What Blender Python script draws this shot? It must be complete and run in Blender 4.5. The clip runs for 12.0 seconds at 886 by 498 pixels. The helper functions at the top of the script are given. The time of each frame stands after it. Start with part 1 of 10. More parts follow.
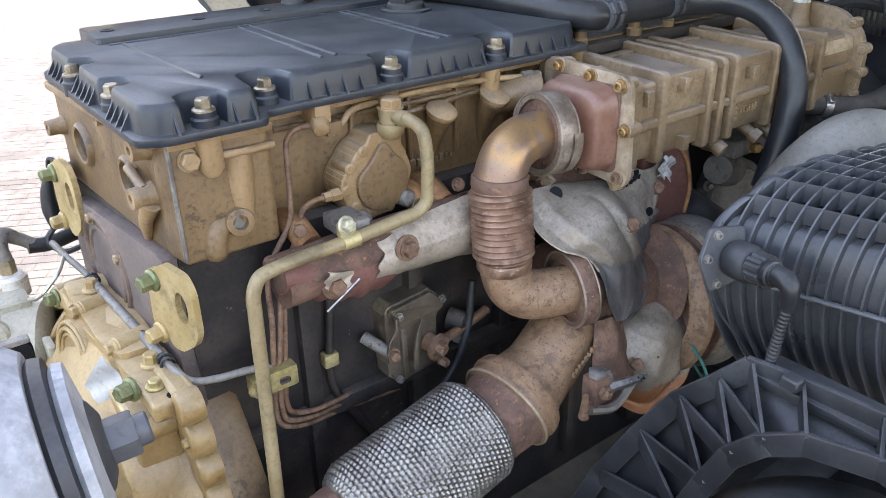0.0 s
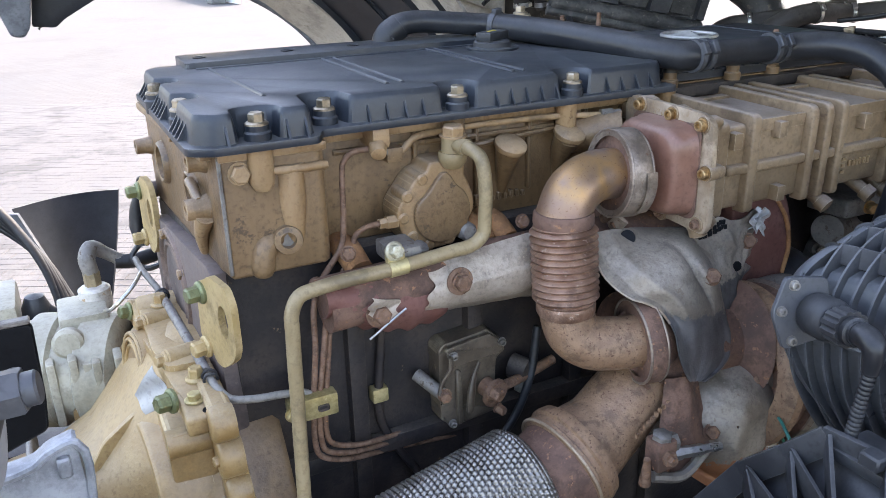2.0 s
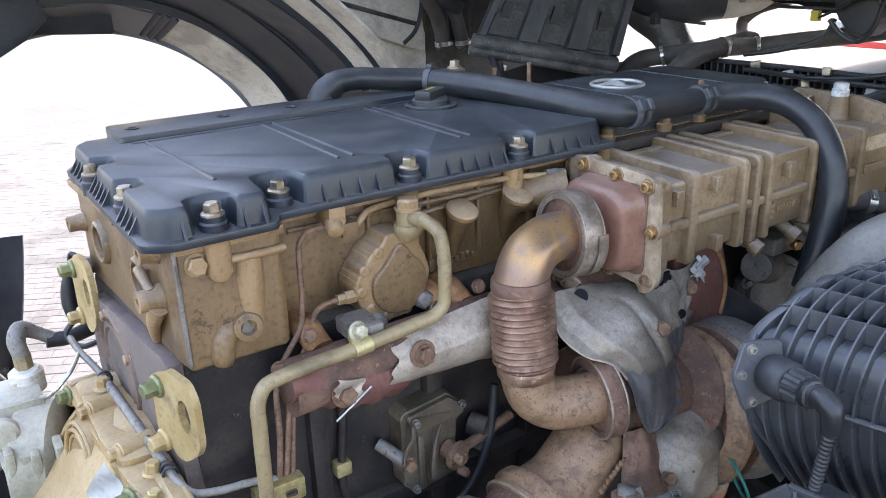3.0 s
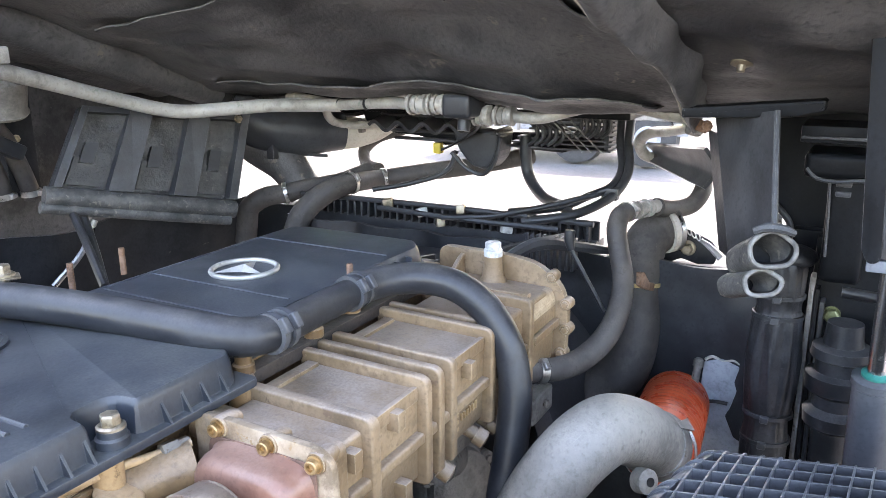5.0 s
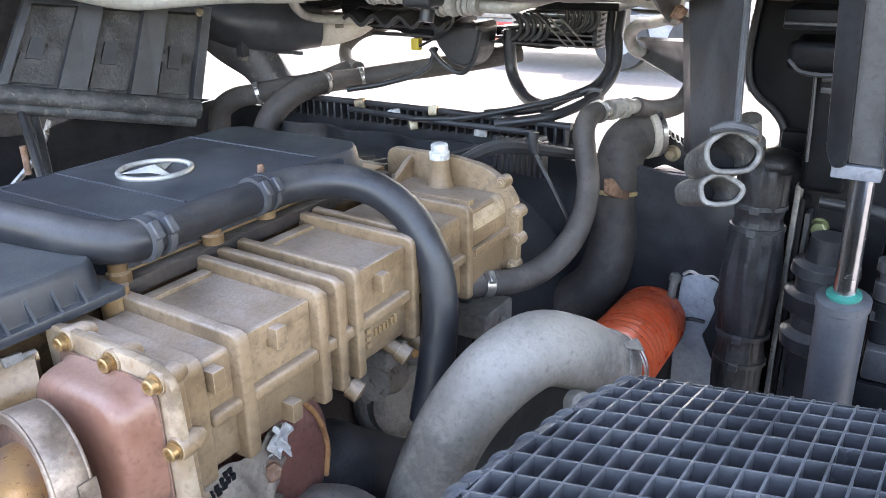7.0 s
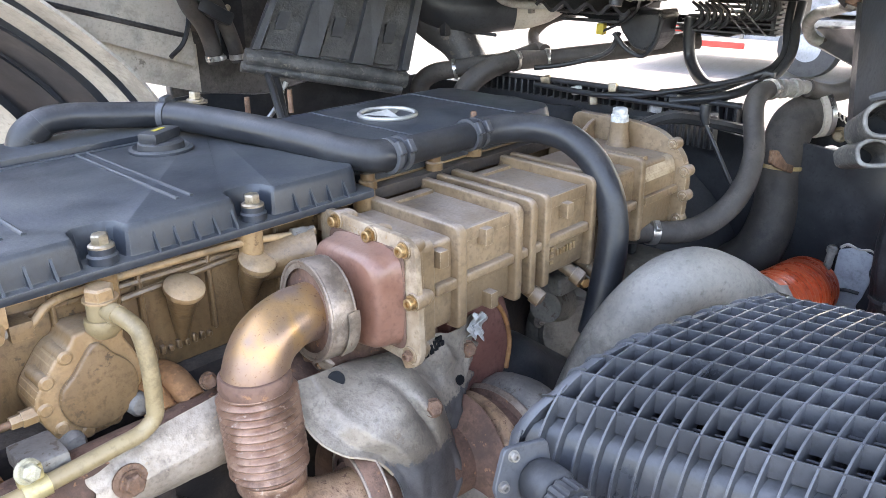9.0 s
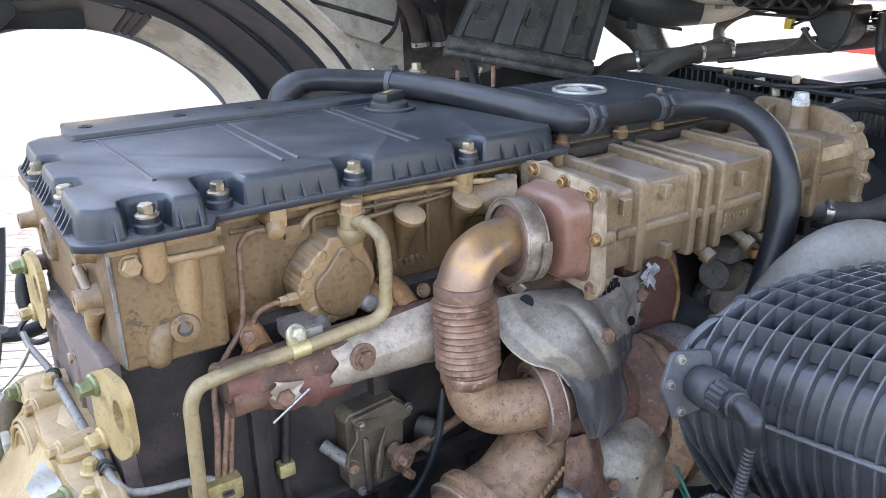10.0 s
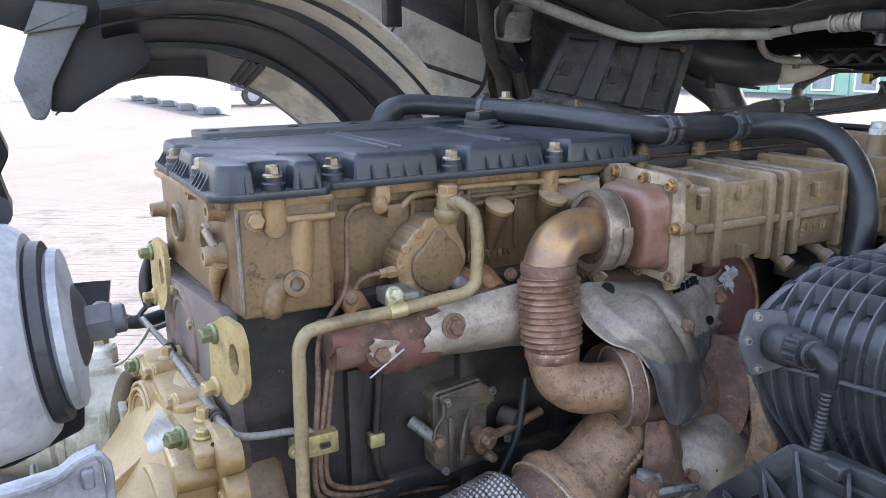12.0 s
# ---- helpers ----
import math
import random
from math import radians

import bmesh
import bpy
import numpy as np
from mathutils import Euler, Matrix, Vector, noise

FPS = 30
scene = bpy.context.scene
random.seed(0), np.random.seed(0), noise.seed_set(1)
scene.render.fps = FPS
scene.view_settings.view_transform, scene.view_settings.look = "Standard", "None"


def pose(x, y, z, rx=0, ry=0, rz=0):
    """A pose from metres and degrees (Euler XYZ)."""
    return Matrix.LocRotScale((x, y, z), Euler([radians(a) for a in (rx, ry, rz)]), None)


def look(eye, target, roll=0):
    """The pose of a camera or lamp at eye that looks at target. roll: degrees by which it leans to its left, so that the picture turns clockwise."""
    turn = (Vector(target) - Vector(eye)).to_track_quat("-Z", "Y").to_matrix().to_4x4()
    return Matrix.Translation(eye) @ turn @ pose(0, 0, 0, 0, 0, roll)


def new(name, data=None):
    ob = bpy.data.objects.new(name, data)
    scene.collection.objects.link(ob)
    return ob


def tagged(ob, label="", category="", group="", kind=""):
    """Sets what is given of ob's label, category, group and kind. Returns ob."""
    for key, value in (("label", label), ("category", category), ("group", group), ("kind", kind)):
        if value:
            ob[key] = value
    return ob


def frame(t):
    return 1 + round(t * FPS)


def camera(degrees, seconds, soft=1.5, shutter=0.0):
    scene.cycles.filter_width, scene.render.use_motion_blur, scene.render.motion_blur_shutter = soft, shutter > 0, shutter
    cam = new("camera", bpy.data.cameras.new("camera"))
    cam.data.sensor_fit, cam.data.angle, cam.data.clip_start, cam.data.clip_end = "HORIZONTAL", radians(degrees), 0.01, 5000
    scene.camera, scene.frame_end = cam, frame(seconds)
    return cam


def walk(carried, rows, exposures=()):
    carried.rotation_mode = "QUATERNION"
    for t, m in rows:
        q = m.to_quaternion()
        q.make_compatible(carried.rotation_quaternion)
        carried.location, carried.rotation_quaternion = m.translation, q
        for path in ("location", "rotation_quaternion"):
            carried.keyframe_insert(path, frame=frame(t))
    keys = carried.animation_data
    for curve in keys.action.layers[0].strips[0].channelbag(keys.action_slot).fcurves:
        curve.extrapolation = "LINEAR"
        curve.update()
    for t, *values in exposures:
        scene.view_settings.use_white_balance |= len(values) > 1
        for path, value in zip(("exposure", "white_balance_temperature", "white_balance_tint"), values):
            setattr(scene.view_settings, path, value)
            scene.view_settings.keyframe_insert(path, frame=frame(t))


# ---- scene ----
cam = camera(58.8, 12.0, soft=0.7)
PATH = [
    (0, (-0.275, -0.809, 1.826), (0.789, 0.631, 0.935), -1.2),
    (0.5, (-0.223, -0.833, 1.81), (0.643, 0.747, 0.94), -1.5),
    (1, (-0.193, -0.847, 1.776), (0.655, 0.807, 1.039), -1.4),
    (1.5, (-0.183, -0.85, 1.773), (0.653, 0.81, 1.034), -1.1),
    (2, (-0.19, -0.837, 1.771), (0.639, 0.83, 1.041), -1.3),
    (2.5, (-0.216, -0.827, 1.79), (0.657, 0.822, 1.069), -1.4),
    (2.7, (-0.223, -0.817, 1.807), (0.719, 0.796, 1.091), -1.4),
    (4.3, (-0.14, -0.584, 1.952), (1.347, 0.644, 1.421), -0.5),
    (4.5, (-0.104, -0.562, 1.942), (1.506, 0.554, 1.537), -0.2),
    (5, (0.024, -0.539, 1.915), (1.716, 0.39, 1.392), -0.5),
    (5.5, (0.149, -0.586, 1.903), (1.783, 0.33, 1.204), -1.0),
    (6, (0.18, -0.601, 1.888), (1.812, 0.309, 1.174), -0.9),
    (6.5, (0.178, -0.605, 1.886), (1.805, 0.303, 1.16), -0.9),
    (6.7, (0.176, -0.611, 1.882), (1.781, 0.333, 1.151), -1.0),
    (8.3, (0.108, -0.695, 1.873), (1.531, 0.496, 1.128), -1.0),
    (8.5, (0.07, -0.705, 1.878), (1.437, 0.556, 1.143), -1.1),
    (9, (-0.023, -0.719, 1.865), (1.31, 0.579, 1.133), -0.6),
    (9.5, (-0.098, -0.758, 1.858), (1.148, 0.628, 1.132), -0.6),
    (10, (-0.168, -0.825, 1.847), (0.861, 0.734, 1.132), -0.8),
    (10.5, (-0.19, -0.863, 1.823), (0.642, 0.814, 1.119), -1.3),
    (11, (-0.207, -0.878, 1.795), (0.621, 0.814, 1.123), -0.9),
    (11.5, (-0.226, -0.9, 1.752), (0.637, 0.839, 1.271), -0.7),
    (12, (-0.25, -0.919, 1.727), (0.659, 0.8, 1.257), -0.7),
]
EXPOSURES = [(0.0, 3.31, 7900, 19), (1.0, 3.05, 7400, 19), (2.7, 3.16, 7250, 19), (4.3, 3.80, 7500, 20), (4.5, 3.89, 7500, 20), (5.0, 4.18, 7500, 20), (5.5, 4.14, 7500, 20), (6.7, 4.12, 7500, 20), (8.3, 3.98, 7650, 20), (9.5, 3.81, 7700, 20), (10.3, 3.26, 7300, 19), (11.0, 3.00, 7250, 19), (12.0, 3.08, 7300, 19)]
walk(cam, [(t, look(eye, target, roll)) for t, eye, target, roll in PATH], EXPOSURES)

# ---- daylight: sun beyond the raised cab, bright open yard ----
world = bpy.data.worlds.new("daylight")
scene.world = world
world.use_nodes = True
_wn = world.node_tree.nodes
_bg = _wn["Background"]
_sky = _wn.new("ShaderNodeTexSky")
_sky.sky_type = "NISHITA"
_sky.sun_disc = False
SUN_ELEV, SUN_TURN = radians(52), radians(68)
_sky.sun_elevation = SUN_ELEV
_sky.sun_rotation = SUN_TURN
_sky.dust_density = 2.5
_sky.air_density = 1.2
world.node_tree.links.new(_sky.outputs[0], _bg.inputs[0])
_bg.inputs[1].default_value = 0.15
_sun = bpy.data.lights.new("sun", "SUN")
_sun.energy, _sun.angle, _sun.color = 1.5, radians(2.0), (1.0, 0.94, 0.85)
SUN_DIR = Vector((math.sin(SUN_TURN) * math.cos(SUN_ELEV), math.cos(SUN_TURN) * math.cos(SUN_ELEV), math.sin(SUN_ELEV)))
sun = new("sun", _sun)
sun.rotation_mode = "QUATERNION"
sun.rotation_quaternion = SUN_DIR.to_track_quat("Z", "Y")
sun.location = SUN_DIR * 30


# ---- materials ----
def ramp_node(nt, fac, stops):
    n = nt.nodes.new("ShaderNodeValToRGB")
    el = n.color_ramp.elements
    while len(el) < len(stops):
        el.new(0.5)
    for e, (p, c) in zip(el, stops):
        e.position, e.color = p, (*c, 1)
    nt.links.new(fac, n.inputs[0])
    return n.outputs[0]


def noise_node(nt, vec, scale, detail=5.0, rough=0.55):
    n = nt.nodes.new("ShaderNodeTexNoise")
    n.inputs["Scale"].default_value, n.inputs["Detail"].default_value, n.inputs["Roughness"].default_value = scale, detail, rough
    nt.links.new(vec, n.inputs["Vector"])
    return n.outputs["Fac"]


def span(nt, val, a, b, lo=0.0, hi=1.0):
    n = nt.nodes.new("ShaderNodeMapRange")
    n.interpolation_type = "SMOOTHSTEP"
    nt.links.new(val, n.inputs["Value"])
    for k, v in (("From Min", a), ("From Max", b), ("To Min", lo), ("To Max", hi)):
        n.inputs[k].default_value = v
    return n.outputs["Result"]


def calc(nt, op, a, b):
    n = nt.nodes.new("ShaderNodeMath")
    n.operation = op
    for i, v in enumerate((a, b)):
        if isinstance(v, (int, float)):
            n.inputs[i].default_value = v
        else:
            nt.links.new(v, n.inputs[i])
    return n.outputs[0]


def blend(nt, fac, a, b):
    n = nt.nodes.new("ShaderNodeMix")
    n.data_type = "RGBA"
    for sock, v in ((n.inputs[0], fac), (n.inputs[6], a), (n.inputs[7], b)):
        if isinstance(v, (int, float)):
            sock.default_value = v
        elif isinstance(v, tuple):
            sock.default_value = (*v, 1)
        else:
            nt.links.new(v, sock)
    return n.outputs[2]


def surface(name, c1, c2, rough=0.6, metal=0.0, scale=18.0, grain=160.0, bump=0.15, dust=None, dust_amt=0.5, wear=None, wear_at=0.62, spec=0.5, streak=False, grime=0.6, edge=None, edge_amt=0.6, edge_r=0.0022):
    """Two-scale mottled colour, grain bump, settled dust on upward faces, worn spots, and edges lightened by rubbing
    and painted highlights.
    """
    m = bpy.data.materials.new(name)
    m.use_nodes = True
    nt = m.node_tree
    b = nt.nodes["Principled BSDF"]
    geo = nt.nodes.new("ShaderNodeNewGeometry")
    pos = geo.outputs["Position"]
    if streak:
        mp = nt.nodes.new("ShaderNodeMapping")
        mp.inputs["Scale"].default_value = (1, 1, 0.18)
        nt.links.new(pos, mp.inputs["Vector"])
        pos_big = mp.outputs[0]
    else:
        pos_big = pos
    big = noise_node(nt, pos_big, scale, 6.0, 0.62)
    fine = noise_node(nt, pos, grain, 3.0, 0.6)
    col = blend(nt, span(nt, big, 0.33, 0.67), c1, c2)
    dark = tuple(v * 0.72 for v in c1)
    col = blend(nt, span(nt, fine, 0.45, 0.75, 0.0, 0.55), col, dark)
    rough_val = span(nt, big, 0.3, 0.7, max(0.05, rough - 0.1), min(1, rough + 0.12))
    if grime:
        blot = noise_node(nt, pos, scale * 0.55, 9.0, 0.72)
        col = blend(nt, span(nt, blot, 0.50, 0.62, 0.0, grime), col, tuple(v * 0.38 + 0.004 for v in c1))
        fleck = noise_node(nt, pos, grain * 0.9, 2.0, 0.5)
        col = blend(nt, span(nt, fleck, 0.68, 0.76, 0.0, grime * 0.5), col, tuple(min(0.8, v * 1.3 + 0.01) for v in c2))
        pit = noise_node(nt, pos, grain * 0.5, 3.0, 0.6)
        col = blend(nt, span(nt, pit, 0.62, 0.72, 0.0, grime * 0.4), col, tuple(v * 0.45 for v in c1))
    if wear:
        spots = noise_node(nt, pos, scale * 2.7, 8.0, 0.7)
        col = blend(nt, span(nt, spots, wear_at, wear_at + 0.05), col, wear)
    if dust:
        sep = nt.nodes.new("ShaderNodeSeparateXYZ")
        nt.links.new(geo.outputs["Normal"], sep.inputs[0])
        up = span(nt, sep.outputs[2], 0.25, 0.95)
        patch = span(nt, noise_node(nt, pos, scale * 1.3, 7.0, 0.65), 0.32, 0.7, 0.25, 1.0)
        speck = span(nt, noise_node(nt, pos, grain * 2.2, 2.0), 0.3, 0.7, 0.55, 1.0)
        f = calc(nt, "MULTIPLY", calc(nt, "MULTIPLY", up, patch), calc(nt, "MULTIPLY", speck, dust_amt))
        col = blend(nt, f, col, dust)
        rough_val = calc(nt, "ADD", rough_val, calc(nt, "MULTIPLY", f, 0.35))
    if edge:
        # Lighter edges: rubbing, and edge highlights put into the colour.
        bev = nt.nodes.new("ShaderNodeBevel")
        bev.samples = 3
        bev.inputs["Radius"].default_value = edge_r
        dot = nt.nodes.new("ShaderNodeVectorMath")
        dot.operation = "DOT_PRODUCT"
        nt.links.new(bev.outputs[0], dot.inputs[0])
        nt.links.new(geo.outputs["Normal"], dot.inputs[1])
        rub_glint = span(nt, dot.outputs["Value"], 0.97, 0.82)
        broken = span(nt, noise_node(nt, pos, scale * 5, 4.0, 0.6), 0.32, 0.55, 0.25, 1.0)
        col = blend(nt, calc(nt, "MULTIPLY", calc(nt, "MULTIPLY", rub_glint, broken), edge_amt), col, edge)
    nt.links.new(col, b.inputs["Base Color"])
    nt.links.new(rough_val, b.inputs["Roughness"])
    b.inputs["Metallic"].default_value = metal
    b.inputs["Specular IOR Level"].default_value = spec
    bp = nt.nodes.new("ShaderNodeBump")
    bp.inputs["Strength"].default_value = bump
    bp.inputs["Distance"].default_value = 0.002
    nt.links.new(calc(nt, "ADD", fine, calc(nt, "MULTIPLY", big, 0.6)), bp.inputs["Height"])
    nt.links.new(bp.outputs[0], b.inputs["Normal"])
    return m


m_cover = surface("black_cover_plastic", (0.013, 0.0175, 0.025), (0.028, 0.034, 0.043), 0.40, dust=(0.205, 0.205, 0.19), dust_amt=0.42, scale=7, bump=0.14, edge=(0.11, 0.115, 0.12), edge_amt=0.55)
m_filter = surface("grey_black_filter_plastic", (0.046, 0.049, 0.055), (0.080, 0.084, 0.093), 0.36, dust=(0.24, 0.24, 0.24), dust_amt=0.2, scale=10, bump=0.10, grime=0.35, spec=0.4, edge=(0.18, 0.185, 0.195), edge_amt=0.35, edge_r=0.0012)
# Darker copy of the filter plastic: the pockets' shade put into the colour.
m_pocket_shade = surface("shaded_filter_pocket", (0.012, 0.013, 0.015), (0.024, 0.025, 0.028), 0.5, scale=20, bump=0.2, spec=0.2)
m_plastic = surface("black_plastic", (0.016, 0.017, 0.020), (0.036, 0.038, 0.042), 0.42, dust=(0.17, 0.165, 0.16), dust_amt=0.4, scale=10, bump=0.10, spec=0.35, edge=(0.12, 0.12, 0.12), edge_amt=0.6)
m_rubber = surface("black_rubber", (0.012, 0.0135, 0.017), (0.025, 0.027, 0.031), 0.40, dust=(0.16, 0.15, 0.14), dust_amt=0.42, scale=14, bump=0.10, spec=0.4)
m_oldrubber = surface("dusty_rubber", (0.036, 0.031, 0.029), (0.072, 0.063, 0.056), 0.62, dust=(0.20, 0.18, 0.16), dust_amt=0.5, scale=20, bump=0.18, spec=0.35)
m_tan = surface("tan_engine_paint", (0.225, 0.132, 0.060), (0.370, 0.240, 0.128), 0.38, dust=(0.44, 0.36, 0.28), dust_amt=0.55, wear=(0.15, 0.09, 0.045), wear_at=0.64, scale=13, bump=0.35, streak=True, edge=(0.46, 0.34, 0.21), edge_amt=0.6)
m_head = surface("brown_head_paint", (0.092, 0.052, 0.024), (0.215, 0.132, 0.064), 0.38, dust=(0.36, 0.28, 0.21), dust_amt=0.5, wear=(0.075, 0.047, 0.026), wear_at=0.60, scale=9, bump=0.40, streak=True, grime=0.55, edge=(0.34, 0.235, 0.135), edge_amt=0.6)
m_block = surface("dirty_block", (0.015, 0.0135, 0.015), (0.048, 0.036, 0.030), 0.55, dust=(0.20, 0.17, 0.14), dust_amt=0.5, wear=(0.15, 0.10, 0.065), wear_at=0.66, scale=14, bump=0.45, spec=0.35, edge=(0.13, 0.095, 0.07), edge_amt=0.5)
m_purple = surface("heat_dulled_plate", (0.105, 0.080, 0.075), (0.160, 0.118, 0.098), 0.6, wear=(0.20, 0.14, 0.09), wear_at=0.64, scale=16, bump=0.2)
m_seal = surface("oxide_brown_disc", (0.120, 0.080, 0.064), (0.185, 0.125, 0.095), 0.5, wear=(0.24, 0.165, 0.11), wear_at=0.62, scale=16, bump=0.25, edge=(0.27, 0.19, 0.14), edge_amt=0.6)
m_pump = surface("olive_oily_casting", (0.074, 0.056, 0.040), (0.130, 0.100, 0.070), 0.5, wear=(0.20, 0.155, 0.09), wear_at=0.64, scale=22, bump=0.3, edge=(0.24, 0.20, 0.13), edge_amt=0.5)
m_bell = surface("ochre_housing", (0.255, 0.152, 0.056), (0.370, 0.248, 0.112), 0.40, dust=(0.45, 0.38, 0.26), dust_amt=0.4, wear=(0.23, 0.145, 0.06), wear_at=0.66, scale=9, bump=0.35, grime=0.42, edge=(0.55, 0.42, 0.24), edge_amt=0.6)
m_gear = surface("pale_cast_housing", (0.29, 0.265, 0.195), (0.42, 0.385, 0.295), 0.45, dust=(0.45, 0.42, 0.36), dust_amt=0.3, wear=(0.25, 0.22, 0.165), wear_at=0.65, scale=15, bump=0.3, grime=0.4, edge=(0.56, 0.53, 0.44), edge_amt=0.6)
m_zinc = surface("yellow_zinc", (0.42, 0.33, 0.13), (0.52, 0.43, 0.23), 0.42, metal=0.55, wear=(0.30, 0.24, 0.10), wear_at=0.65, scale=22, bump=0.1)
m_green = surface("green_zinc_bolt", (0.15, 0.165, 0.075), (0.22, 0.235, 0.12), 0.42, metal=0.5, wear=(0.34, 0.26, 0.10), wear_at=0.62, scale=60, bump=0.1)
m_olive = surface("olive_pipe_paint", (0.235, 0.170, 0.086), (0.305, 0.232, 0.128), 0.45, wear=(0.20, 0.15, 0.08), wear_at=0.67, scale=18, bump=0.1)
m_bolt = surface("dull_steel_bolt", (0.30, 0.245, 0.17), (0.41, 0.35, 0.265), 0.4, metal=0.75, wear=(0.26, 0.18, 0.10), wear_at=0.62, scale=70, bump=0.15)
m_brass = surface("brassy_bolt", (0.36, 0.215, 0.09), (0.47, 0.32, 0.165), 0.4, metal=0.75, wear=(0.26, 0.13, 0.05), wear_at=0.64, scale=70, bump=0.15)
m_rustbolt = surface("rusty_bolt", (0.16, 0.085, 0.05), (0.26, 0.16, 0.11), 0.75, metal=0.3, wear=(0.33, 0.15, 0.06), wear_at=0.6, scale=90, bump=0.4)
m_steel = surface("bare_steel", (0.40, 0.39, 0.37), (0.55, 0.53, 0.50), 0.34, metal=0.9, scale=40, bump=0.1)
m_cooler = surface("khaki_cooler_paint", (0.172, 0.112, 0.062), (0.275, 0.190, 0.115), 0.50, dust=(0.39, 0.325, 0.28), dust_amt=0.72, wear=(0.14, 0.09, 0.055), wear_at=0.62, scale=11, bump=0.3, grime=0.6, spec=0.4, edge=(0.52, 0.41, 0.28), edge_amt=0.7, edge_r=0.0018)
m_alu_edge = surface("bare_alloy", (0.50, 0.46, 0.39), (0.62, 0.58, 0.52), 0.5, metal=0.2, wear=(0.40, 0.27, 0.15), wear_at=0.6, scale=30, bump=0.2)
m_flange = surface("worn_alloy_flange", (0.30, 0.215, 0.140), (0.44, 0.345, 0.250), 0.45, metal=0.25, wear=(0.30, 0.20, 0.11), wear_at=0.60, scale=26, bump=0.25, grime=0.6)
m_palebolt = surface("pale_zinc_bolt", (0.42, 0.38, 0.26), (0.55, 0.51, 0.38), 0.45, metal=0.3, scale=60, bump=0.15)
m_dullzinc = surface("dull_zinc_plate", (0.38, 0.265, 0.11), (0.47, 0.35, 0.18), 0.5, metal=0.2, wear=(0.28, 0.20, 0.09), wear_at=0.62, scale=24, bump=0.2)
m_redcap = surface("oxide_red_cap", (0.165, 0.074, 0.050), (0.245, 0.128, 0.090), 0.36, dust=(0.33, 0.24, 0.19), dust_amt=0.4, wear=(0.15, 0.07, 0.05), wear_at=0.68, scale=9, bump=0.12, grime=0.25)
m_redsheet = surface("burnt_red_sheet", (0.150, 0.058, 0.045), (0.215, 0.100, 0.080), 0.6, metal=0.25, wear=(0.30, 0.17, 0.13), wear_at=0.66, scale=16, bump=0.2)
m_tanpipe = surface("rust_tan_casting", (0.215, 0.122, 0.070), (0.30, 0.185, 0.110), 0.55, wear=(0.115, 0.055, 0.032), wear_at=0.57, scale=80, bump=0.5, grime=0.6)
m_rust = surface("brown_rust", (0.115, 0.060, 0.042), (0.195, 0.110, 0.075), 0.8, wear=(0.27, 0.135, 0.07), wear_at=0.6, scale=24, bump=0.5)
m_orust = surface("orange_rust", (0.27, 0.12, 0.045), (0.36, 0.18, 0.075), 0.8, wear=(0.20, 0.09, 0.04), wear_at=0.58, scale=30, bump=0.5)
m_alloy = surface("grey_cast_alloy", (0.165, 0.152, 0.132), (0.245, 0.226, 0.198), 0.58, metal=0.15, dust=(0.42, 0.385, 0.335), dust_amt=0.35, wear=(0.21, 0.195, 0.17), wear_at=0.64, scale=12, grain=150, bump=0.7, edge=(0.42, 0.39, 0.34), edge_amt=0.4)
# Near-black for black parts; in holes and gaps it paints their shade.
m_pit = surface("near_black_and_shade", (0.005, 0.0055, 0.0065), (0.011, 0.012, 0.014), 0.42, scale=8, bump=0.12, spec=0.10, edge=(0.05, 0.05, 0.05), edge_amt=0.5)
m_bush = surface("slate_bush_steel", (0.105, 0.115, 0.135), (0.16, 0.172, 0.195), 0.45, wear=(0.24, 0.24, 0.25), wear_at=0.66, scale=14, bump=0.12)
m_palesteel = surface("pale_bluish_paint", (0.27, 0.285, 0.31), (0.37, 0.385, 0.41), 0.5, wear=(0.34, 0.34, 0.34), wear_at=0.64, scale=12, bump=0.15)
m_clamp = surface("browned_band_steel", (0.22, 0.165, 0.125), (0.34, 0.27, 0.215), 0.45, metal=0.4, wear=(0.16, 0.09, 0.055), wear_at=0.6, scale=28, bump=0.2)
m_loom = surface("wrapped_tape_black", (0.012, 0.0125, 0.014), (0.030, 0.030, 0.033), 0.42, scale=30, bump=0.6, spec=0.4)
m_dkalloy = surface("stained_alloy", (0.17, 0.155, 0.14), (0.27, 0.25, 0.22), 0.6, metal=0.35, wear=(0.11, 0.085, 0.065), wear_at=0.58, scale=26, bump=0.35)
m_orange = surface("orange_silicone", (0.40, 0.050, 0.016), (0.50, 0.080, 0.026), 0.30, wear=(0.40, 0.07, 0.03), wear_at=0.68, scale=20, bump=0.06, grime=0.1)
m_chrome = surface("chromed_rod", (0.55, 0.57, 0.60), (0.62, 0.64, 0.66), 0.26, metal=1.0, scale=10, bump=0.01, grime=0.1)
m_cyl = surface("grey_cylinder_paint", (0.046, 0.049, 0.055), (0.072, 0.075, 0.082), 0.45, scale=12, bump=0.08)
m_frame = surface("dark_frame_paint", (0.011, 0.012, 0.014), (0.027, 0.028, 0.031), 0.38, dust=(0.17, 0.165, 0.16), dust_amt=0.35, wear=(0.085, 0.08, 0.075), wear_at=0.66, scale=14, bump=0.2, spec=0.3, edge=(0.15, 0.145, 0.14), edge_amt=0.6)
m_greyplate = surface("grey_bracket_paint", (0.026, 0.027, 0.030), (0.052, 0.054, 0.058), 0.42, dust=(0.22, 0.21, 0.20), dust_amt=0.3, scale=14, bump=0.16, spec=0.4, edge=(0.20, 0.20, 0.20), edge_amt=0.6)
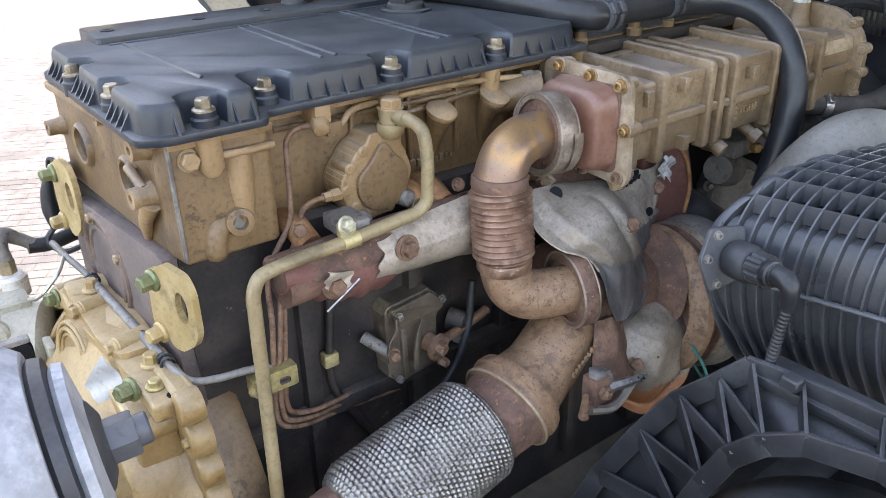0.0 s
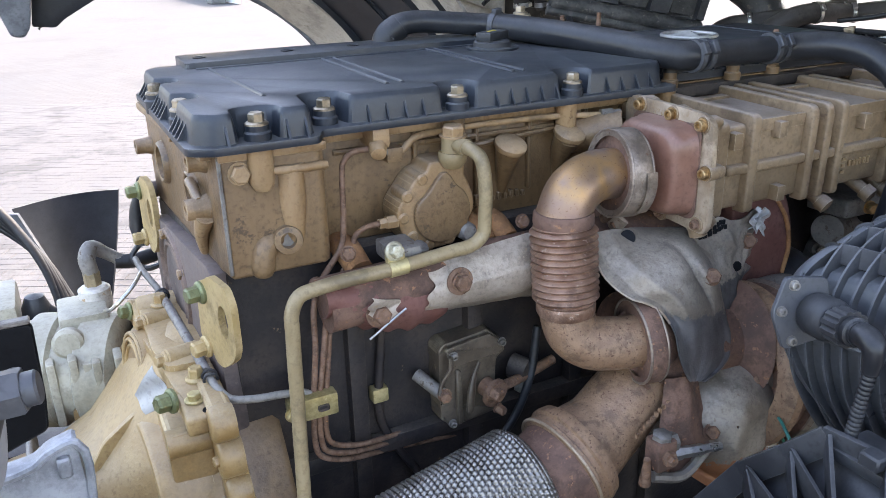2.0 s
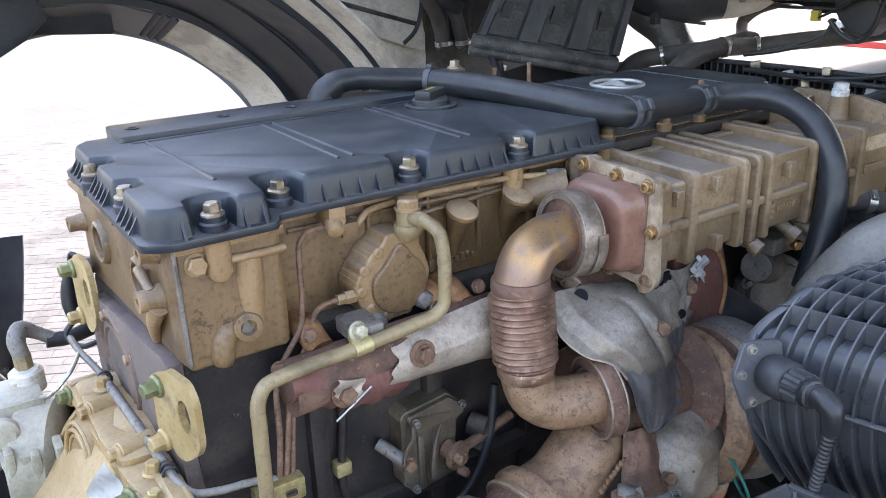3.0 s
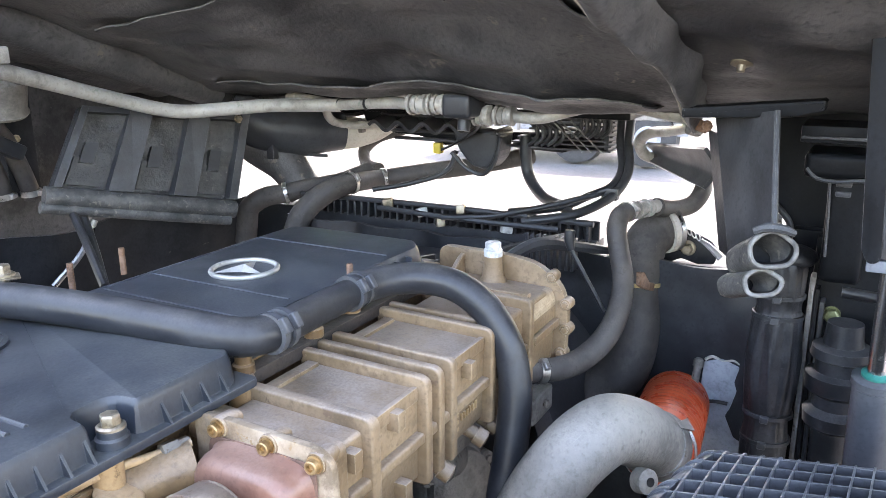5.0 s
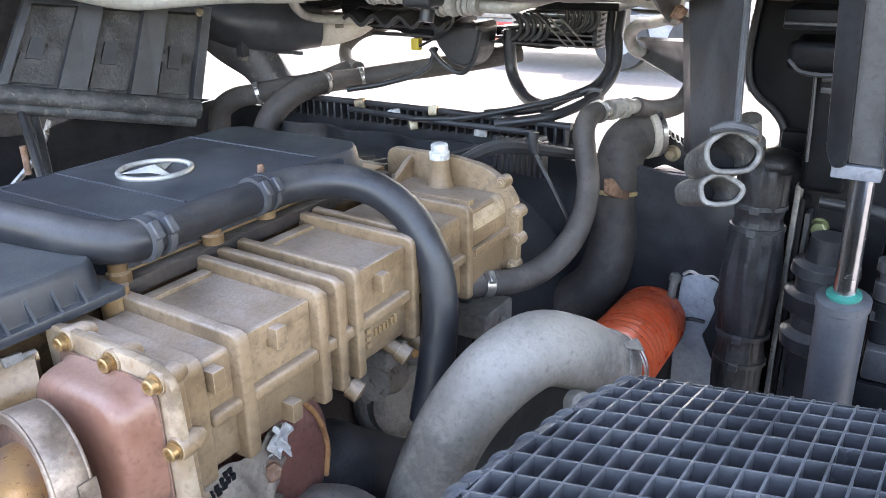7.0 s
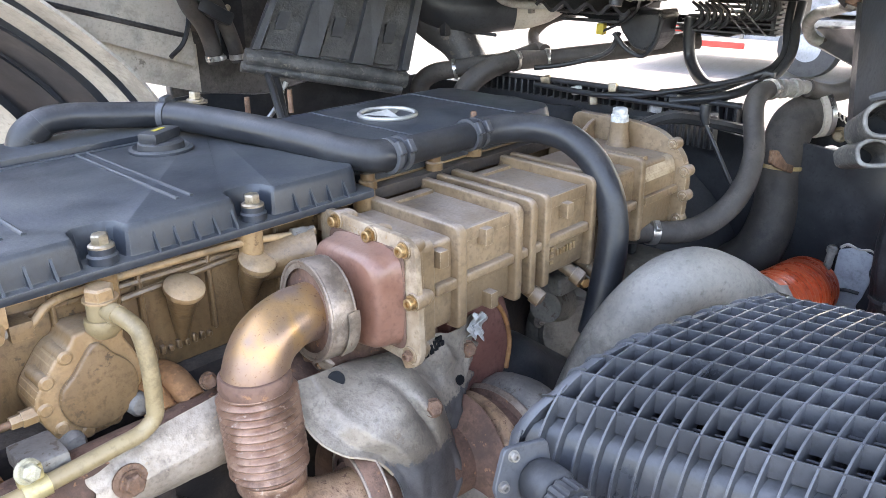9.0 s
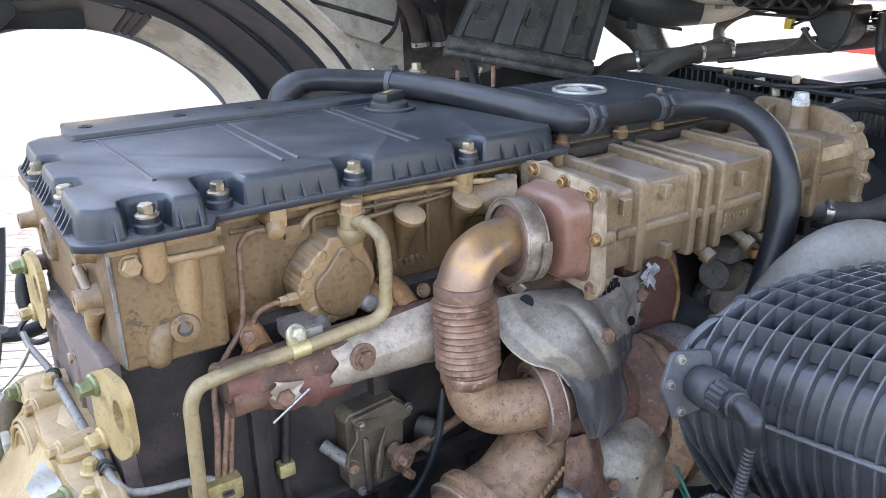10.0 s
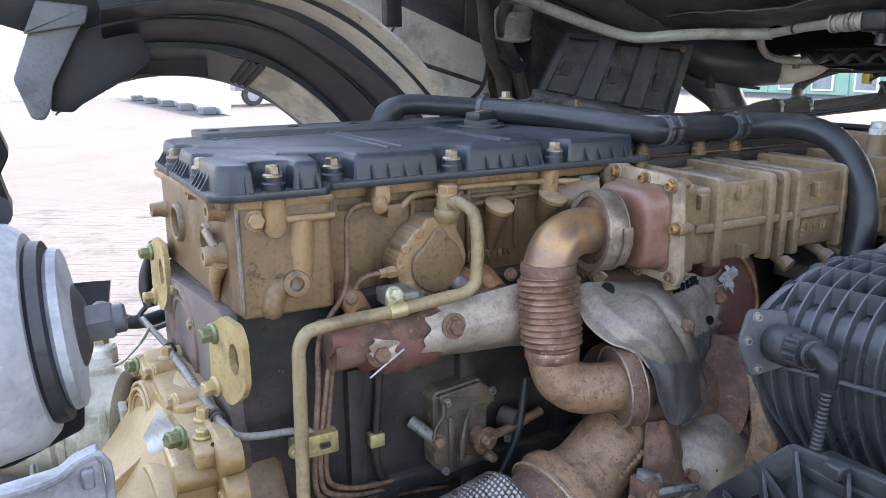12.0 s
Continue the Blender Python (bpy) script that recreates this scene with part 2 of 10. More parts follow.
m_cab = surface("cab_underbody", (0.031, 0.0305, 0.032), (0.096, 0.090, 0.087), 0.50, wear=(0.125, 0.108, 0.09), wear_at=0.62, scale=6, grain=120, bump=0.7, grime=0.85, spec=0.35)
m_cabtan = surface("dusty_beige_panel", (0.46, 0.405, 0.335), (0.56, 0.50, 0.42), 0.6, wear=(0.22, 0.19, 0.155), wear_at=0.62, scale=6, bump=0.1)
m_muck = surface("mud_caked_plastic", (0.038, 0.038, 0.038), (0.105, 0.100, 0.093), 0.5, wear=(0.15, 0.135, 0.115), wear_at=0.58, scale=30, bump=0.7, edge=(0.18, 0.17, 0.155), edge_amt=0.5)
# Darker mix of the mud-caked plastic, used in the box's recesses.
m_recess_dark = surface("mud_flecked_dark_recess", (0.018, 0.018, 0.019), (0.055, 0.053, 0.050), 0.5, wear=(0.115, 0.108, 0.098), wear_at=0.60, scale=34, bump=0.7)
m_whitepipe = surface("grimy_white_tube", (0.29, 0.272, 0.24), (0.39, 0.37, 0.33), 0.45, wear=(0.22, 0.24, 0.20), wear_at=0.6, scale=16, bump=0.1)
m_arch = surface("arch_black_plastic", (0.009, 0.011, 0.016), (0.019, 0.022, 0.028), 0.45, dust=(0.2, 0.19, 0.18), dust_amt=0.2, scale=8, bump=0.12, spec=0.35, edge=(0.10, 0.10, 0.10), edge_amt=0.5)
m_archtan = surface("arch_dusty_beige", (0.40, 0.36, 0.305), (0.50, 0.455, 0.39), 0.62, wear=(0.20, 0.175, 0.145), wear_at=0.64, scale=7, bump=0.12)
m_archgrey = surface("arch_grey_plastic", (0.10, 0.11, 0.125), (0.15, 0.157, 0.168), 0.5, wear=(0.25, 0.24, 0.22), wear_at=0.66, scale=10, bump=0.1)
m_archdark = surface("arch_slate_plastic", (0.060, 0.060, 0.062), (0.095, 0.093, 0.090), 0.55, scale=9, bump=0.1)
m_teal = surface("teal_seal", (0.008, 0.12, 0.095), (0.012, 0.16, 0.13), 0.4, scale=20, bump=0.02, grime=0.2)
m_yellow = surface("yellow_mark", (0.42, 0.32, 0.03), (0.52, 0.41, 0.06), 0.5, scale=20, bump=0.02, grime=0.1)
m_whiteplas = surface("milky_plastic", (0.52, 0.52, 0.50), (0.66, 0.66, 0.63), 0.35, scale=50, bump=0.1)
m_film = surface("cloudy_film", (0.34, 0.335, 0.32), (0.42, 0.415, 0.40), 0.3, scale=40, bump=0.1, grime=0.2)
m_rim = surface("worn_rubber_rim", (0.095, 0.092, 0.088), (0.20, 0.195, 0.185), 0.6, scale=60, bump=0.4, grime=0.5)
m_ring = surface("tarnished_chrome", (0.40, 0.39, 0.35), (0.52, 0.50, 0.45), 0.42, metal=0.5, scale=40, bump=0.02, grime=0.1)
m_paver = surface("concrete_paver", (0.064, 0.064, 0.064), (0.090, 0.090, 0.089), 0.85, wear=(0.070, 0.067, 0.063), wear_at=0.62, scale=3.0, grain=60, bump=0.3)
def paved(name):
    """Ground sheet: the same blocks as a pattern, for where single blocks cannot be told apart."""
    m = surface(name, (0.064, 0.064, 0.064), (0.090, 0.090, 0.089), 0.9, scale=0.8, grain=50, bump=0.2, grime=0.25)
    nt = m.node_tree
    b = nt.nodes["Principled BSDF"]
    src = b.inputs["Base Color"].links[0].from_socket
    geo = nt.nodes.new("ShaderNodeNewGeometry")
    br = nt.nodes.new("ShaderNodeTexBrick")
    mp = nt.nodes.new("ShaderNodeMapping")
    mp.inputs["Rotation"].default_value = (0, 0, radians(28))
    nt.links.new(geo.outputs["Position"], mp.inputs["Vector"])
    nt.links.new(mp.outputs[0], br.inputs["Vector"])
    for k, v in (("Scale", 1.0), ("Mortar Size", 0.009), ("Mortar Smooth", 0.3), ("Brick Width", 0.21), ("Row Height", 0.105)):
        br.inputs[k].default_value = v
    br.inputs["Color1"].default_value = (1.0, 1.0, 1.0, 1)
    br.inputs["Color2"].default_value = (0.90, 0.895, 0.88, 1)
    br.inputs["Mortar"].default_value = (0.66, 0.65, 0.63, 1)
    n = nt.nodes.new("ShaderNodeMix")
    n.data_type, n.blend_type = "RGBA", "MULTIPLY"
    n.inputs[0].default_value = 1.0
    nt.links.new(src, n.inputs[6])
    nt.links.new(br.outputs["Color"], n.inputs[7])
    nt.links.new(n.outputs[2], b.inputs["Base Color"])
    return m


m_yard = paved("block_paved_yard")
m_concrete = surface("grey_concrete", (0.150, 0.148, 0.142), (0.195, 0.192, 0.186), 0.9, scale=3, grain=40, bump=0.3)
m_white = surface("white_coated_metal", (0.74, 0.74, 0.73), (0.80, 0.80, 0.79), 0.5, scale=2, grain=30, bump=0.05, grime=0.1)
m_redpaint = surface("red_paint", (0.46, 0.028, 0.02), (0.54, 0.05, 0.035), 0.4, scale=3, grain=40, bump=0.05, grime=0.1)
m_greypaint = surface("grey_chassis_paint", (0.22, 0.23, 0.25), (0.30, 0.31, 0.33), 0.5, scale=3, grain=40, bump=0.05)
m_tyre = surface("tyre_rubber", (0.025, 0.025, 0.026), (0.045, 0.044, 0.043), 0.8, scale=10, grain=60, bump=0.2)
m_greenbld = surface("green_cladding", (0.22, 0.38, 0.29), (0.28, 0.45, 0.35), 0.6, scale=1, grain=20, bump=0.05, grime=0.1)


def heat_tinted(name):
    """Stainless tube with straw, gold and violet heat colours and rusty speckle."""
    m = surface(name, (0.3, 0.2, 0.12), (0.4, 0.3, 0.2), 0.42, metal=0.6, scale=20, bump=0.15)
    nt = m.node_tree
    b = nt.nodes["Principled BSDF"]
    geo = nt.nodes.new("ShaderNodeNewGeometry")
    n1 = noise_node(nt, geo.outputs["Position"], 16.0, 4.0, 0.5)
    col = ramp_node(nt, n1, [(0.25, (0.22, 0.14, 0.115)), (0.40, (0.31, 0.195, 0.125)), (0.5, (0.42, 0.245, 0.11)), (0.6, (0.30, 0.20, 0.145)), (0.75, (0.22, 0.155, 0.15))])
    n2 = noise_node(nt, geo.outputs["Position"], 240.0, 6.0, 0.75)
    col = blend(nt, span(nt, n2, 0.58, 0.66), col, (0.19, 0.095, 0.05))
    nt.links.new(col, b.inputs["Base Color"])
    return m


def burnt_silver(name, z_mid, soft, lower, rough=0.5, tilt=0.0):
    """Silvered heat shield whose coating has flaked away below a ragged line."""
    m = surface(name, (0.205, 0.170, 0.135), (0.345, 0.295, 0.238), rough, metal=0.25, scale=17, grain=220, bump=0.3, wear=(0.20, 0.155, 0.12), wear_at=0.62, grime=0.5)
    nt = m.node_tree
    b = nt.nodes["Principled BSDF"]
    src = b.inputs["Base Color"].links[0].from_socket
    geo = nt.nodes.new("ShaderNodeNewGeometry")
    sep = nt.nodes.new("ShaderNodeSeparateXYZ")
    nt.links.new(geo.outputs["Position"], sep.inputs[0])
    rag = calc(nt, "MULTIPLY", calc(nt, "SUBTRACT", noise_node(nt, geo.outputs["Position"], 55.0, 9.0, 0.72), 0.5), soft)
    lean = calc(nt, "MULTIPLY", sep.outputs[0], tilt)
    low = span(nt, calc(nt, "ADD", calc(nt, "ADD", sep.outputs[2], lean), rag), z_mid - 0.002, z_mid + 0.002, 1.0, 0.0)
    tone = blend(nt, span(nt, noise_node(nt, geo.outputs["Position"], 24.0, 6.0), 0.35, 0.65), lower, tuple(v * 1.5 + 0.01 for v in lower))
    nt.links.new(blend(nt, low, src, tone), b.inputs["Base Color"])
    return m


m_heat = heat_tinted("heat_tinted_steel")
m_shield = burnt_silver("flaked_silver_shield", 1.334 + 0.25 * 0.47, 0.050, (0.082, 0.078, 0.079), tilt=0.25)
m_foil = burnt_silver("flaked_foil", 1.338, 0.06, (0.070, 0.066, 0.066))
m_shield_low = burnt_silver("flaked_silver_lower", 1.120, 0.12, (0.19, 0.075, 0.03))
m_silver = surface("dull_silver_sheet", (0.285, 0.230, 0.180), (0.455, 0.380, 0.305), 0.45, metal=0.25, scale=13, grain=200, bump=0.4, wear=(0.36, 0.26, 0.17), wear_at=0.60, edge=(0.55, 0.42, 0.28), edge_amt=0.5)
m_bellows = surface("rusty_bellows", (0.20, 0.105, 0.066), (0.40, 0.250, 0.175), 0.38, metal=0.4, scale=40, bump=0.4, wear=(0.42, 0.32, 0.26), wear_at=0.60)
m_braid = surface("braided_steel_wire", (0.24, 0.225, 0.205), (0.37, 0.35, 0.32), 0.38, metal=0.8, scale=30, grain=400, bump=0.1, grime=0.15)


# ---- building helpers ----
ORIGIN = {}


class Shape:
    """A mesh in the making, in world metres."""

    def __init__(self):
        self.v, self.f = [], []

    def add(self, v, f):
        k = len(self.v)
        self.v += [tuple(p) for p in v]
        self.f += [tuple(i + k for i in q) for q in f]
        return self

    def bm(self, b):
        b.verts.index_update()
        self.add([v.co[:] for v in b.verts], [[v.index for v in q.verts] for q in b.faces])
        b.free()
        return self

    def box(self, lo, hi, bev=0.0, seg=2, m=None):
        """A block between two corners, its edges rounded by bev; m turns it about its middle."""
        lo, hi = Vector(lo), Vector(hi)
        b = bmesh.new()
        bmesh.ops.create_cube(b, size=1)
        bmesh.ops.scale(b, vec=hi - lo, verts=b.verts)
        if bev:
            bmesh.ops.bevel(b, geom=b.edges[:], offset=bev, segments=seg, affect="EDGES", profile=0.6)
        if m:
            bmesh.ops.transform(b, matrix=m, verts=b.verts)
        bmesh.ops.translate(b, vec=(lo + hi) / 2, verts=b.verts)
        return self.bm(b)

    def prism(self, pts, axis, a, b_, bev=0.0, seg=2, m=None):
        """An outline of 2D points pushed along an axis from a to b_. x: (y, z); y: (x, z); z: (x, y). m: a final placing matrix."""
        put = {"x": lambda p, h: (h, p[0], p[1]), "y": lambda p, h: (p[0], h, p[1]), "z": lambda p, h: (p[0], p[1], h)}[axis]
        b = bmesh.new()
        lo = [b.verts.new(put(p, a)) for p in pts]
        hi = [b.verts.new(put(p, b_)) for p in pts]
        n = len(pts)
        b.faces.new(lo[::-1])
        b.faces.new(hi)
        for i in range(n):
            b.faces.new((lo[i], lo[(i + 1) % n], hi[(i + 1) % n], hi[i]))
        bmesh.ops.recalc_face_normals(b, faces=b.faces[:])
        if bev:
            bmesh.ops.bevel(b, geom=b.edges[:], offset=bev, segments=seg, affect="EDGES", profile=0.6)
        if m:
            bmesh.ops.transform(b, matrix=m, verts=b.verts)
        return self.bm(b)

    def rings(self, rings, cap0=True, cap1=True, closed=True):
        """Skin over rings of equal count."""
        n = len(rings[0])
        v = [p for r in rings for p in r]
        f = []
        for i in range(len(rings) - 1):
            for j in range(n if closed else n - 1):
                a, b = i * n + j, i * n + (j + 1) % n
                f.append((a, b, b + n, a + n))
        if cap0:
            f.append(tuple(range(n))[::-1])
        if cap1:
            f.append(tuple(range((len(rings) - 1) * n, len(rings) * n)))
        return self.add(v, f)

    def tube(self, pts, r, n=16, sub=8, cap=True, flat=1.0):
        """A pipe along a smooth curve through pts; r one radius or one a point."""
        P, R = smooth_line(pts, r, sub)
        rings, u = [], None
        for i, p in enumerate(P):
            t = (P[min(i + 1, len(P) - 1)] - P[max(i - 1, 0)]).normalized()
            if u is None:
                u = t.orthogonal().normalized()
            u = (u - t * u.dot(t)).normalized()
            w = t.cross(u)
            rings.append([p + (u * math.cos(a) + w * math.sin(a) * flat) * R[i] for a in (2 * math.pi * k / n for k in range(n))])
        return self.rings(rings, cap, cap)

    def lathe(self, base, axis, prof, n=32, cap0=True, cap1=True):
        """A turned body: prof is (height along the axis, radius)."""
        base, axis = Vector(base), Vector(axis).normalized()
        u = axis.orthogonal().normalized()
        w = axis.cross(u)
        rings = [[base + axis * h + (u * math.cos(a) + w * math.sin(a)) * max(r, 1e-5) for a in (2 * math.pi * k / n for k in range(n))] for h, r in prof]
        return self.rings(rings, cap0, cap1)

    def sheet(self, fn, nu, nv, thick, closed_u=False):
        """A curved plate fn(u, v) -> point, given thickness along its normal."""
        G = [[Vector(fn(i / nu, j / nv)) for j in range(nv + 1)] for i in range(nu + 1)]
        top, bot = [], []
        for i in range(nu + 1):
            for j in range(nv + 1):
                du = G[min(i + 1, nu)][j] - G[max(i - 1, 0)][j]
                dv = G[i][min(j + 1, nv)] - G[i][max(j - 1, 0)]
                nrm = du.cross(dv)
                nrm = nrm.normalized() if nrm.length > 1e-12 else Vector((0, 0, 1))
                top.append(G[i][j] + nrm * thick / 2)
                bot.append(G[i][j] - nrm * thick / 2)
        w, k = nv + 1, len(top)
        f = []
        for i in range(nu):
            for j in range(nv):
                a = i * w + j
                f.append((a, a + w, a + w + 1, a + 1))
                f.append((k + a, k + a + 1, k + a + w + 1, k + a + w))
        for i in range(nu):
            for j in (0, nv):
                a, b = i * w + j, (i + 1) * w + j
                f.append((a, b, k + b, k + a) if j else (b, a, k + a, k + b))
        for j in range(nv):
            for i in (0, nu):
                a, b = i * w + j, i * w + j + 1
                f.append((b, a, k + a, k + b) if i else (a, b, k + b, k + a))
        return self.add(top + bot, f)

    def ball(self, c, r, n=16, squash=(1, 1, 1)):
        c = Vector(c)
        rings = []
        for i in range(n // 2 + 1):
            th = math.pi * i / (n // 2)
            rr, zz = max(math.sin(th), 1e-4) * r, -math.cos(th) * r
            rings.append([c + Vector((rr * math.cos(a) * squash[0], rr * math.sin(a) * squash[1], zz * squash[2])) for a in (2 * math.pi * k / n for k in range(n))])
        return self.rings(rings)

    def torus(self, c, axis, R, r, n=40, k=10):
        c, axis = Vector(c), Vector(axis).normalized()
        u = axis.orthogonal().normalized()
        w = axis.cross(u)
        v, f = [], []
        for i in range(n):
            a = 2 * math.pi * i / n
            d = u * math.cos(a) + w * math.sin(a)
            for j in range(k):
                b = 2 * math.pi * j / k
                v.append(c + d * (R + r * math.cos(b)) + axis * r * math.sin(b))
        for i in range(n):
            for j in range(k):
                f.append((i * k + j, ((i + 1) % n) * k + j, ((i + 1) % n) * k + (j + 1) % k, i * k + (j + 1) % k))
        return self.add(v, f)


def smooth_line(pts, r, sub):
    P = [Vector(p) for p in pts]
    R = list(r) if isinstance(r, (list, tuple)) else [r] * len(P)
    if len(P) == 2:
        return [P[0].lerp(P[1], k / 4) for k in range(5)], [R[0] + (R[1] - R[0]) * k / 4 for k in range(5)]
    out, rad = [], []
    for i in range(len(P) - 1):
        a, b = P[max(i - 1, 0)], P[i]
        c, d = P[i + 1], P[min(i + 2, len(P) - 1)]
        for k in range(sub):
            t = k / sub
            l1, l2 = max((b - a).length, 1e-6), max((c - b).length, 1e-6)
            l3 = max((d - c).length, 1e-6)
            m1 = (c - b) if i == 0 else ((b - a) / l1 + (c - b) / l2) * 0.5 * l2
            m2 = (c - b) if i == len(P) - 2 else ((c - b) / l2 + (d - c) / l3) * 0.5 * l2
            h = (2 * t**3 - 3 * t**2 + 1, t**3 - 2 * t**2 + t, -2 * t**3 + 3 * t**2, t**3 - t**2)
            out.append(b * h[0] + m1 * h[1] + c * h[2] + m2 * h[3])
            rad.append(R[i] + (R[i + 1] - R[i]) * t)
    return out + [P[-1]], rad + [R[-1]]


def mesh_of(name, shape, material, off=(0, 0, 0), sharp=38):
    me = bpy.data.meshes.new(name)
    o = Vector(off)
    me.from_pydata([Vector(p) - o for p in shape.v], [], shape.f)
    b = bmesh.new()
    b.from_mesh(me)
    bmesh.ops.recalc_face_normals(b, faces=b.faces[:])
    b.to_mesh(me)
    b.free()
    me.polygons.foreach_set("use_smooth", [True] * len(me.polygons))
    me.set_sharp_from_angle(angle=radians(sharp))
    me.materials.append(material)
    return me


def thing(name, base, label, category, group="", kind=""):
    """An Empty at the thing's base, to hold its parts."""
    ob = new(name)
    ob.location = base
    ob.empty_display_size = 0.02
    ORIGIN[ob] = Vector(base)
    return tagged(ob, label, category, group, kind)


def part(name, shape, material, parent, label="", sharp=38):
    """One mesh under a thing or a part."""
    ob = new(name, mesh_of(name, shape, material, ORIGIN[parent], sharp))
    ob.parent = parent
    ORIGIN[ob] = ORIGIN[parent]
    if label:
        ob["label"] = label
    return ob


def solo(name, shape, material, label, category, group="", kind="", sharp=38):
    """A thing of one mesh, its origin at its lowest middle."""
    v = np.array([tuple(p) for p in shape.v])
    base = Vector(((v[:, 0].min() + v[:, 0].max()) / 2, (v[:, 1].min() + v[:, 1].max()) / 2, v[:, 2].min()))
    ob = new(name, mesh_of(name, shape, material, base, sharp))
    ob.location = base
    ORIGIN[ob] = base
    return tagged(ob, label, category, group, kind)


BOLTS = {}


def bolt_mesh(style, material):
    key = (style, material.name)
    if key not in BOLTS:
        s = Shape()
        if style == "flange":
            s.lathe((0, 0, 0), (0, 0, 1), [(0, 1.0), (0.16, 1.0), (0.3, 0.82)], 20)
            s.lathe((0, 0, 0.2), (0, 0, 1), [(0, 0.70), (0.72, 0.70), (0.85, 0.58)], 6)
        elif style == "hex":
            s.lathe((0, 0, 0), (0, 0, 1), [(0, 1.0), (0.12, 1.0)], 20)
            s.lathe((0, 0, 0.12), (0, 0, 1), [(0, 0.85), (0.6, 0.85), (0.72, 0.7)], 6)
        elif style == "socket":
            s.lathe((0, 0, 0), (0, 0, 1), [(0, 1.0), (0.25, 1.0), (0.25, 0.78), (0.95, 0.78), (1.05, 0.66), (1.05, 0.42), (0.6, 0.38)], 20)
        else:
            s.lathe((0, 0, 0), (0, 0, 1), [(0, 1.0), (0.25, 0.95), (0.5, 0.7), (0.6, 0.3)], 20)
        BOLTS[key] = mesh_of("bolt_" + style, s, material, sharp=30)
    return BOLTS[key]


def bolt(parent, pos, axis, r, material=None, style="flange", name="bolt", spin=0.3, stretch=1.0, label=""):
    ob = new(name, bolt_mesh(style, material or m_bolt))
    ob.parent = parent
    ob.location = Vector(pos) - ORIGIN[parent]
    ob.rotation_mode = "QUATERNION"
    ob.rotation_quaternion = Vector(axis).to_track_quat("Z", "Y") @ Euler((0, 0, spin)).to_quaternion()
    ob.scale = (r, r, r * stretch)
    ORIGIN[ob] = Vector(pos)
    if label:
        ob["label"] = label
    return ob


def clamp_band(parent, c, axis, R, width=0.012, material=None, name="hose_clamp"):
    """A worm-drive band with its screw housing."""
    ax = Vector(axis).normalized()
    s = Shape().lathe(Vector(c) - ax * width / 2, ax, [(0, R), (0, R + 0.002), (width, R + 0.002), (width, R)], 36)
    p = part(name, s, material or m_steel, parent)
    side = ax.cross(Vector((0.3, -0.8, 0.5))).normalized()
    up = side.cross(ax).normalized()
    q = Vector(c) + up * (R + 0.003)
    rot = Matrix((side, ax, up)).transposed().to_4x4()
    part("screw_housing", Shape().box(q - Vector((0.009, 0.005, 0.004)), q + Vector((0.009, 0.005, 0.004)), 0.0015, 1, rot), material or m_steel, p)
    return p


# ---- the yard: one sheet of ground, paving, far things ----
GROUND = -0.30


def smooth_ground():
    s = Shape()
    s.box((-700, -700, GROUND - 0.4), (700, 700, GROUND - 0.004))
    return solo("ground", s, m_yard, "pale block-paved yard surface", "ground", kind="structure")


ground = smooth_ground()

# ---- the raised cab above: underbody, rear edge, side walls ----
CAB_Y0, CAB_Y1 = -1.05, 1.42


def cab_profile(x):
    """Height of the tilted floor over the engine at x."""
    pts = [(0.05, 3.75), (0.30, 2.95), (0.48, 2.42), (0.60, 2.15), (0.70, 2.035), (0.80, 1.985), (1.10, 1.885), (1.32, 1.80), (1.50, 1.785), (1.95, 1.90)]
    for (a, p), (b, q) in zip(pts, pts[1:]):
        if x <= b:
            return p + (q - p) * (x - a) / (b - a)
    return pts[-1][1]


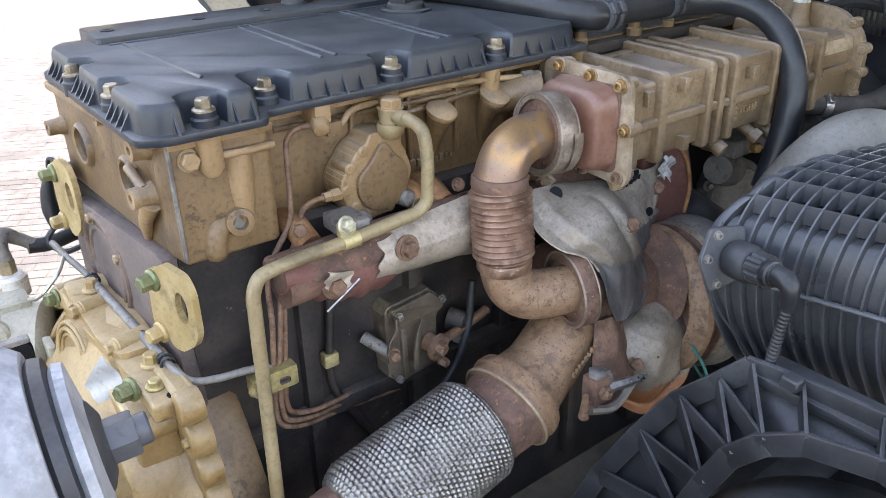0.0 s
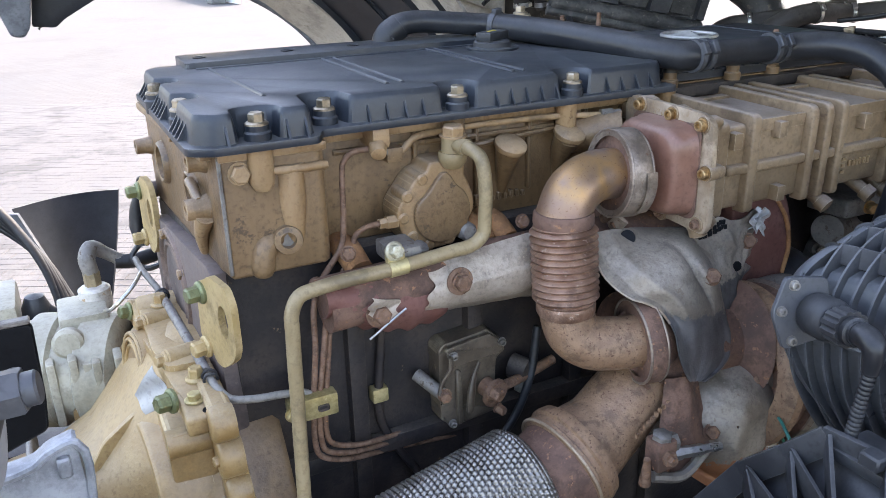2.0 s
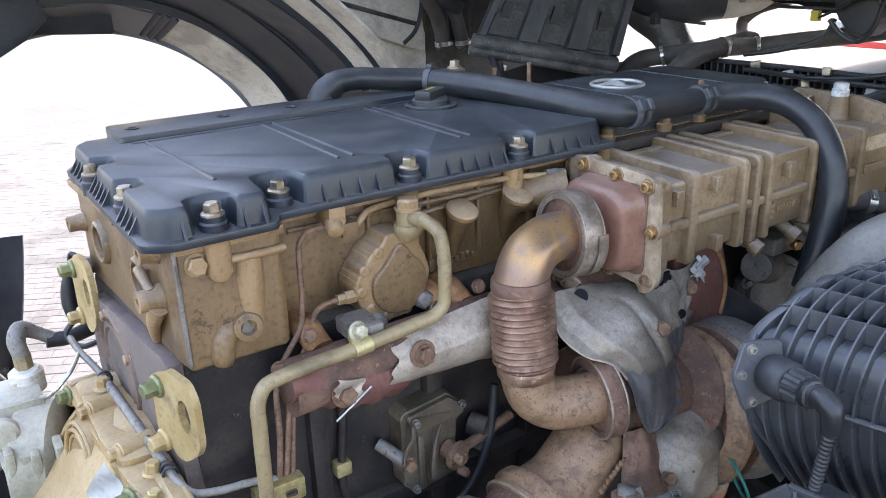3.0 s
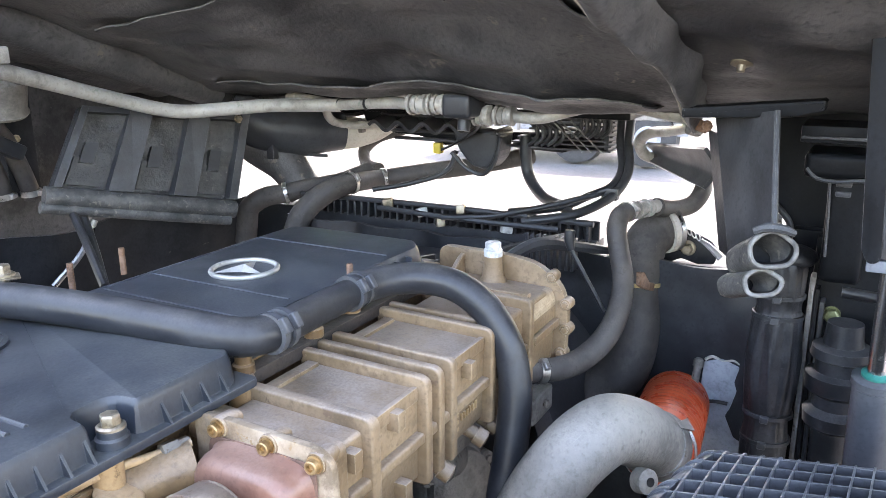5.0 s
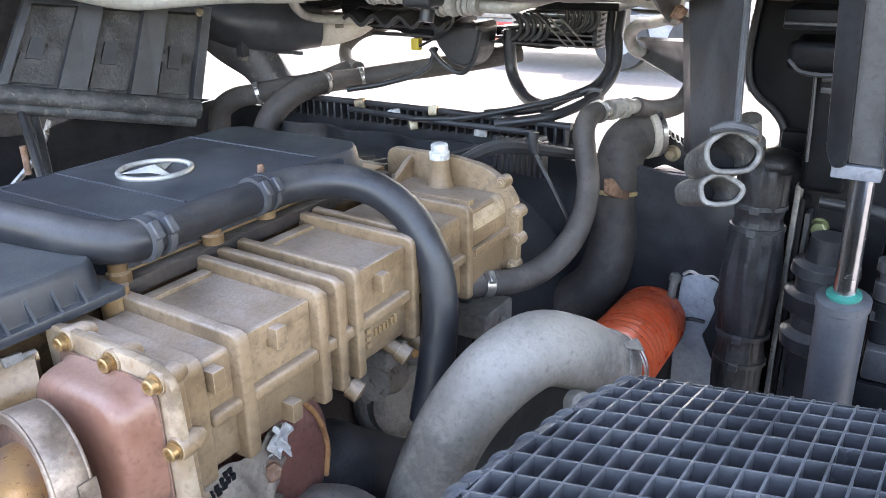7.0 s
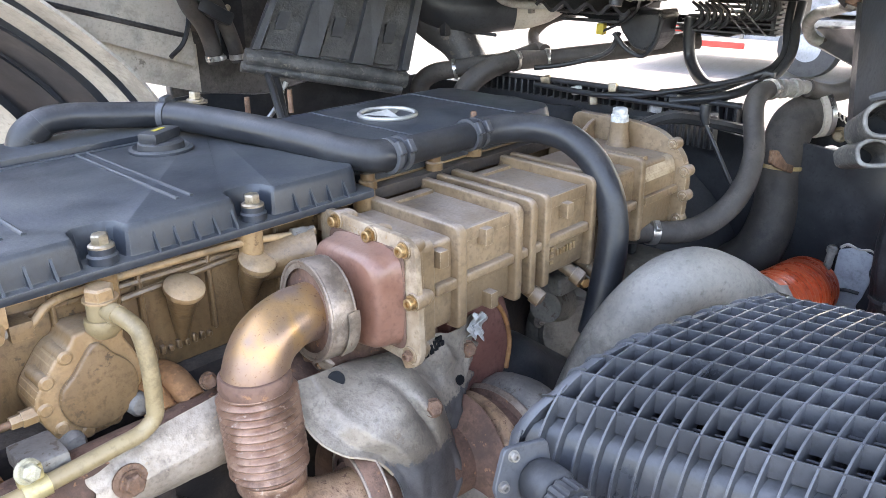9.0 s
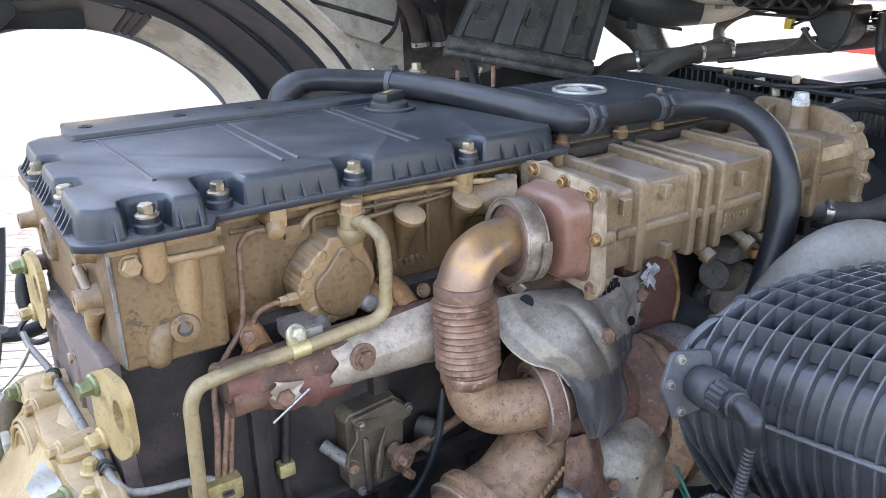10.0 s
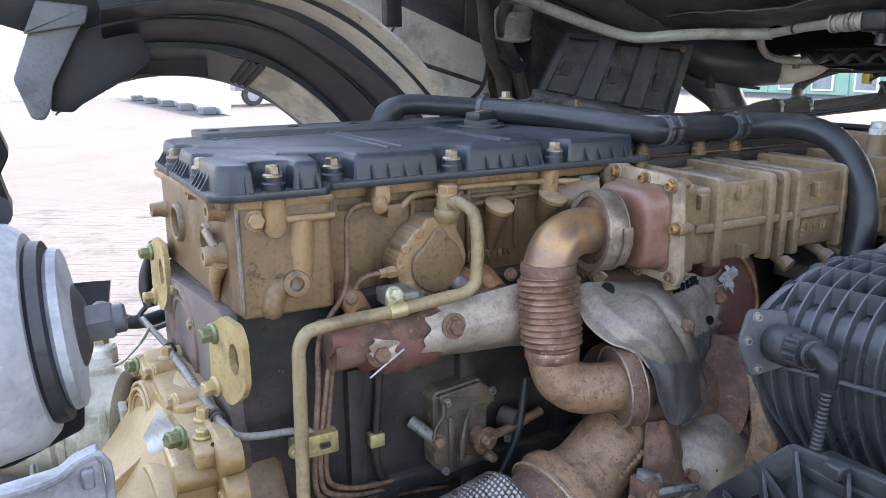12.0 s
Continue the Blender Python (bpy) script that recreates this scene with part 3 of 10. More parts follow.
def build_cab():
    cab = thing("tilted_cab", (1.6, 0.15, 1.78), "raised truck cab seen from below, grimy dark underbody", "truck cab", kind="structure")

    def floor_fn(u, v):
        x = 0.05 + 1.90 * u
        y = CAB_Y0 + (CAB_Y1 - CAB_Y0) * v
        z = cab_profile(x)
        z += 0.022 * abs(noise.noise(Vector((x * 8, y * 6, 7.3)))) + 0.008 * abs(noise.noise(Vector((x * 19, y * 15, 2.1)))) + 0.018 * noise.noise(Vector((x * 5, y * 4, 0.3))) + 0.03 * noise.noise(Vector((x * 1.7, y * 1.9, 4.0)))
        if x < 1.25:
            z += 0.045 * math.exp(-((y - 0.2) / 0.42) ** 4) * max(0, min(1, (1.25 - x) * 3))
        return (x, y, z)

    part("floor_pan", Shape().sheet(floor_fn, 150, 140, 0.008), m_cab, cab, "crinkled dark insulation mat")
    # body shell above the floor
    s = Shape()
    s.prism([(1.97, 1.93), (3.6, 2.9), (2.1, 4.9), (0.10, 3.80), (0.34, 2.98), (0.52, 2.46), (0.64, 2.20), (0.76, 2.08), (1.10, 1.96), (1.40, 1.90)], "y", CAB_Y0, CAB_Y1, 0.02, 2)
    part("shell", s, m_white, cab, "white cab shell")
    # stiffening beams under the floor
    def fold_fn(u, v):
        x = 0.60 + 0.70 * u
        w = 0.062 - 0.030 * u + 0.02 * noise.noise(Vector((u * 4, 0, 3)))
        y = -0.285 + 0.012 * math.sin(u * 7) - 0.012 * u + w * (v - 0.5) + 0.012 * noise.noise(Vector((u * 9, v * 2, 1)))
        return (x, y, cab_profile(x) + 0.004 - 0.045 * math.sin(math.pi * v) - 0.012 * abs(noise.noise(Vector((u * 7, v * 3, 5)))))
    part("folded_seam", Shape().sheet(fold_fn, 44, 12, 0.004), m_cab, cab, "bent folded sheet seam", sharp=60)
    part("seam_edge", Shape().tube([Vector(fold_fn(k / 16, 0.72)) + Vector((0, 0.0, -0.002)) for k in range(17)], 0.0022, 6, 3), m_archtan, cab, "pale scraped edge")
    for y in (0.78,):
        part("floor_beam", Shape().tube([(0.50, y, cab_profile(0.50) - 0.02), (0.7, y, cab_profile(0.7) - 0.005), (1.0, y, cab_profile(1.0) - 0.005), (1.36, y, cab_profile(1.36))], [0.05, 0.05, 0.045, 0.035], 10, 6), m_cab, cab)
    # lapped edges of the mat, hanging a little open
    def lap(line, wide, droop, edge):
        P, _ = smooth_line([Vector((x, y, 0)) for x, y in line], 1.0, 8)

        def lap_fn(u, v):
            k = u * (len(P) - 1)
            i = min(int(k), len(P) - 2)
            q = P[i].lerp(P[i + 1], k - i)
            x, y = q.x + wide * v, q.y
            z = floor_fn((x - 0.05) / 1.90, (y - CAB_Y0) / (CAB_Y1 - CAB_Y0))[2]
            hang = droop * (1 - v) ** 1.6 * (0.55 + 0.45 * math.sin(math.pi * u)) * (1 + 0.6 * noise.noise(Vector((u * 5, 1.5, droop * 90))))
            return (x, y, z - 0.003 - hang)
        part("mat_lap", Shape().sheet(lap_fn, 48, 8, 0.003), m_cab, cab, "lapped mat edge", sharp=60)
        if edge:
            part("lap_edge", Shape().tube([Vector(lap_fn(0.05 + 0.9 * k / 24, 0.0)) for k in range(25)], 0.0016, 6, 2), m_muck, cab, "scuffed mat edge")
    lap([(0.756, -0.04), (0.827, -0.049), (0.848, -0.096), (0.86, -0.161), (0.924, -0.183), (0.984, -0.209), (0.999, -0.259)], 0.09, 0.016, True)
    lap([(0.965, 0.655), (0.95, 0.39), (0.917, 0.17), (0.921, 0.069), (0.919, 0.001)], 0.10, 0.020, True)
    lap([(1.251, 0.666), (1.229, 0.339), (1.227, 0.085), (1.223, -0.127), (1.292, -0.232)], 0.06, 0.014, True)
    lap([(0.694, 0.464), (0.703, 0.203), (0.701, -0.018)], 0.10, 0.022, False)
    lap([(0.759, 0.887), (0.912, 0.904), (1.062, 0.938), (1.218, 0.93)], 0.08, 0.020, True)
    # stud and grommet in the mat
    part("stud", Shape().lathe((0.831, 0.158, 2.0), (0.1, 0, -1), [(0, 0.004), (0.028, 0.004)], 10), m_bolt, cab, "zinc stud")
    part("grommet", Shape().lathe((1.118, -0.379, 1.888), (-0.4, 0, -1), [(0, 0.014), (0.012, 0.014), (0.014, 0.006), (0.022, 0.005)], 20), m_bolt, cab, "round steel plug")
    return cab


cab = build_cab()


# ---- chassis under the engine ----
def build_chassis():
    ch = thing("chassis_frame", (0.2, 0.15, 0.35), "black steel chassis frame under the engine", "chassis", kind="structure")
    for y in (-0.36, 0.62):
        part("rail", Shape().box((-2.4, y - 0.04, 0.62), (1.45, y + 0.04, 0.92), 0.012, 2), m_frame, ch)
    for x in (-0.75, 1.30):
        part("cross_member", Shape().box((x - 0.05, -0.40, 0.66), (x + 0.05, 0.66, 0.86), 0.01, 2), m_frame, ch)
    # Two dark sheets added below the engine, standing in for the deep shade.
    part("shade_tray", Shape().box((-0.9, -1.0, 0.44), (1.5, 1.0, 0.46), 0.004, 1), m_frame, ch)
    part("apron", Shape().sheet(lambda u, v: (-0.05 + 1.40 * u, -0.40 - 0.52 * v, 0.93 + 0.02 * math.sin(u * 9)), 10, 6, 0.01), m_pit, ch, "added black sheet for the deep shade below the engine")
    # Added panel: darkens a gap that would show bright ground.
    part("gap_panel", Shape().box((1.455, -0.70, 0.44), (1.485, 0.75, 1.14), 0.006, 2), m_pit, ch, "added black panel closing the bright gap low at the front")
    part("engine_mount", Shape().box((-0.05, -0.36, 0.80), (0.10, 0.02, 0.98), 0.02, 2), m_block, ch)
    for x in (-0.6, 1.35):
        for y in (-0.95, 0.95):
            part("leg", Shape().box((x - 0.03, y - 0.03, GROUND), (x + 0.03, y + 0.03, 0.45), 0.005, 1), m_frame, ch)
    return ch


chassis = build_chassis()


# ---- engine: block, head, covers ----
def end_x(y):
    """The rear end face of the engine, slightly skewed."""
    return -0.047 - 0.06 * y


block = thing("engine_block", (0.45, 0.18, 0.75), "dirty brown cast engine block under the cylinder head", "engine block")
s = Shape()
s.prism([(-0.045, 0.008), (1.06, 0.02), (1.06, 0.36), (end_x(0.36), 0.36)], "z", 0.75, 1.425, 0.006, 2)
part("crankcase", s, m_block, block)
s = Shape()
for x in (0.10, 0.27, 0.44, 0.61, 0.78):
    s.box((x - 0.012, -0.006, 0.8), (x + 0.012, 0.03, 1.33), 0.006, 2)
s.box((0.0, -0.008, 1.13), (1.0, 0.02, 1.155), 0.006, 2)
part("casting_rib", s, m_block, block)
# plate behind the seal carrier, on the rear end
s = Shape()
s.prism([(0.012, 1.30), (0.012, 1.425), (0.03, 1.43), (0.31, 1.412), (0.36, 1.36), (0.36, 1.18), (0.0, 1.18)], "x", -0.012, 0.010, 0.004, 2,
        Matrix.Translation((-0.05, 0, 0)) @ Matrix.Shear("XY", 4, (0, 0)) @ Euler((0, 0, math.atan(0.06))).to_matrix().to_4x4())
part("end_plate", s, m_purple, block, "heat-dulled plate")

seal = thing("seal_carrier", (end_x(0.22) - 0.02, 0.22, 1.26), "round oxide-brown crankshaft seal carrier with raised rim", "engine cover")
ax_end = Vector((-1, -0.06, 0)).normalized()
cseal = Vector((end_x(0.225), 0.228, 1.335)) + ax_end * 0.004
part("disc", Shape().lathe(cseal, ax_end, [(0, 0.080), (0.010, 0.080), (0.015, 0.077), (0.016, 0.073), (0.014, 0.070), (0.008, 0.068), (0.007, 0.062), (0.013, 0.060), (0.014, 0.056), (0.012, 0.053), (0.006, 0.050), (0.006, 0.030), (0.010, 0.026), (0.010, 0.0)], 56), m_seal, seal)
for a in (-0.6, 1.2, 2.6, 4.1):
    side = ax_end.cross(Vector((0, 0, 1))).normalized()
    bolt(seal, cseal + side * 0.071 * math.cos(a) + Vector((0, 0, 0.071 * math.sin(a))) + ax_end * 0.012, ax_end, 0.0085, m_tan, "hex")

head = thing("cylinder_head", (0.45, 0.19, 1.425), "brown painted cast cylinder head with oily dust", "cylinder head")
s = Shape()
s.prism([(0.070, 0.034), (1.06, 0.034), (1.06, 0.36), (0.070, 0.36)], "z", 1.426, 1.573, 0.004, 2)
part("body", s, m_head, head)
s = Shape()
s.prism([(-0.043, -0.020), (0.066, -0.020), (0.074, -0.012), (0.074, 0.36), (end_x(0.36), 0.36), (end_x(0.015), 0.012)], "z", 1.426, 1.572, 0.005, 3)
part("corner_block", s, m_head, head)
# gasket edge at the corner
s = Shape().box((-0.0455, -0.0220, 1.432), (-0.041, -0.018, 1.566), 0.001, 1)
part("gasket_edge", s, m_dkalloy, head, "dull gasket edge")
# top lip, mid ridge, vertical ribs, columns
s = Shape()
s.box((0.076, 0.020, 1.555), (0.597, 0.05, 1.571), 0.004, 2)
s.box((-0.044, -0.026, 1.560), (0.074, 0.01, 1.571), 0.003, 2)
part("top_lip", s, m_tan, head)
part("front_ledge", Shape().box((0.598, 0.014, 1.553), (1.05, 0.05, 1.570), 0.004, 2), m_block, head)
s = Shape()
s.tube([(-0.012, -0.021, 1.546), (0.03, -0.025, 1.544), (0.074, -0.021, 1.543)], 0.005, 10, 6)
s.tube([(0.033, -0.012, 1.548), (0.033, -0.014, 1.50), (0.033, -0.010, 1.455)], [0.017, 0.016, 0.012], 16, 5)
part("cast_column", s, m_tan, head)
s = Shape()
for x in (0.205, 0.292, 0.372, 0.462, 0.535):
    s.box((x - 0.003, 0.026, 1.455), (x + 0.003, 0.04, 1.556), 0.002, 1)
s.tube([(0.10, 0.034, 1.54), (0.3, 0.03, 1.538), (0.50, 0.034, 1.536)], 0.004, 8, 5)
part("face_rib", s, m_head, head)
for i, (x, y) in enumerate(((0.0, -0.024), (0.25, 0.012), (0.418, 0.012), (0.586, 0.012))):
    s = Shape().lathe((x, y, 1.525), (0, 0, 1), [(0, 0.008), (0.008, 0.0135), (0.048, 0.0145)], 20)
    part("bolt_boss", s, m_tan, head)
# side port, blob casting and plug on the corner
s = Shape().lathe((0.023, -0.014, 1.463), (-0.15, -1, 0.12), [(0, 0.018), (0.010, 0.017), (0.016, 0.0155), (0.017, 0.009), (0.006, 0.0085)], 28)
part("port_boss", s, m_head, head)
part("port_hole", Shape().lathe((0.0222, -0.0205, 1.4638), (-0.15, -1, 0.12), [(0, 0.0088), (0.0005, 0.0)], 20), m_dkalloy, head, "dark threaded hole")
s = Shape().tube([(0.02, -0.008, 1.466), (-0.002, -0.016, 1.458), (-0.008, -0.018, 1.435), (-0.008, -0.016, 1.428)], [0.010, 0.014, 0.014, 0.012], 18, 6)
part("cast_elbow", s, m_head, head)
bolt(head, (-0.023, -0.021, 1.546), (0, -1, 0.05), 0.0125, m_tan, "hex", "core_plug")
# rear end: openings and bosses
for y, z, r in ((0.258, 1.500, 0.022), (0.098, 1.499, 0.021)):
    c = Vector((end_x(y), y, z))
    s = Shape().lathe(c, ax_end, [(0, r + 0.008), (0.006, r + 0.006), (0.008, r + 0.003), (0.007, r), (-0.012, r - 0.002)], 32, False, False)
    part("round_opening", s, m_head, head)
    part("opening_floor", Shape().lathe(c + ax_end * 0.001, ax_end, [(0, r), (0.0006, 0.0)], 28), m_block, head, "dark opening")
for y, z, r, h in ((0.038, 1.497, 0.0125, 0.030), (0.030, 1.553, 0.012, 0.024), (0.345, 1.506, 0.011, 0.026), (0.17, 1.556, 0.010, 0.012)):
    c = Vector((end_x(y) + 0.004, y, z))
    s = Shape().lathe(c, ax_end, [(0, r + 0.004), (h * 0.5, r), (h, r * 0.96), (h, r * 0.45), (h - 0.006, r * 0.42)], 22)
    part("threaded_boss", s, m_tan, head)
s = Shape()
s.tube([(end_x(0.03) - 0.006, 0.03, 1.49), (end_x(0.06) - 0.008, 0.055, 1.46), (end_x(0.08) - 0.002, 0.075, 1.432)], [0.012, 0.008, 0.006], 10, 6)
s.tube([(end_x(0.03) - 0.01, 0.035, 1.505), (end_x(0.07) - 0.01, 0.075, 1.52)], 0.006, 10)
s.box((end_x(0.2) - 0.010, 0.0, 1.558), (end_x(0.2) + 0.02, 0.35, 1.569), 0.003, 2, Euler((0, 0, math.atan(0.06))).to_matrix().to_4x4())
part("cast_rib", s, m_tan, head)

# ---- rear valve cover ----
def offset_outline(pts, d):
    out, n = [], len(pts)
    for i in range(n):
        a, b, c = Vector(pts[i - 1]), Vector(pts[i]), Vector(pts[(i + 1) % n])
        e1, e2 = (b - a).normalized(), (c - b).normalized()
        n1, n2 = Vector((-e1.y, e1.x)), Vector((-e2.y, e2.x))
        k = (n1 + n2)
        k = k / max(k.dot(n1), 0.35)
        out.append(tuple(b + k * d))
    return out


def fillet(pts, r, seg=3):
    """Round each corner of an outline."""
    out, n = [], len(pts)
    for i in range(n):
        a, b, c = Vector(pts[i - 1]), Vector(pts[i]), Vector(pts[(i + 1) % n])
        k = min(r, (a - b).length * 0.45, (c - b).length * 0.45)
        p, q = b + (a - b).normalized() * k, b + (c - b).normalized() * k
        for j in range(seg + 1):
            t = j / seg
            out.append(tuple(p * (1 - t) ** 2 + b * 2 * t * (1 - t) + q * t * t))
    return out


def notch(x, y, w, d):
    return [(x - w - 0.002, y), (x - w, y + d), (x + w, y + d), (x + w + 0.002, y)]


def build_rear_cover():
    cov = thing("valve_cover", (0.26, 0.17, 1.572), "black ribbed plastic valve cover with a dusty top", "valve cover", "valve covers")
    Y0, Y1 = -0.036, -0.008
    ex = lambda y: -0.068
    near = [(ex(-0.02), -0.02), (-0.045, Y0)] + notch(0.0, Y0, 0.019, 0.028) + [(0.060, Y0)] + [(0.068, 0.034), (0.104, 0.034), (0.108, Y1)]
    near += notch(0.25, Y1, 0.018, 0.028) + notch(0.418, Y1, 0.018, 0.028) + [(0.560, Y1), (0.575, 0.012)]
    rear = []
    for y in (0.345, 0.227, 0.097):
        if y != 0.345:
            rear += [(ex(y) , y + 0.019), (ex(y) + 0.026, y + 0.016), (ex(y) + 0.026, y - 0.016), (ex(y), y - 0.019)]
    wall = near + [(0.575, 0.365), (ex(0.365) + 0.02, 0.365), (ex(0.34), 0.34)] + rear
    base = fillet(wall, 0.010)
    s = Shape()
    rings = []
    for d, z in ((0.0, 1.580), (0.0015, 1.590), (0.0035, 1.6045), (0.005, 1.6095), (0.0068, 1.6122), (0.0085, 1.6130)):
        rings.append([(p[0], p[1], z) for p in offset_outline(base, d)])
    s.rings(rings, False, True)
    flange = [(ex(-0.036) - 0.008, -0.03), (-0.05, -0.046), (0.062, -0.046), (0.072, -0.020), (0.112, -0.018), (0.582, -0.018), (0.582, 0.372), (ex(0.37) + 0.012, 0.372), (ex(0.34) - 0.010, 0.345)]
    s.prism(fillet(flange, 0.008), "z", 1.5725, 1.5815, 0.002, 2)
    # gussets along the walls
    def gusset(x, y, nx, ny):
        t = 0.0013
        px, py = -ny * t, nx * t
        a, b, c = (x + nx * 0.009, y + ny * 0.009, 1.5815), (x - nx * 0.006, y - ny * 0.006, 1.5815), (x - nx * 0.008, y - ny * 0.008, 1.608)
        v = [(p[0] + k * px, p[1] + k * py, p[2]) for k in (-1, 1) for p in (a, b, c)]
        s.add(v, [(0, 1, 2), (5, 4, 3), (0, 3, 4, 1), (1, 4, 5, 2), (2, 5, 3, 0)])
    for x in [-0.034, 0.030, 0.050] + [0.132, 0.155, 0.178, 0.201, 0.30, 0.322, 0.344, 0.366, 0.388, 0.468, 0.492, 0.516, 0.540]:
        gusset(x, Y0 if x < 0.06 else Y1, 0, -1)
    for y in (0.010, 0.028, 0.046, 0.064, 0.132, 0.150, 0.168, 0.186, 0.204, 0.262, 0.282, 0.302, 0.322):
        gusset(ex(y), y, -1, 0)
    part("shell", s, m_cover, cov, sharp=30)
    # raised beads on the top
    for (x0, y0), (x1, y1) in (((0.017, 0.285), (0.028, 0.044)), ((0.180, 0.288), (0.177, 0.040)), ((0.197, 0.288), (0.197, 0.040)), ((0.352, 0.300), (0.350, 0.034)), ((0.366, 0.300), (0.366, 0.034)),
                               ((0.0, 0.292), (0.48, 0.300))):
        part("bead", Shape().tube([(x0, y0, 1.6128), (x1, y1, 1.6128)], 0.0028, 8), m_cover, cov)
    for x, y in ((0.0, -0.026), (0.086, 0.010), (0.25, 0.0), (0.418, 0.0)):
        sl = Shape().lathe((x, y, 1.573), (0, 0, 1), [(0, 0.0145), (0.016, 0.0145), (0.018, 0.0125), (0.024, 0.0125)], 24)
        part("bolt_sleeve", sl, m_cover, cov)
        bolt(cov, (x, y, 1.597), (0, 0, 1), 0.0125, m_bolt)
    for x, y in ((-0.065, 0.227), (-0.056, 0.097)):
        sl = Shape().lathe((x, y, 1.573), (0, 0, 1), [(0, 0.0145), (0.016, 0.0145), (0.018, 0.0125), (0.024, 0.0125)], 24)
        part("bolt_sleeve", sl, m_cover, cov)
        bolt(cov, (x, y, 1.597), (0, 0, 1), 0.0125, m_bolt)
    return cov


build_rear_cover()

strip = thing("injector_rail_cover", (0.24, 0.36, 1.575), "long dusty black plastic strip beside the valve cover", "engine cover")
s = Shape()
s.prism(fillet([(-0.012, 0.305), (0.47, 0.312), (0.52, 0.345), (0.52, 0.405), (-0.01, 0.402)], 0.006), "z", 1.575, 1.6215, 0.003, 2)
part("lid", s, m_cover, strip)
for x in (0.016, 0.146, 0.252):
    part("recess", Shape().lathe((x, 0.352, 1.621), (0, 0, 1), [(0, 0.009), (0.002, 0.010), (0.002, 0.006), (0.0, 0.004)], 18), m_plastic, strip)

# ---- front valve cover with round badge ----
def build_front_cover():
    cov = thing("valve_cover", (0.79, 0.2, 1.575), "black plastic front engine cover with a round chrome badge", "valve cover", "valve covers")
    out = fillet([(0.598, 0.034), (0.90, 0.034), (1.00, 0.032), (1.035, 0.060), (1.035, 0.270), (1.010, 0.300), (0.598, 0.305)], 0.012, 4)
    s = Shape()
    rings = [[(p[0], p[1], z) for p in offset_outline(out, d)] for d, z in ((-0.004, 1.575), (-0.004, 1.586), (0.0, 1.587), (0.004, 1.606), (0.008, 1.612), (0.014, 1.614))]
    s.rings(rings, True, True)
    part("shell", s, m_cover, cov, sharp=30)
    for a, b in (((0.640, 0.05), (0.640, 0.285)), ((0.930, 0.05), (0.930, 0.285)), ((0.640, 0.285), (0.930, 0.285)), ((0.715, 0.05), (0.715, 0.285))):
        part("bead", Shape().tube([(*a, 1.6136), (*b, 1.6136)], 0.0018, 8), m_cover, cov)
    for i in range(10):
        x = 0.69 + i * 0.03
        part("gusset", Shape().box((x - 0.001, 0.026, 1.587), (x + 0.001, 0.05, 1.607), 0, 1), m_cover, cov)
    for i in range(5):
        y = 0.09 + i * 0.03
        part("gusset", Shape().box((1.019, y - 0.001, 1.587), (1.043, y + 0.001, 1.605), 0, 1), m_cover, cov)
    badge = part("badge_ring", Shape().torus((0.781, 0.180, 1.6165), (0, 0, 1), 0.0435, 0.0036, 48, 10), m_ring, cov, "tarnished chrome ring badge")
    s = Shape()
    for k in range(3):
        a = 0.35 + k * 2 * math.pi / 3
        s.add([(0.781 + 0.042 * math.cos(a), 0.180 + 0.042 * math.sin(a), 1.6155), (0.781 + 0.011 * math.cos(a + 1.05), 0.180 + 0.011 * math.sin(a + 1.05), 1.6155),
               (0.781, 0.180, 1.6235), (0.781 + 0.011 * math.cos(a - 1.05), 0.180 + 0.011 * math.sin(a - 1.05), 1.6155)], [(0, 1, 2), (0, 2, 3)])
    part("badge_spoke", s, m_ring, badge)
    return cov


build_front_cover()

# ---- oil filler cap ----
cap = thing("oil_filler_cap", (0.442, 0.246, 1.612), "black plastic oil filler cap with a grip bar", "filler cap")
part("rim", Shape().lathe((0.442, 0.246, 1.6125), (0, 0, 1), [(0, 0.041), (0.004, 0.041), (0.006, 0.036), (0.003, 0.032)], 36), m_cover, cap)
part("knob", Shape().lathe((0.442, 0.246, 1.614), (0, 0, 1), [(0, 0.030), (0.010, 0.029), (0.013, 0.026), (0.013, 0.0)], 36), m_plastic, cap)
part("grip", Shape().box((0.414, 0.232, 1.626), (0.470, 0.260, 1.640), 0.004, 2, Euler((0, 0, 0.5)).to_matrix().to_4x4()), m_plastic, cap)
part("mark", Shape().box((0.430, 0.243, 1.6398), (0.452, 0.249, 1.6406), 0, 1, Euler((0, 0, 0.5)).to_matrix().to_4x4()), m_yellow, cap, "faded yellow symbol bar")


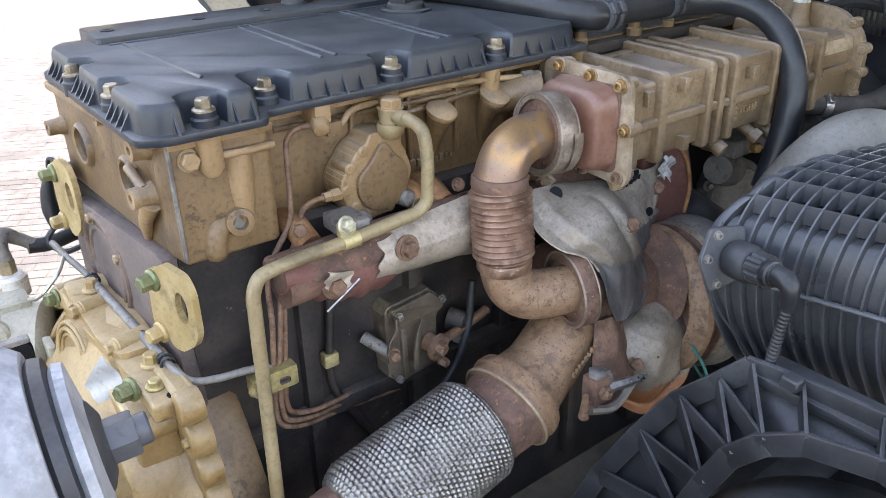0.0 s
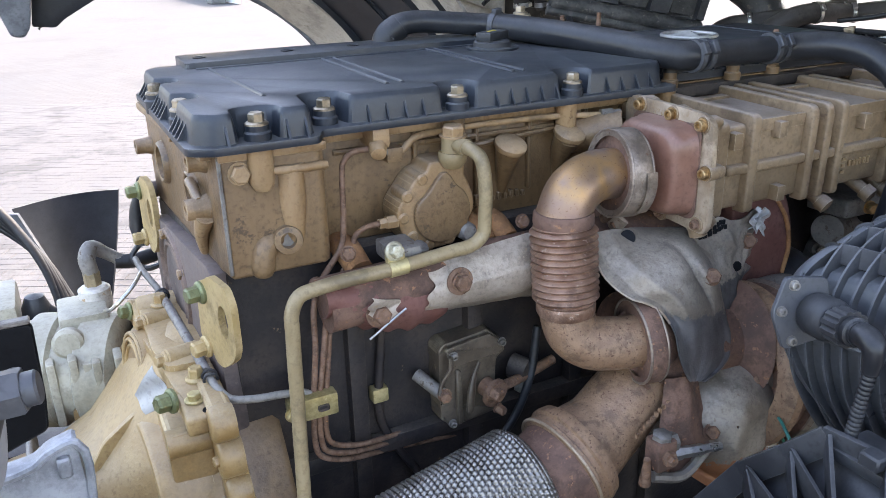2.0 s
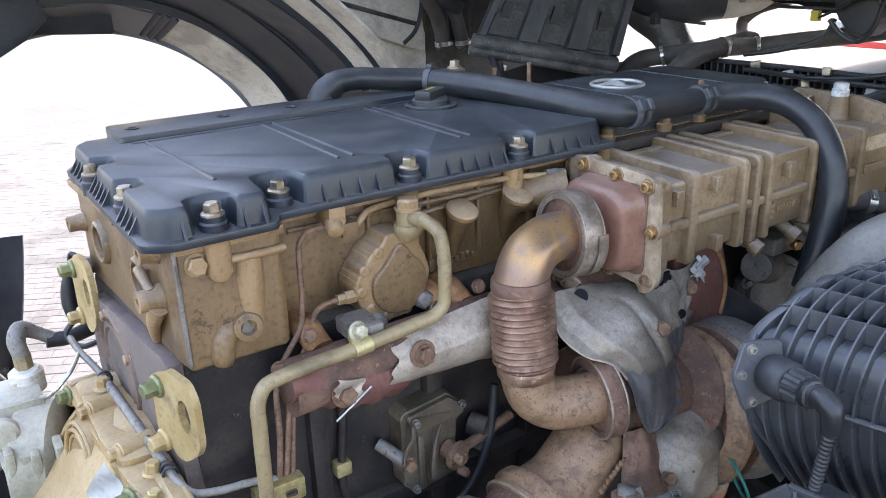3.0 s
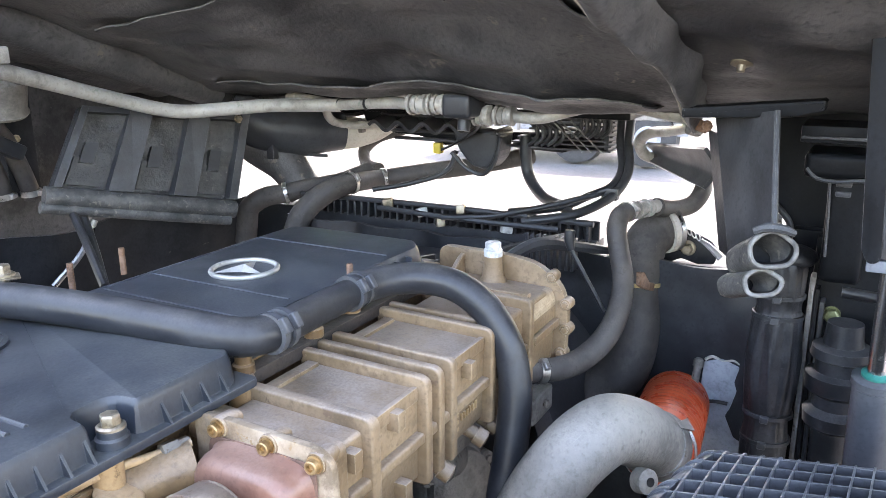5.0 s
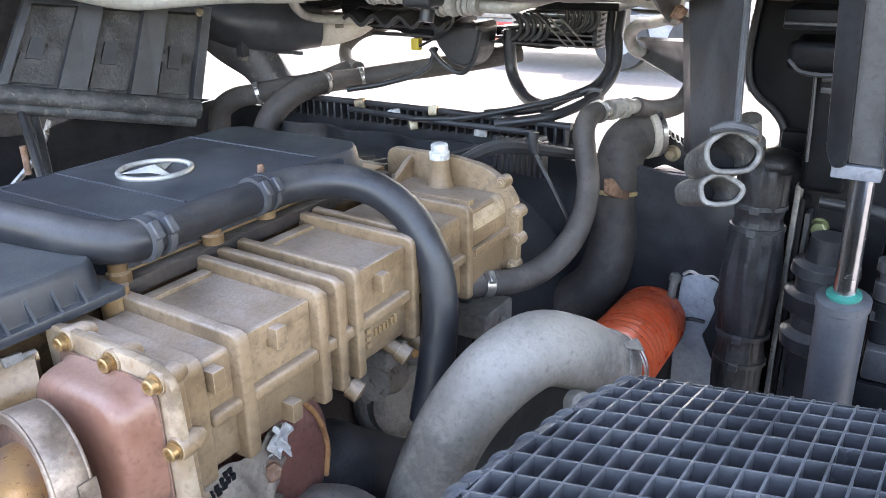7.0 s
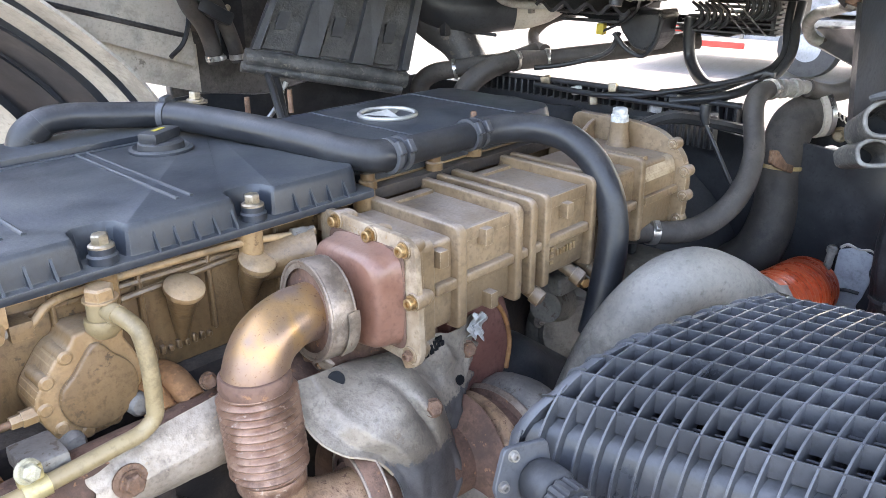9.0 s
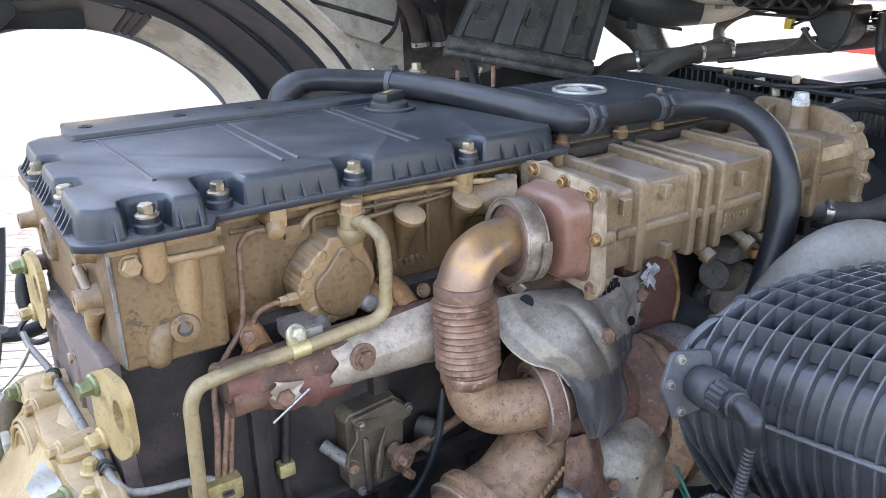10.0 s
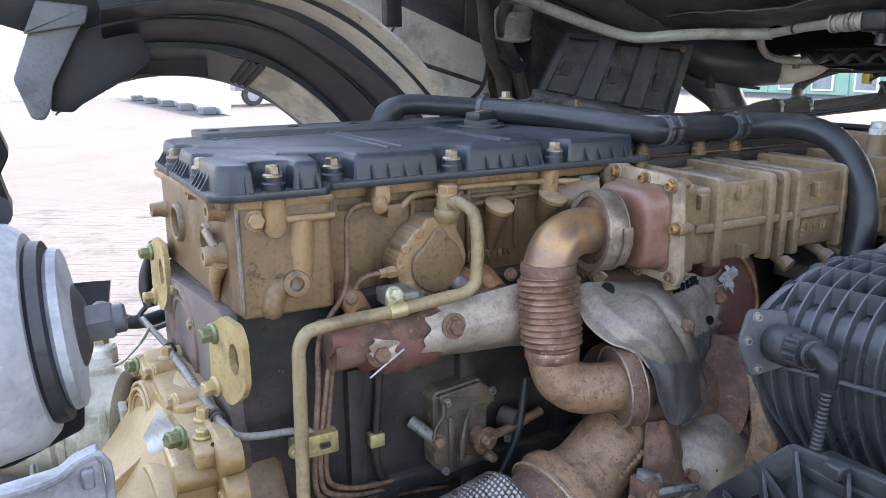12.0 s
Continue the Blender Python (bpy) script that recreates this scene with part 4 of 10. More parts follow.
# ---- exhaust side: recirculation cooler ----
def build_cooler():
    c = thing("gas_cooler", (0.75, -0.07, 1.43), "khaki cast exhaust gas cooler with ribs, dusty on top", "cooler")
    Z0, Z1, YO, YI = 1.440, 1.549, -0.139, 0.0
    s = Shape()
    s.prism(fillet([(YO, Z0), (YO - 0.001, Z1), (YI, Z1 + 0.003), (YI, Z0)], 0.006, 3), "x", 0.508, 1.07, 0.001, 1)
    part("body", s, m_cooler, c)

    def hoop(x, w, out=0.014, name="rib", soft=0.0032):
        """A rounded cast hoop over the top and down the outer side."""
        a, b = Z0 - 0.006, Z1 + out
        o = [(YI + 0.018, b + 0.003), (YO - out, b), (YO - out, a), (YO + 0.008, a), (YO + 0.008, Z1 - 0.012), (YI + 0.018, Z1 - 0.012)]
        out_o = []
        n = len(o)
        for i, p in enumerate(o):
            q, r = Vector(o[i - 1]), Vector(o[(i + 1) % n])
            p = Vector(p)
            if i > 2:
                out_o.append(tuple(p))
                continue
            k = min((0.008, 0.014, 0.008)[i], (q - p).length * 0.45, (r - p).length * 0.45)
            e, f = p + (q - p).normalized() * k, p + (r - p).normalized() * k
            for t in range(10):
                t = t / 9
                out_o.append(tuple(e * (1 - t) ** 2 + p * 2 * t * (1 - t) + f * t * t))
        steps = [(math.sin(k * math.pi / 8), math.cos(k * math.pi / 8)) for k in range(5)]
        sec = [(x - w / 2 + soft * (1 - cs), soft * (1 - sn)) for sn, cs in steps]
        sec += [(2 * x - h, d) for h, d in sec[::-1]]
        part(name, Shape().rings([[(h, *p) for p in offset_outline(out_o, d)] for h, d in sec], True, True), m_cooler, c, sharp=50)
    hoop(0.533, 0.036, 0.009, soft=0.003)
    for x, w in ((0.592, 0.015), (0.696, 0.0125), (0.7245, 0.012), (0.754, 0.0125), (0.859, 0.0125), (0.882, 0.0115), (0.985, 0.013)):
        hoop(x, w)
    # ledge at each hoop's foot, where the panel is set down
    for a, b in ((0.602, 0.687), (0.763, 0.850)):
        part("panel_ledge", Shape().box((a, YO - 0.004, Z1 - 0.012), (b, YO + 0.003, Z1 + 0.0045), 0.002, 2), m_cooler, c)
        part("panel_ledge", Shape().box((a, YI - 0.012, Z1 - 0.002), (b, YI + 0.004, Z1 + 0.007), 0.002, 2), m_cooler, c)
    # long rib at mid height, in lengths between the hoops
    xs = [0.552, 0.5995, 0.690, 0.7185, 0.7475, 0.8525, 0.9785, 1.05]
    s = Shape()
    for a, b in zip(xs, xs[1:]):
        s.box((a, YO - 0.011, 1.487), (b, YO + 0.006, 1.500), 0.004, 3)
    part("long_rib", s, m_cooler, c)
    # nubs
    for x, z in ((0.637, 1.538), (0.560, 1.532), (0.648, 1.452), (0.800, 1.530)):
        part("nub", Shape().box((x - 0.007, YO - 0.015, z - 0.010), (x + 0.007, YO + 0.004, z + 0.011), 0.002, 2), m_cooler, c)
    part("round_pad", Shape().lathe((0.808, YO, 1.528), (0, -1, 0), [(0, 0.013), (0.003, 0.012)], 24), m_cooler, c)
    # cast plate with raised characters, unreadable
    s = Shape()
    rng = random.Random(5)
    for i in range(6):
        x = 0.790 + i * 0.0075
        s.box((x, YO - 0.0035, 1.466), (x + 0.0022 + rng.random() * 0.002, YO - 0.001, 1.477 - rng.random() * 0.003), 0, 1)
    for i in range(3):
        s.box((0.775, YO - 0.0035, 1.457 + 0.009 * i), (0.782, YO - 0.001, 1.462 + 0.009 * i), 0, 1)
    part("cast_mark", s, m_tan, c)["kind"] = "stuff"
    # end flange with bolts
    o = fillet([(-0.012, 1.432), (-0.166, 1.424), (-0.172, 1.440), (-0.166, 1.562), (-0.150, 1.573), (-0.02, 1.577), (-0.006, 1.568)], 0.008, 4)
    part("end_flange", Shape().prism(o, "x", 0.5025, 0.5110, 0.0015, 2), m_flange, c, "worn alloy flange")
    o2 = fillet([(-0.010, 1.434), (-0.160, 1.427), (-0.164, 1.440), (-0.160, 1.558), (-0.146, 1.568), (-0.02, 1.572), (-0.006, 1.564)], 0.008, 4)
    part("flange_back", Shape().prism(o2, "x", 0.5130, 0.520, 0.0015, 2), m_cooler, c)
    for y, z in ((-0.038, 1.567), (-0.097, 1.564), (-0.150, 1.560), (-0.162, 1.503), (-0.155, 1.436), (-0.09, 1.433), (-0.03, 1.438)):
        low = z < 1.45
        lug = Shape().lathe((0.5005, y, z), (1, 0, 0), [(0, 0.0100), (0.003, 0.0108), (0.020, 0.0100), (0.028, 0.006)], 22)
        part("bolt_lug", lug, m_cooler, c)
        bolt(c, (0.501, y, z), (-1, -0.05, 0), 0.0084 if not low else 0.007, m_brass if not low else m_rustbolt, "socket")
    part("drain_boss", Shape().lathe((0.515, -0.140, 1.432), (0.1, -0.3, -1), [(0, 0.012), (0.018, 0.011), (0.02, 0.006)], 20), m_cooler, c)
    # lower outlets
    for x in (0.742, 0.835, 0.872):
        q = part("drain_stub", Shape().lathe((x, -0.11, 1.437), (0.2, -0.75, -0.45), [(0, 0.010), (0.03, 0.009), (0.03, 0.012), (0.044, 0.012), (0.046, 0.006)], 16), m_cooler, c)
        bolt(c, (x + 0.009, -0.143, 1.417), (0.2, -0.75, -0.45), 0.008, m_rustbolt, "hex")
    return c


cooler = build_cooler()

# pressed cap on the cooler's end
endcap = thing("cooler_end_cap", (0.475, -0.09, 1.44), "smooth oxide-red pressed steel end cap on the cooler", "end cap")


def cap_fn():
    s = Shape()
    rings = []
    for h, k in ((0.0, 1.03), (0.004, 1.03), (0.006, 1.0), (0.018, 0.985), (0.025, 0.955), (0.030, 0.90), (0.0325, 0.82), (0.034, 0.6), (0.0345, 0.3)):
        ring = []
        for i in range(48):
            a = 2 * math.pi * i / 48
            ca, sa = math.cos(a), math.sin(a)
            e = 0.42 + 0.25 * (1 - k)
            ring.append((0.5035 - h * 1.15, -0.088 + 0.060 * k * math.copysign(abs(ca) ** e, ca), 1.499 + 0.058 * k * math.copysign(abs(sa) ** e, sa)))
        rings.append(ring)
    return s.rings(rings, True, True)


part("shell", cap_fn(), m_redcap, endcap, sharp=50)
part("lip", Shape().prism(fillet([(-0.025, 1.439), (-0.151, 1.439), (-0.151, 1.559), (-0.025, 1.559)], 0.016, 5), "x", 0.4995, 0.5018, 0.0008, 1), m_rust, endcap, "rusty rim")

# ---- heat-tinted elbow, bellows, lower elbow ----
gas_pipe = thing("exhaust_gas_pipe", (0.34, -0.11, 1.28), "heat-tinted steel elbow with rusty bellows", "exhaust pipe")
P_top = Vector((0.334, -0.108, 1.455))
P_low = Vector((0.335, -0.118, 1.352))
s = Shape().tube([(0.452, -0.083, 1.494), (0.425, -0.086, 1.4965), (0.385, -0.093, 1.499), (0.352, -0.101, 1.488), (0.336, -0.106, 1.464), P_top - Vector((0, 0, 0.014))], [0.0315, 0.0315, 0.0320, 0.0330, 0.0335, 0.0335], 32, 8)
part("upper_elbow", s, m_heat, gas_pipe, sharp=60)
prof = [(0, 0.035), (0.004, 0.037)]
L = (P_low - P_top).length
n_con = 11
for i in range(n_con):
    h0 = 0.006 + i * (L - 0.012) / n_con
    d = (L - 0.012) / n_con
    prof += [(h0, 0.0348), (h0 + d * 0.25, 0.0398), (h0 + d * 0.5, 0.0416), (h0 + d * 0.75, 0.0398), (h0 + d * 0.97, 0.0348)]
prof += [(L - 0.004, 0.037), (L, 0.035)]
part("bellows", Shape().lathe(P_top, P_low - P_top, prof, 40), m_bellows, gas_pipe, "rusty convoluted bellows", sharp=70)
part("collar", Shape().lathe(P_top + Vector((0, 0, 0.014)), (0, 0, -1), [(0, 0.0345), (0.003, 0.0365), (0.014, 0.037), (0.018, 0.0355)], 36), m_rust, gas_pipe)
part("collar", Shape().lathe(P_low + Vector((0, 0, 0.004)), (0, 0, -1), [(0, 0.0355), (0.003, 0.037), (0.014, 0.0365), (0.018, 0.034)], 36), m_bellows, gas_pipe)
s = Shape().tube([P_low, (0.336, -0.121, 1.335), (0.342, -0.127, 1.314), (0.360, -0.138, 1.300), (0.392, -0.151, 1.297), (0.420, -0.160, 1.2985)], [0.034, 0.034, 0.034, 0.034, 0.0335, 0.0335], 32, 8)
part("lower_elbow", s, m_tanpipe, gas_pipe, "rust-freckled elbow", sharp=60)


def v_clamp(name, c, ax, R, w, mat1, label):
    t = thing(name, Vector(c) - Vector((0, 0, R)), label, "pipe clamp", "band clamps")
    a = Vector(ax).normalized()
    part("band", Shape().lathe(Vector(c) - a * w / 2, a, [(0, R - 0.008), (0, R), (0.002, R + 0.0015), (w - 0.002, R + 0.0015), (w, R), (w, R - 0.008)], 44, False, False), mat1, t)
    part("flange_ring", Shape().lathe(Vector(c) - a * (w / 2 - 0.004), a, [(0, R - 0.014), (0.001, R - 0.002), (w - 0.008, R - 0.002), (w - 0.007, R - 0.014)], 44), m_rust, t)
    for h_ in (-w / 2, w / 2):
        part("band_rim", Shape().torus(Vector(c) + a * h_, a, R, 0.0018, 48, 8), m_clamp, t)
    # trunnion with bolt, below
    side = a.cross(Vector((0, 0, 1))).normalized()
    dn = a.cross(side).normalized()
    dn = dn if dn.z < 0 else -dn
    q = Vector(c) + dn * (R + 0.010) - side * 0.004
    strap = Shape().tube([Vector(c) + dn * R - side * 0.02, q + dn * 0.008, Vector(c) + dn * R + side * 0.02], w * 0.34, 10, 6, True, 0.25)
    part("strap", strap, mat1, t)
    part("trunnion", Shape().lathe(q - side * 0.012, side, [(0, 0.006), (0.024, 0.006)], 14), m_rustbolt, t)
    bolt(t, q - side * 0.014, -side, 0.0085, m_rustbolt, "hex")
    return t


v_clamp("band_clamp", (0.432, -0.0855, 1.496), (1, -0.12, -0.06), 0.0545, 0.028, m_clamp, "dull brown steel band clamp on the upper elbow")
v_clamp("band_clamp", (0.421, -0.161, 1.2985), (1, -0.25, 0.06), 0.0535, 0.022, m_rust, "rusty band clamp on the lower elbow")
# perforated strap of the upper clamp
s = Shape().sheet(lambda u, v: (0.428 + 0.015 * v, -0.0855 - 0.0590 * math.sin(1.35 + 1.0 * u), 1.496 + 0.0590 * math.cos(1.35 + 1.0 * u)), 10, 2, 0.0012)
part("perforated_tail", s, m_clamp, bpy.data.objects["band_clamp"])

# ---- exhaust manifold and its heat shields ----
mani = thing("exhaust_manifold", (0.3, -0.04, 1.34), "rust-brown cast exhaust manifold with stud nuts", "exhaust manifold")
s = Shape().tube([(0.05, -0.045, 1.385), (0.2, -0.045, 1.39), (0.4, -0.05, 1.392), (0.62, -0.05, 1.39)], 0.033, 20, 8)
part("log", s, m_rust, mani)
for x in (0.098, 0.268, 0.30, 0.46, 0.62):
    part("runner", Shape().tube([(x, 0.032, 1.425), (x, 0.0, 1.428), (x + 0.004, -0.03, 1.412)], [0.016, 0.017, 0.016], 16, 5), m_orust if x < 0.31 else m_rust, mani)
for p in ((0.085, -0.040, 1.440), (0.316, -0.045, 1.440), (0.045, -0.04, 1.41)):
    bolt(mani, p, (-0.1, -1, 0.3), 0.0095, m_rustbolt, "hex", "stud_nut")

shield = thing("manifold_shield", (0.19, -0.09, 1.33), "burnt red and silver sheet metal shield over the exhaust manifold", "heat shield")


def red_fn(u, v):
    x = 0.045 + 0.150 * u
    top = 1.418 - 0.012 * u + 0.002 * math.sin(u * 21)
    bot = 1.372 - 0.040 * math.sin(min(1, u * 1.25) * math.pi * 0.5) + 0.012 * max(0, u - 0.7) + 0.0025 * math.sin(u * 33)
    z = top + (bot - top) * v
    y = -0.078 + 0.022 * (2 * abs(v - 0.45)) ** 2.2 + 0.0025 * noise.noise(Vector((x * 40, z * 40, 1)))
    return (x, y, z)


part("red_sheet", Shape().sheet(red_fn, 36, 18, 0.0012), m_redsheet, shield, "burnt oxide-red sheet", sharp=60)


def silver_fn(u, v):
    edge = 0.166 + 0.005 * math.sin(v * 9) + 0.003 * math.sin(v * 23 + 1) + 0.004 * math.sin(v * 5)
    x = edge + (0.338 - edge) * u
    top = 1.416 + 0.016 * u
    bot = 1.346 - 0.010 * u
    z = top + (bot - top) * v
    y = -0.083 + 0.028 * (2 * abs(v - 0.45)) ** 2.4 + 0.003 * noise.noise(Vector((x * 30, z * 30, 5))) - 0.012 * max(0, u - 0.85) * 4
    if 0.30 < u < 0.86 and 0.35 < v < 0.80:
        y -= 0.003
    return (x, y, z)


part("silver_sheet", Shape().sheet(silver_fn, 44, 22, 0.0014), m_silver, shield, "dull silver sheet with a torn edge", sharp=50)
for p in ((0.105, -0.081, 1.376), (0.206, -0.087, 1.396)):
    w = Shape().lathe((p[0], p[1] + 0.004, p[2]), (0, -1, 0.12), [(0, 0.017), (0.002, 0.017), (0.003, 0.012)], 24)
    part("washer", w, m_rustbolt, shield)
    bolt(shield, p, (0, -1, 0.12), 0.0125, m_rustbolt, "hex")
s = Shape().sheet(lambda u, v: (0.094 + 0.034 * u - 0.006 * v + 0.003 * math.sin(v * 9), -0.0845 - 0.0022 * math.sin(u * 4 + v * 5), 1.400 - 0.010 * u - (0.020 + 0.008 * math.sin(u * 3.1)) * v), 14, 10, 0.001)
part("torn_flake", s, m_silver, shield, "torn pale foil flake")
part("wire_end", Shape().tube([(0.088, -0.086, 1.350), (0.11, -0.089, 1.366), (0.134, -0.087, 1.379)], 0.0014, 6, 4), m_steel, shield)

# ---- turbocharger ----
turbo = thing("turbocharger", (0.53, -0.14, 1.05), "rusty cast turbocharger with tan outlet casting", "turbocharger")
part("turbine_volute", Shape().lathe((0.43, -0.10, 1.255), (1, -0.1, -0.1), [(0, 0.05), (0.015, 0.075), (0.05, 0.085), (0.085, 0.078), (0.10, 0.05)], 40), m_rust, turbo)
part("bearing_housing", Shape().lathe((0.52, -0.135, 1.255), (1, -0.1, -0.1), [(0, 0.06), (0.02, 0.05), (0.06, 0.05), (0.08, 0.085)], 32), m_rust, turbo)
part("inlet_duct", Shape().tube([(0.420, -0.156, 1.296), (0.445, -0.148, 1.290), (0.48, -0.115, 1.27)], [0.040, 0.044, 0.048], 24, 6), m_rust, turbo)
ring_ax = Vector((1, -0.12, -0.12)).normalized()
cc = Vector((0.630, -0.158, 1.208))
part("compressor_ring", Shape().lathe(cc - ring_ax * 0.034, ring_ax, [(0, 0.085), (0.002, 0.100), (0.006, 0.104), (0.008, 0.114), (0.016, 0.117), (0.020, 0.112), (0.022, 0.104)], 64, False, False), m_tanpipe, turbo, "pale brown V-band rim")
part("ring_web", Shape().lathe(cc - ring_ax * 0.013, ring_ax, [(0, 0.098), (0.002, 0.104), (0.020, 0.104), (0.022, 0.112)], 56), m_rust, turbo, "rust-brown ring")
part("compressor_ring", Shape().lathe(cc + ring_ax * 0.008, ring_ax, [(0, 0.104), (0.002, 0.114), (0.008, 0.117), (0.014, 0.114), (0.016, 0.105)], 64, False, False), m_clamp, turbo, "dull V-band rim")
part("compressor_housing", Shape().lathe(cc + ring_ax * 0.022, ring_ax, [(0, 0.108), (0.014, 0.118), (0.040, 0.122), (0.062, 0.112), (0.078, 0.085), (0.085, 0.05)], 48), m_dkalloy, turbo, "stained alloy compressor casing")
F = Vector((0.334, -0.148, 1.149))
fd = Vector((-0.90, -0.13, -0.33)).normalized()
s = Shape().tube([(0.48, -0.13, 1.225), (0.43, -0.138, 1.205), (0.38, -0.144, 1.170), F + fd * -0.004], [0.048, 0.050, 0.052, 0.060], 36, 8)
part("outlet_casting", s, m_tanpipe, turbo, "tan rusty outlet casting", sharp=60)
rng = random.Random(3)
s = Shape()
for i in range(12):
    a = Vector((0.385 + 0.0065 * i, -0.2085 + 0.001 * i, 1.196 + 0.0035 * i))
    s.box(a - Vector((0.002, 0.002, 0.0035)), a + Vector((0.002, 0.002, 0.0035 - rng.random() * 0.002)), 0, 1)
part("cast_mark", s, m_tanpipe, turbo)
part("outlet_flange", Shape().lathe(F - fd * 0.012, fd, [(0, 0.058), (0.002, 0.069), (0.012, 0.0720), (0.017, 0.0720), (0.019, 0.068), (0.026, 0.0675), (0.028, 0.0705), (0.034, 0.070), (0.036, 0.062)], 56), m_tanpipe, turbo, "scuffed outlet flange")
part("outlet_rim", Shape().torus(F + fd * 0.022, fd, 0.0702, 0.0020, 56, 8), m_flange, turbo)
# main silver shield
Lc = [Vector(p) for p in ((0.385, -0.095, 1.427), (0.376, -0.138, 1.386), (0.395, -0.165, 1.364), (0.421, -0.180, 1.352), (0.439, -0.195, 1.327), (0.441, -0.205, 1.298), (0.436, -0.215, 1.262))]
Rc = [Vector(p) for p in ((0.474, -0.088, 1.416), (0.546, -0.115, 1.404), (0.562, -0.140, 1.350), (0.566, -0.158, 1.301), (0.572, -0.172, 1.252), (0.555, -0.190, 1.215))]


def along(C, u):
    P, _ = smooth_line(C, 1.0, 10)
    k = u * (len(P) - 1)
    i = min(int(k), len(P) - 2)
    return P[i].lerp(P[i + 1], k - i)


def turbo_shield_fn(u, v):
    tip = max(0.0, (u - 0.78) / 0.22)
    p = along(Lc, u).lerp(along(Rc, u), v + (0.30 - v) * 0.72 * tip ** 2.4)
    out = Vector((-0.30, -0.75, 0.45)).normalized()
    bulge = 0.030 * math.sin(math.pi * min(1, v * 1.02)) ** 0.7 * math.sin(math.pi * min(1, 0.10 + u * 0.85))
    bulge += 0.014 * math.exp(-((u - 0.40) / 0.09) ** 2 - ((v - 0.80) / 0.11) ** 2)
    # flat hem along the free edge, hollow above the bolt, crease beside it, flat lower flap
    bulge *= min(1, max(0, (v - 0.10) / 0.14)) ** 0.8
    bulge *= 1.0 - 0.55 * min(1, max(0, (u - 0.55) / 0.25))
    bulge += 0.010 * math.exp(-((u - 0.30) / 0.16) ** 2 - ((v - 0.52) / 0.20) ** 2)
    bulge -= 0.014 * math.exp(-((u - 0.36 - 0.35 * (v - 0.66)) / 0.16) ** 2 - ((v - 0.66) / 0.045) ** 2)
    bulge -= 0.010 * math.exp(-((u - 0.10) / 0.07) ** 2 - ((v - 0.48) / 0.18) ** 2)
    bulge += 0.008 * math.exp(-((v - 0.90) / 0.06) ** 2) * min(1, max(0, (u - 0.5) / 0.2))
    bulge += 0.004 * noise.noise(Vector((u * 4, v * 4, 2))) + 0.0018 * noise.noise(Vector((u * 11, v * 9, 6)))
    return p + out * bulge


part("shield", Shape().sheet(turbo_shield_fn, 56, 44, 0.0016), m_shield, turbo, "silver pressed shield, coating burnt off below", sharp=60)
rim = Shape().tube([turbo_shield_fn(k / 14, 0.0) for k in range(10)], 0.0016, 8, 4)
part("shield_hem", rim, m_silver, turbo)
part("shield_hole", Shape().lathe(turbo_shield_fn(0.06, 0.46) + Vector((-0.0006, -0.0016, 0.001)), (-0.30, -0.75, 0.45), [(0, 0.010), (0.0008, 0.0095), (0.0008, 0.0)], 20), m_pit, turbo, "dark bolt hole")
for u, v, r in ((0.40, 0.79, 0.0115),):
    p = turbo_shield_fn(u, v)
    bolt(turbo, p, (-0.30, -0.75, 0.45), r, m_rustbolt, "hex")
# scorched sheet behind the shield, crumpled and torn


Wl = [Vector(p) for p in ((0.512, -0.126, 1.424), (0.535, -0.138, 1.385), (0.556, -0.148, 1.330), (0.560, -0.152, 1.270), (0.552, -0.160, 1.215))]
Wr = [Vector(p) for p in ((0.668, -0.106, 1.412), (0.662, -0.108, 1.365), (0.640, -0.118, 1.325), (0.612, -0.135, 1.285), (0.606, -0.150, 1.215))]


def wing_fn(u, v):
    p = along(Wl, v).lerp(along(Wr, v), u)
    rag = 0.006 * math.sin(v * 31) * u * u + 0.004 * math.sin(v * 57 + 1) * u * u
    return p + Vector((rag, -0.008 * math.sin(math.pi * u) + 0.007 * noise.noise(Vector((u * 3.1, v * 6, 4))) + 0.003 * noise.noise(Vector((u * 9, v * 14, 1))), -0.005 * math.sin(u * 13) * (1 - v)))


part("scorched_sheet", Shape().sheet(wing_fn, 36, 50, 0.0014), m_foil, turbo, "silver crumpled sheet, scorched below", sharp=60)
bolt(turbo, wing_fn(0.76, 0.22), (-0.25, -0.85, 0.35), 0.0115, m_rustbolt, "hex")
s = Shape()
rng = random.Random(12)
for r_ in range(2):
    for i in range(7):
        p = wing_fn(0.12 + 0.050 * i, 0.055 + 0.035 * r_ - 0.003 * i)
        w_ = 0.0020 + 0.0012 * rng.random()
        s.box((p.x - w_, p.y - 0.0028, p.z - 0.0035), (p.x + w_, p.y - 0.0006, p.z + 0.0030), 0, 1)
part("burnt_marks", s, m_pit, turbo, "black burnt marks")
part("torn_hole", Shape().lathe(wing_fn(0.56, 0.36) + Vector((0, -0.0012, 0)), (-0.2, -1, 0.2), [(0, 0.0075), (0.0008, 0.007), (0.0008, 0.0)], 9), m_pit, turbo, "dark torn hole")
# lower apron and side shield


def apron_fn(u, v):
    a = Vector((0.440, -0.190, 1.252)).lerp(Vector((0.405, -0.222, 1.140)), u)
    b = Vector((0.500, -0.180, 1.245)).lerp(Vector((0.500, -0.222, 1.140)), u)
    return a.lerp(b, v) + Vector((-0.3, -0.7, 0.2)) * (0.018 * math.sin(math.pi * v) + 0.006 * noise.noise(Vector((u * 4, v * 4, 7))))


part("apron", Shape().sheet(apron_fn, 24, 24, 0.0015), m_rust, turbo, "bent rusty apron", sharp=60)


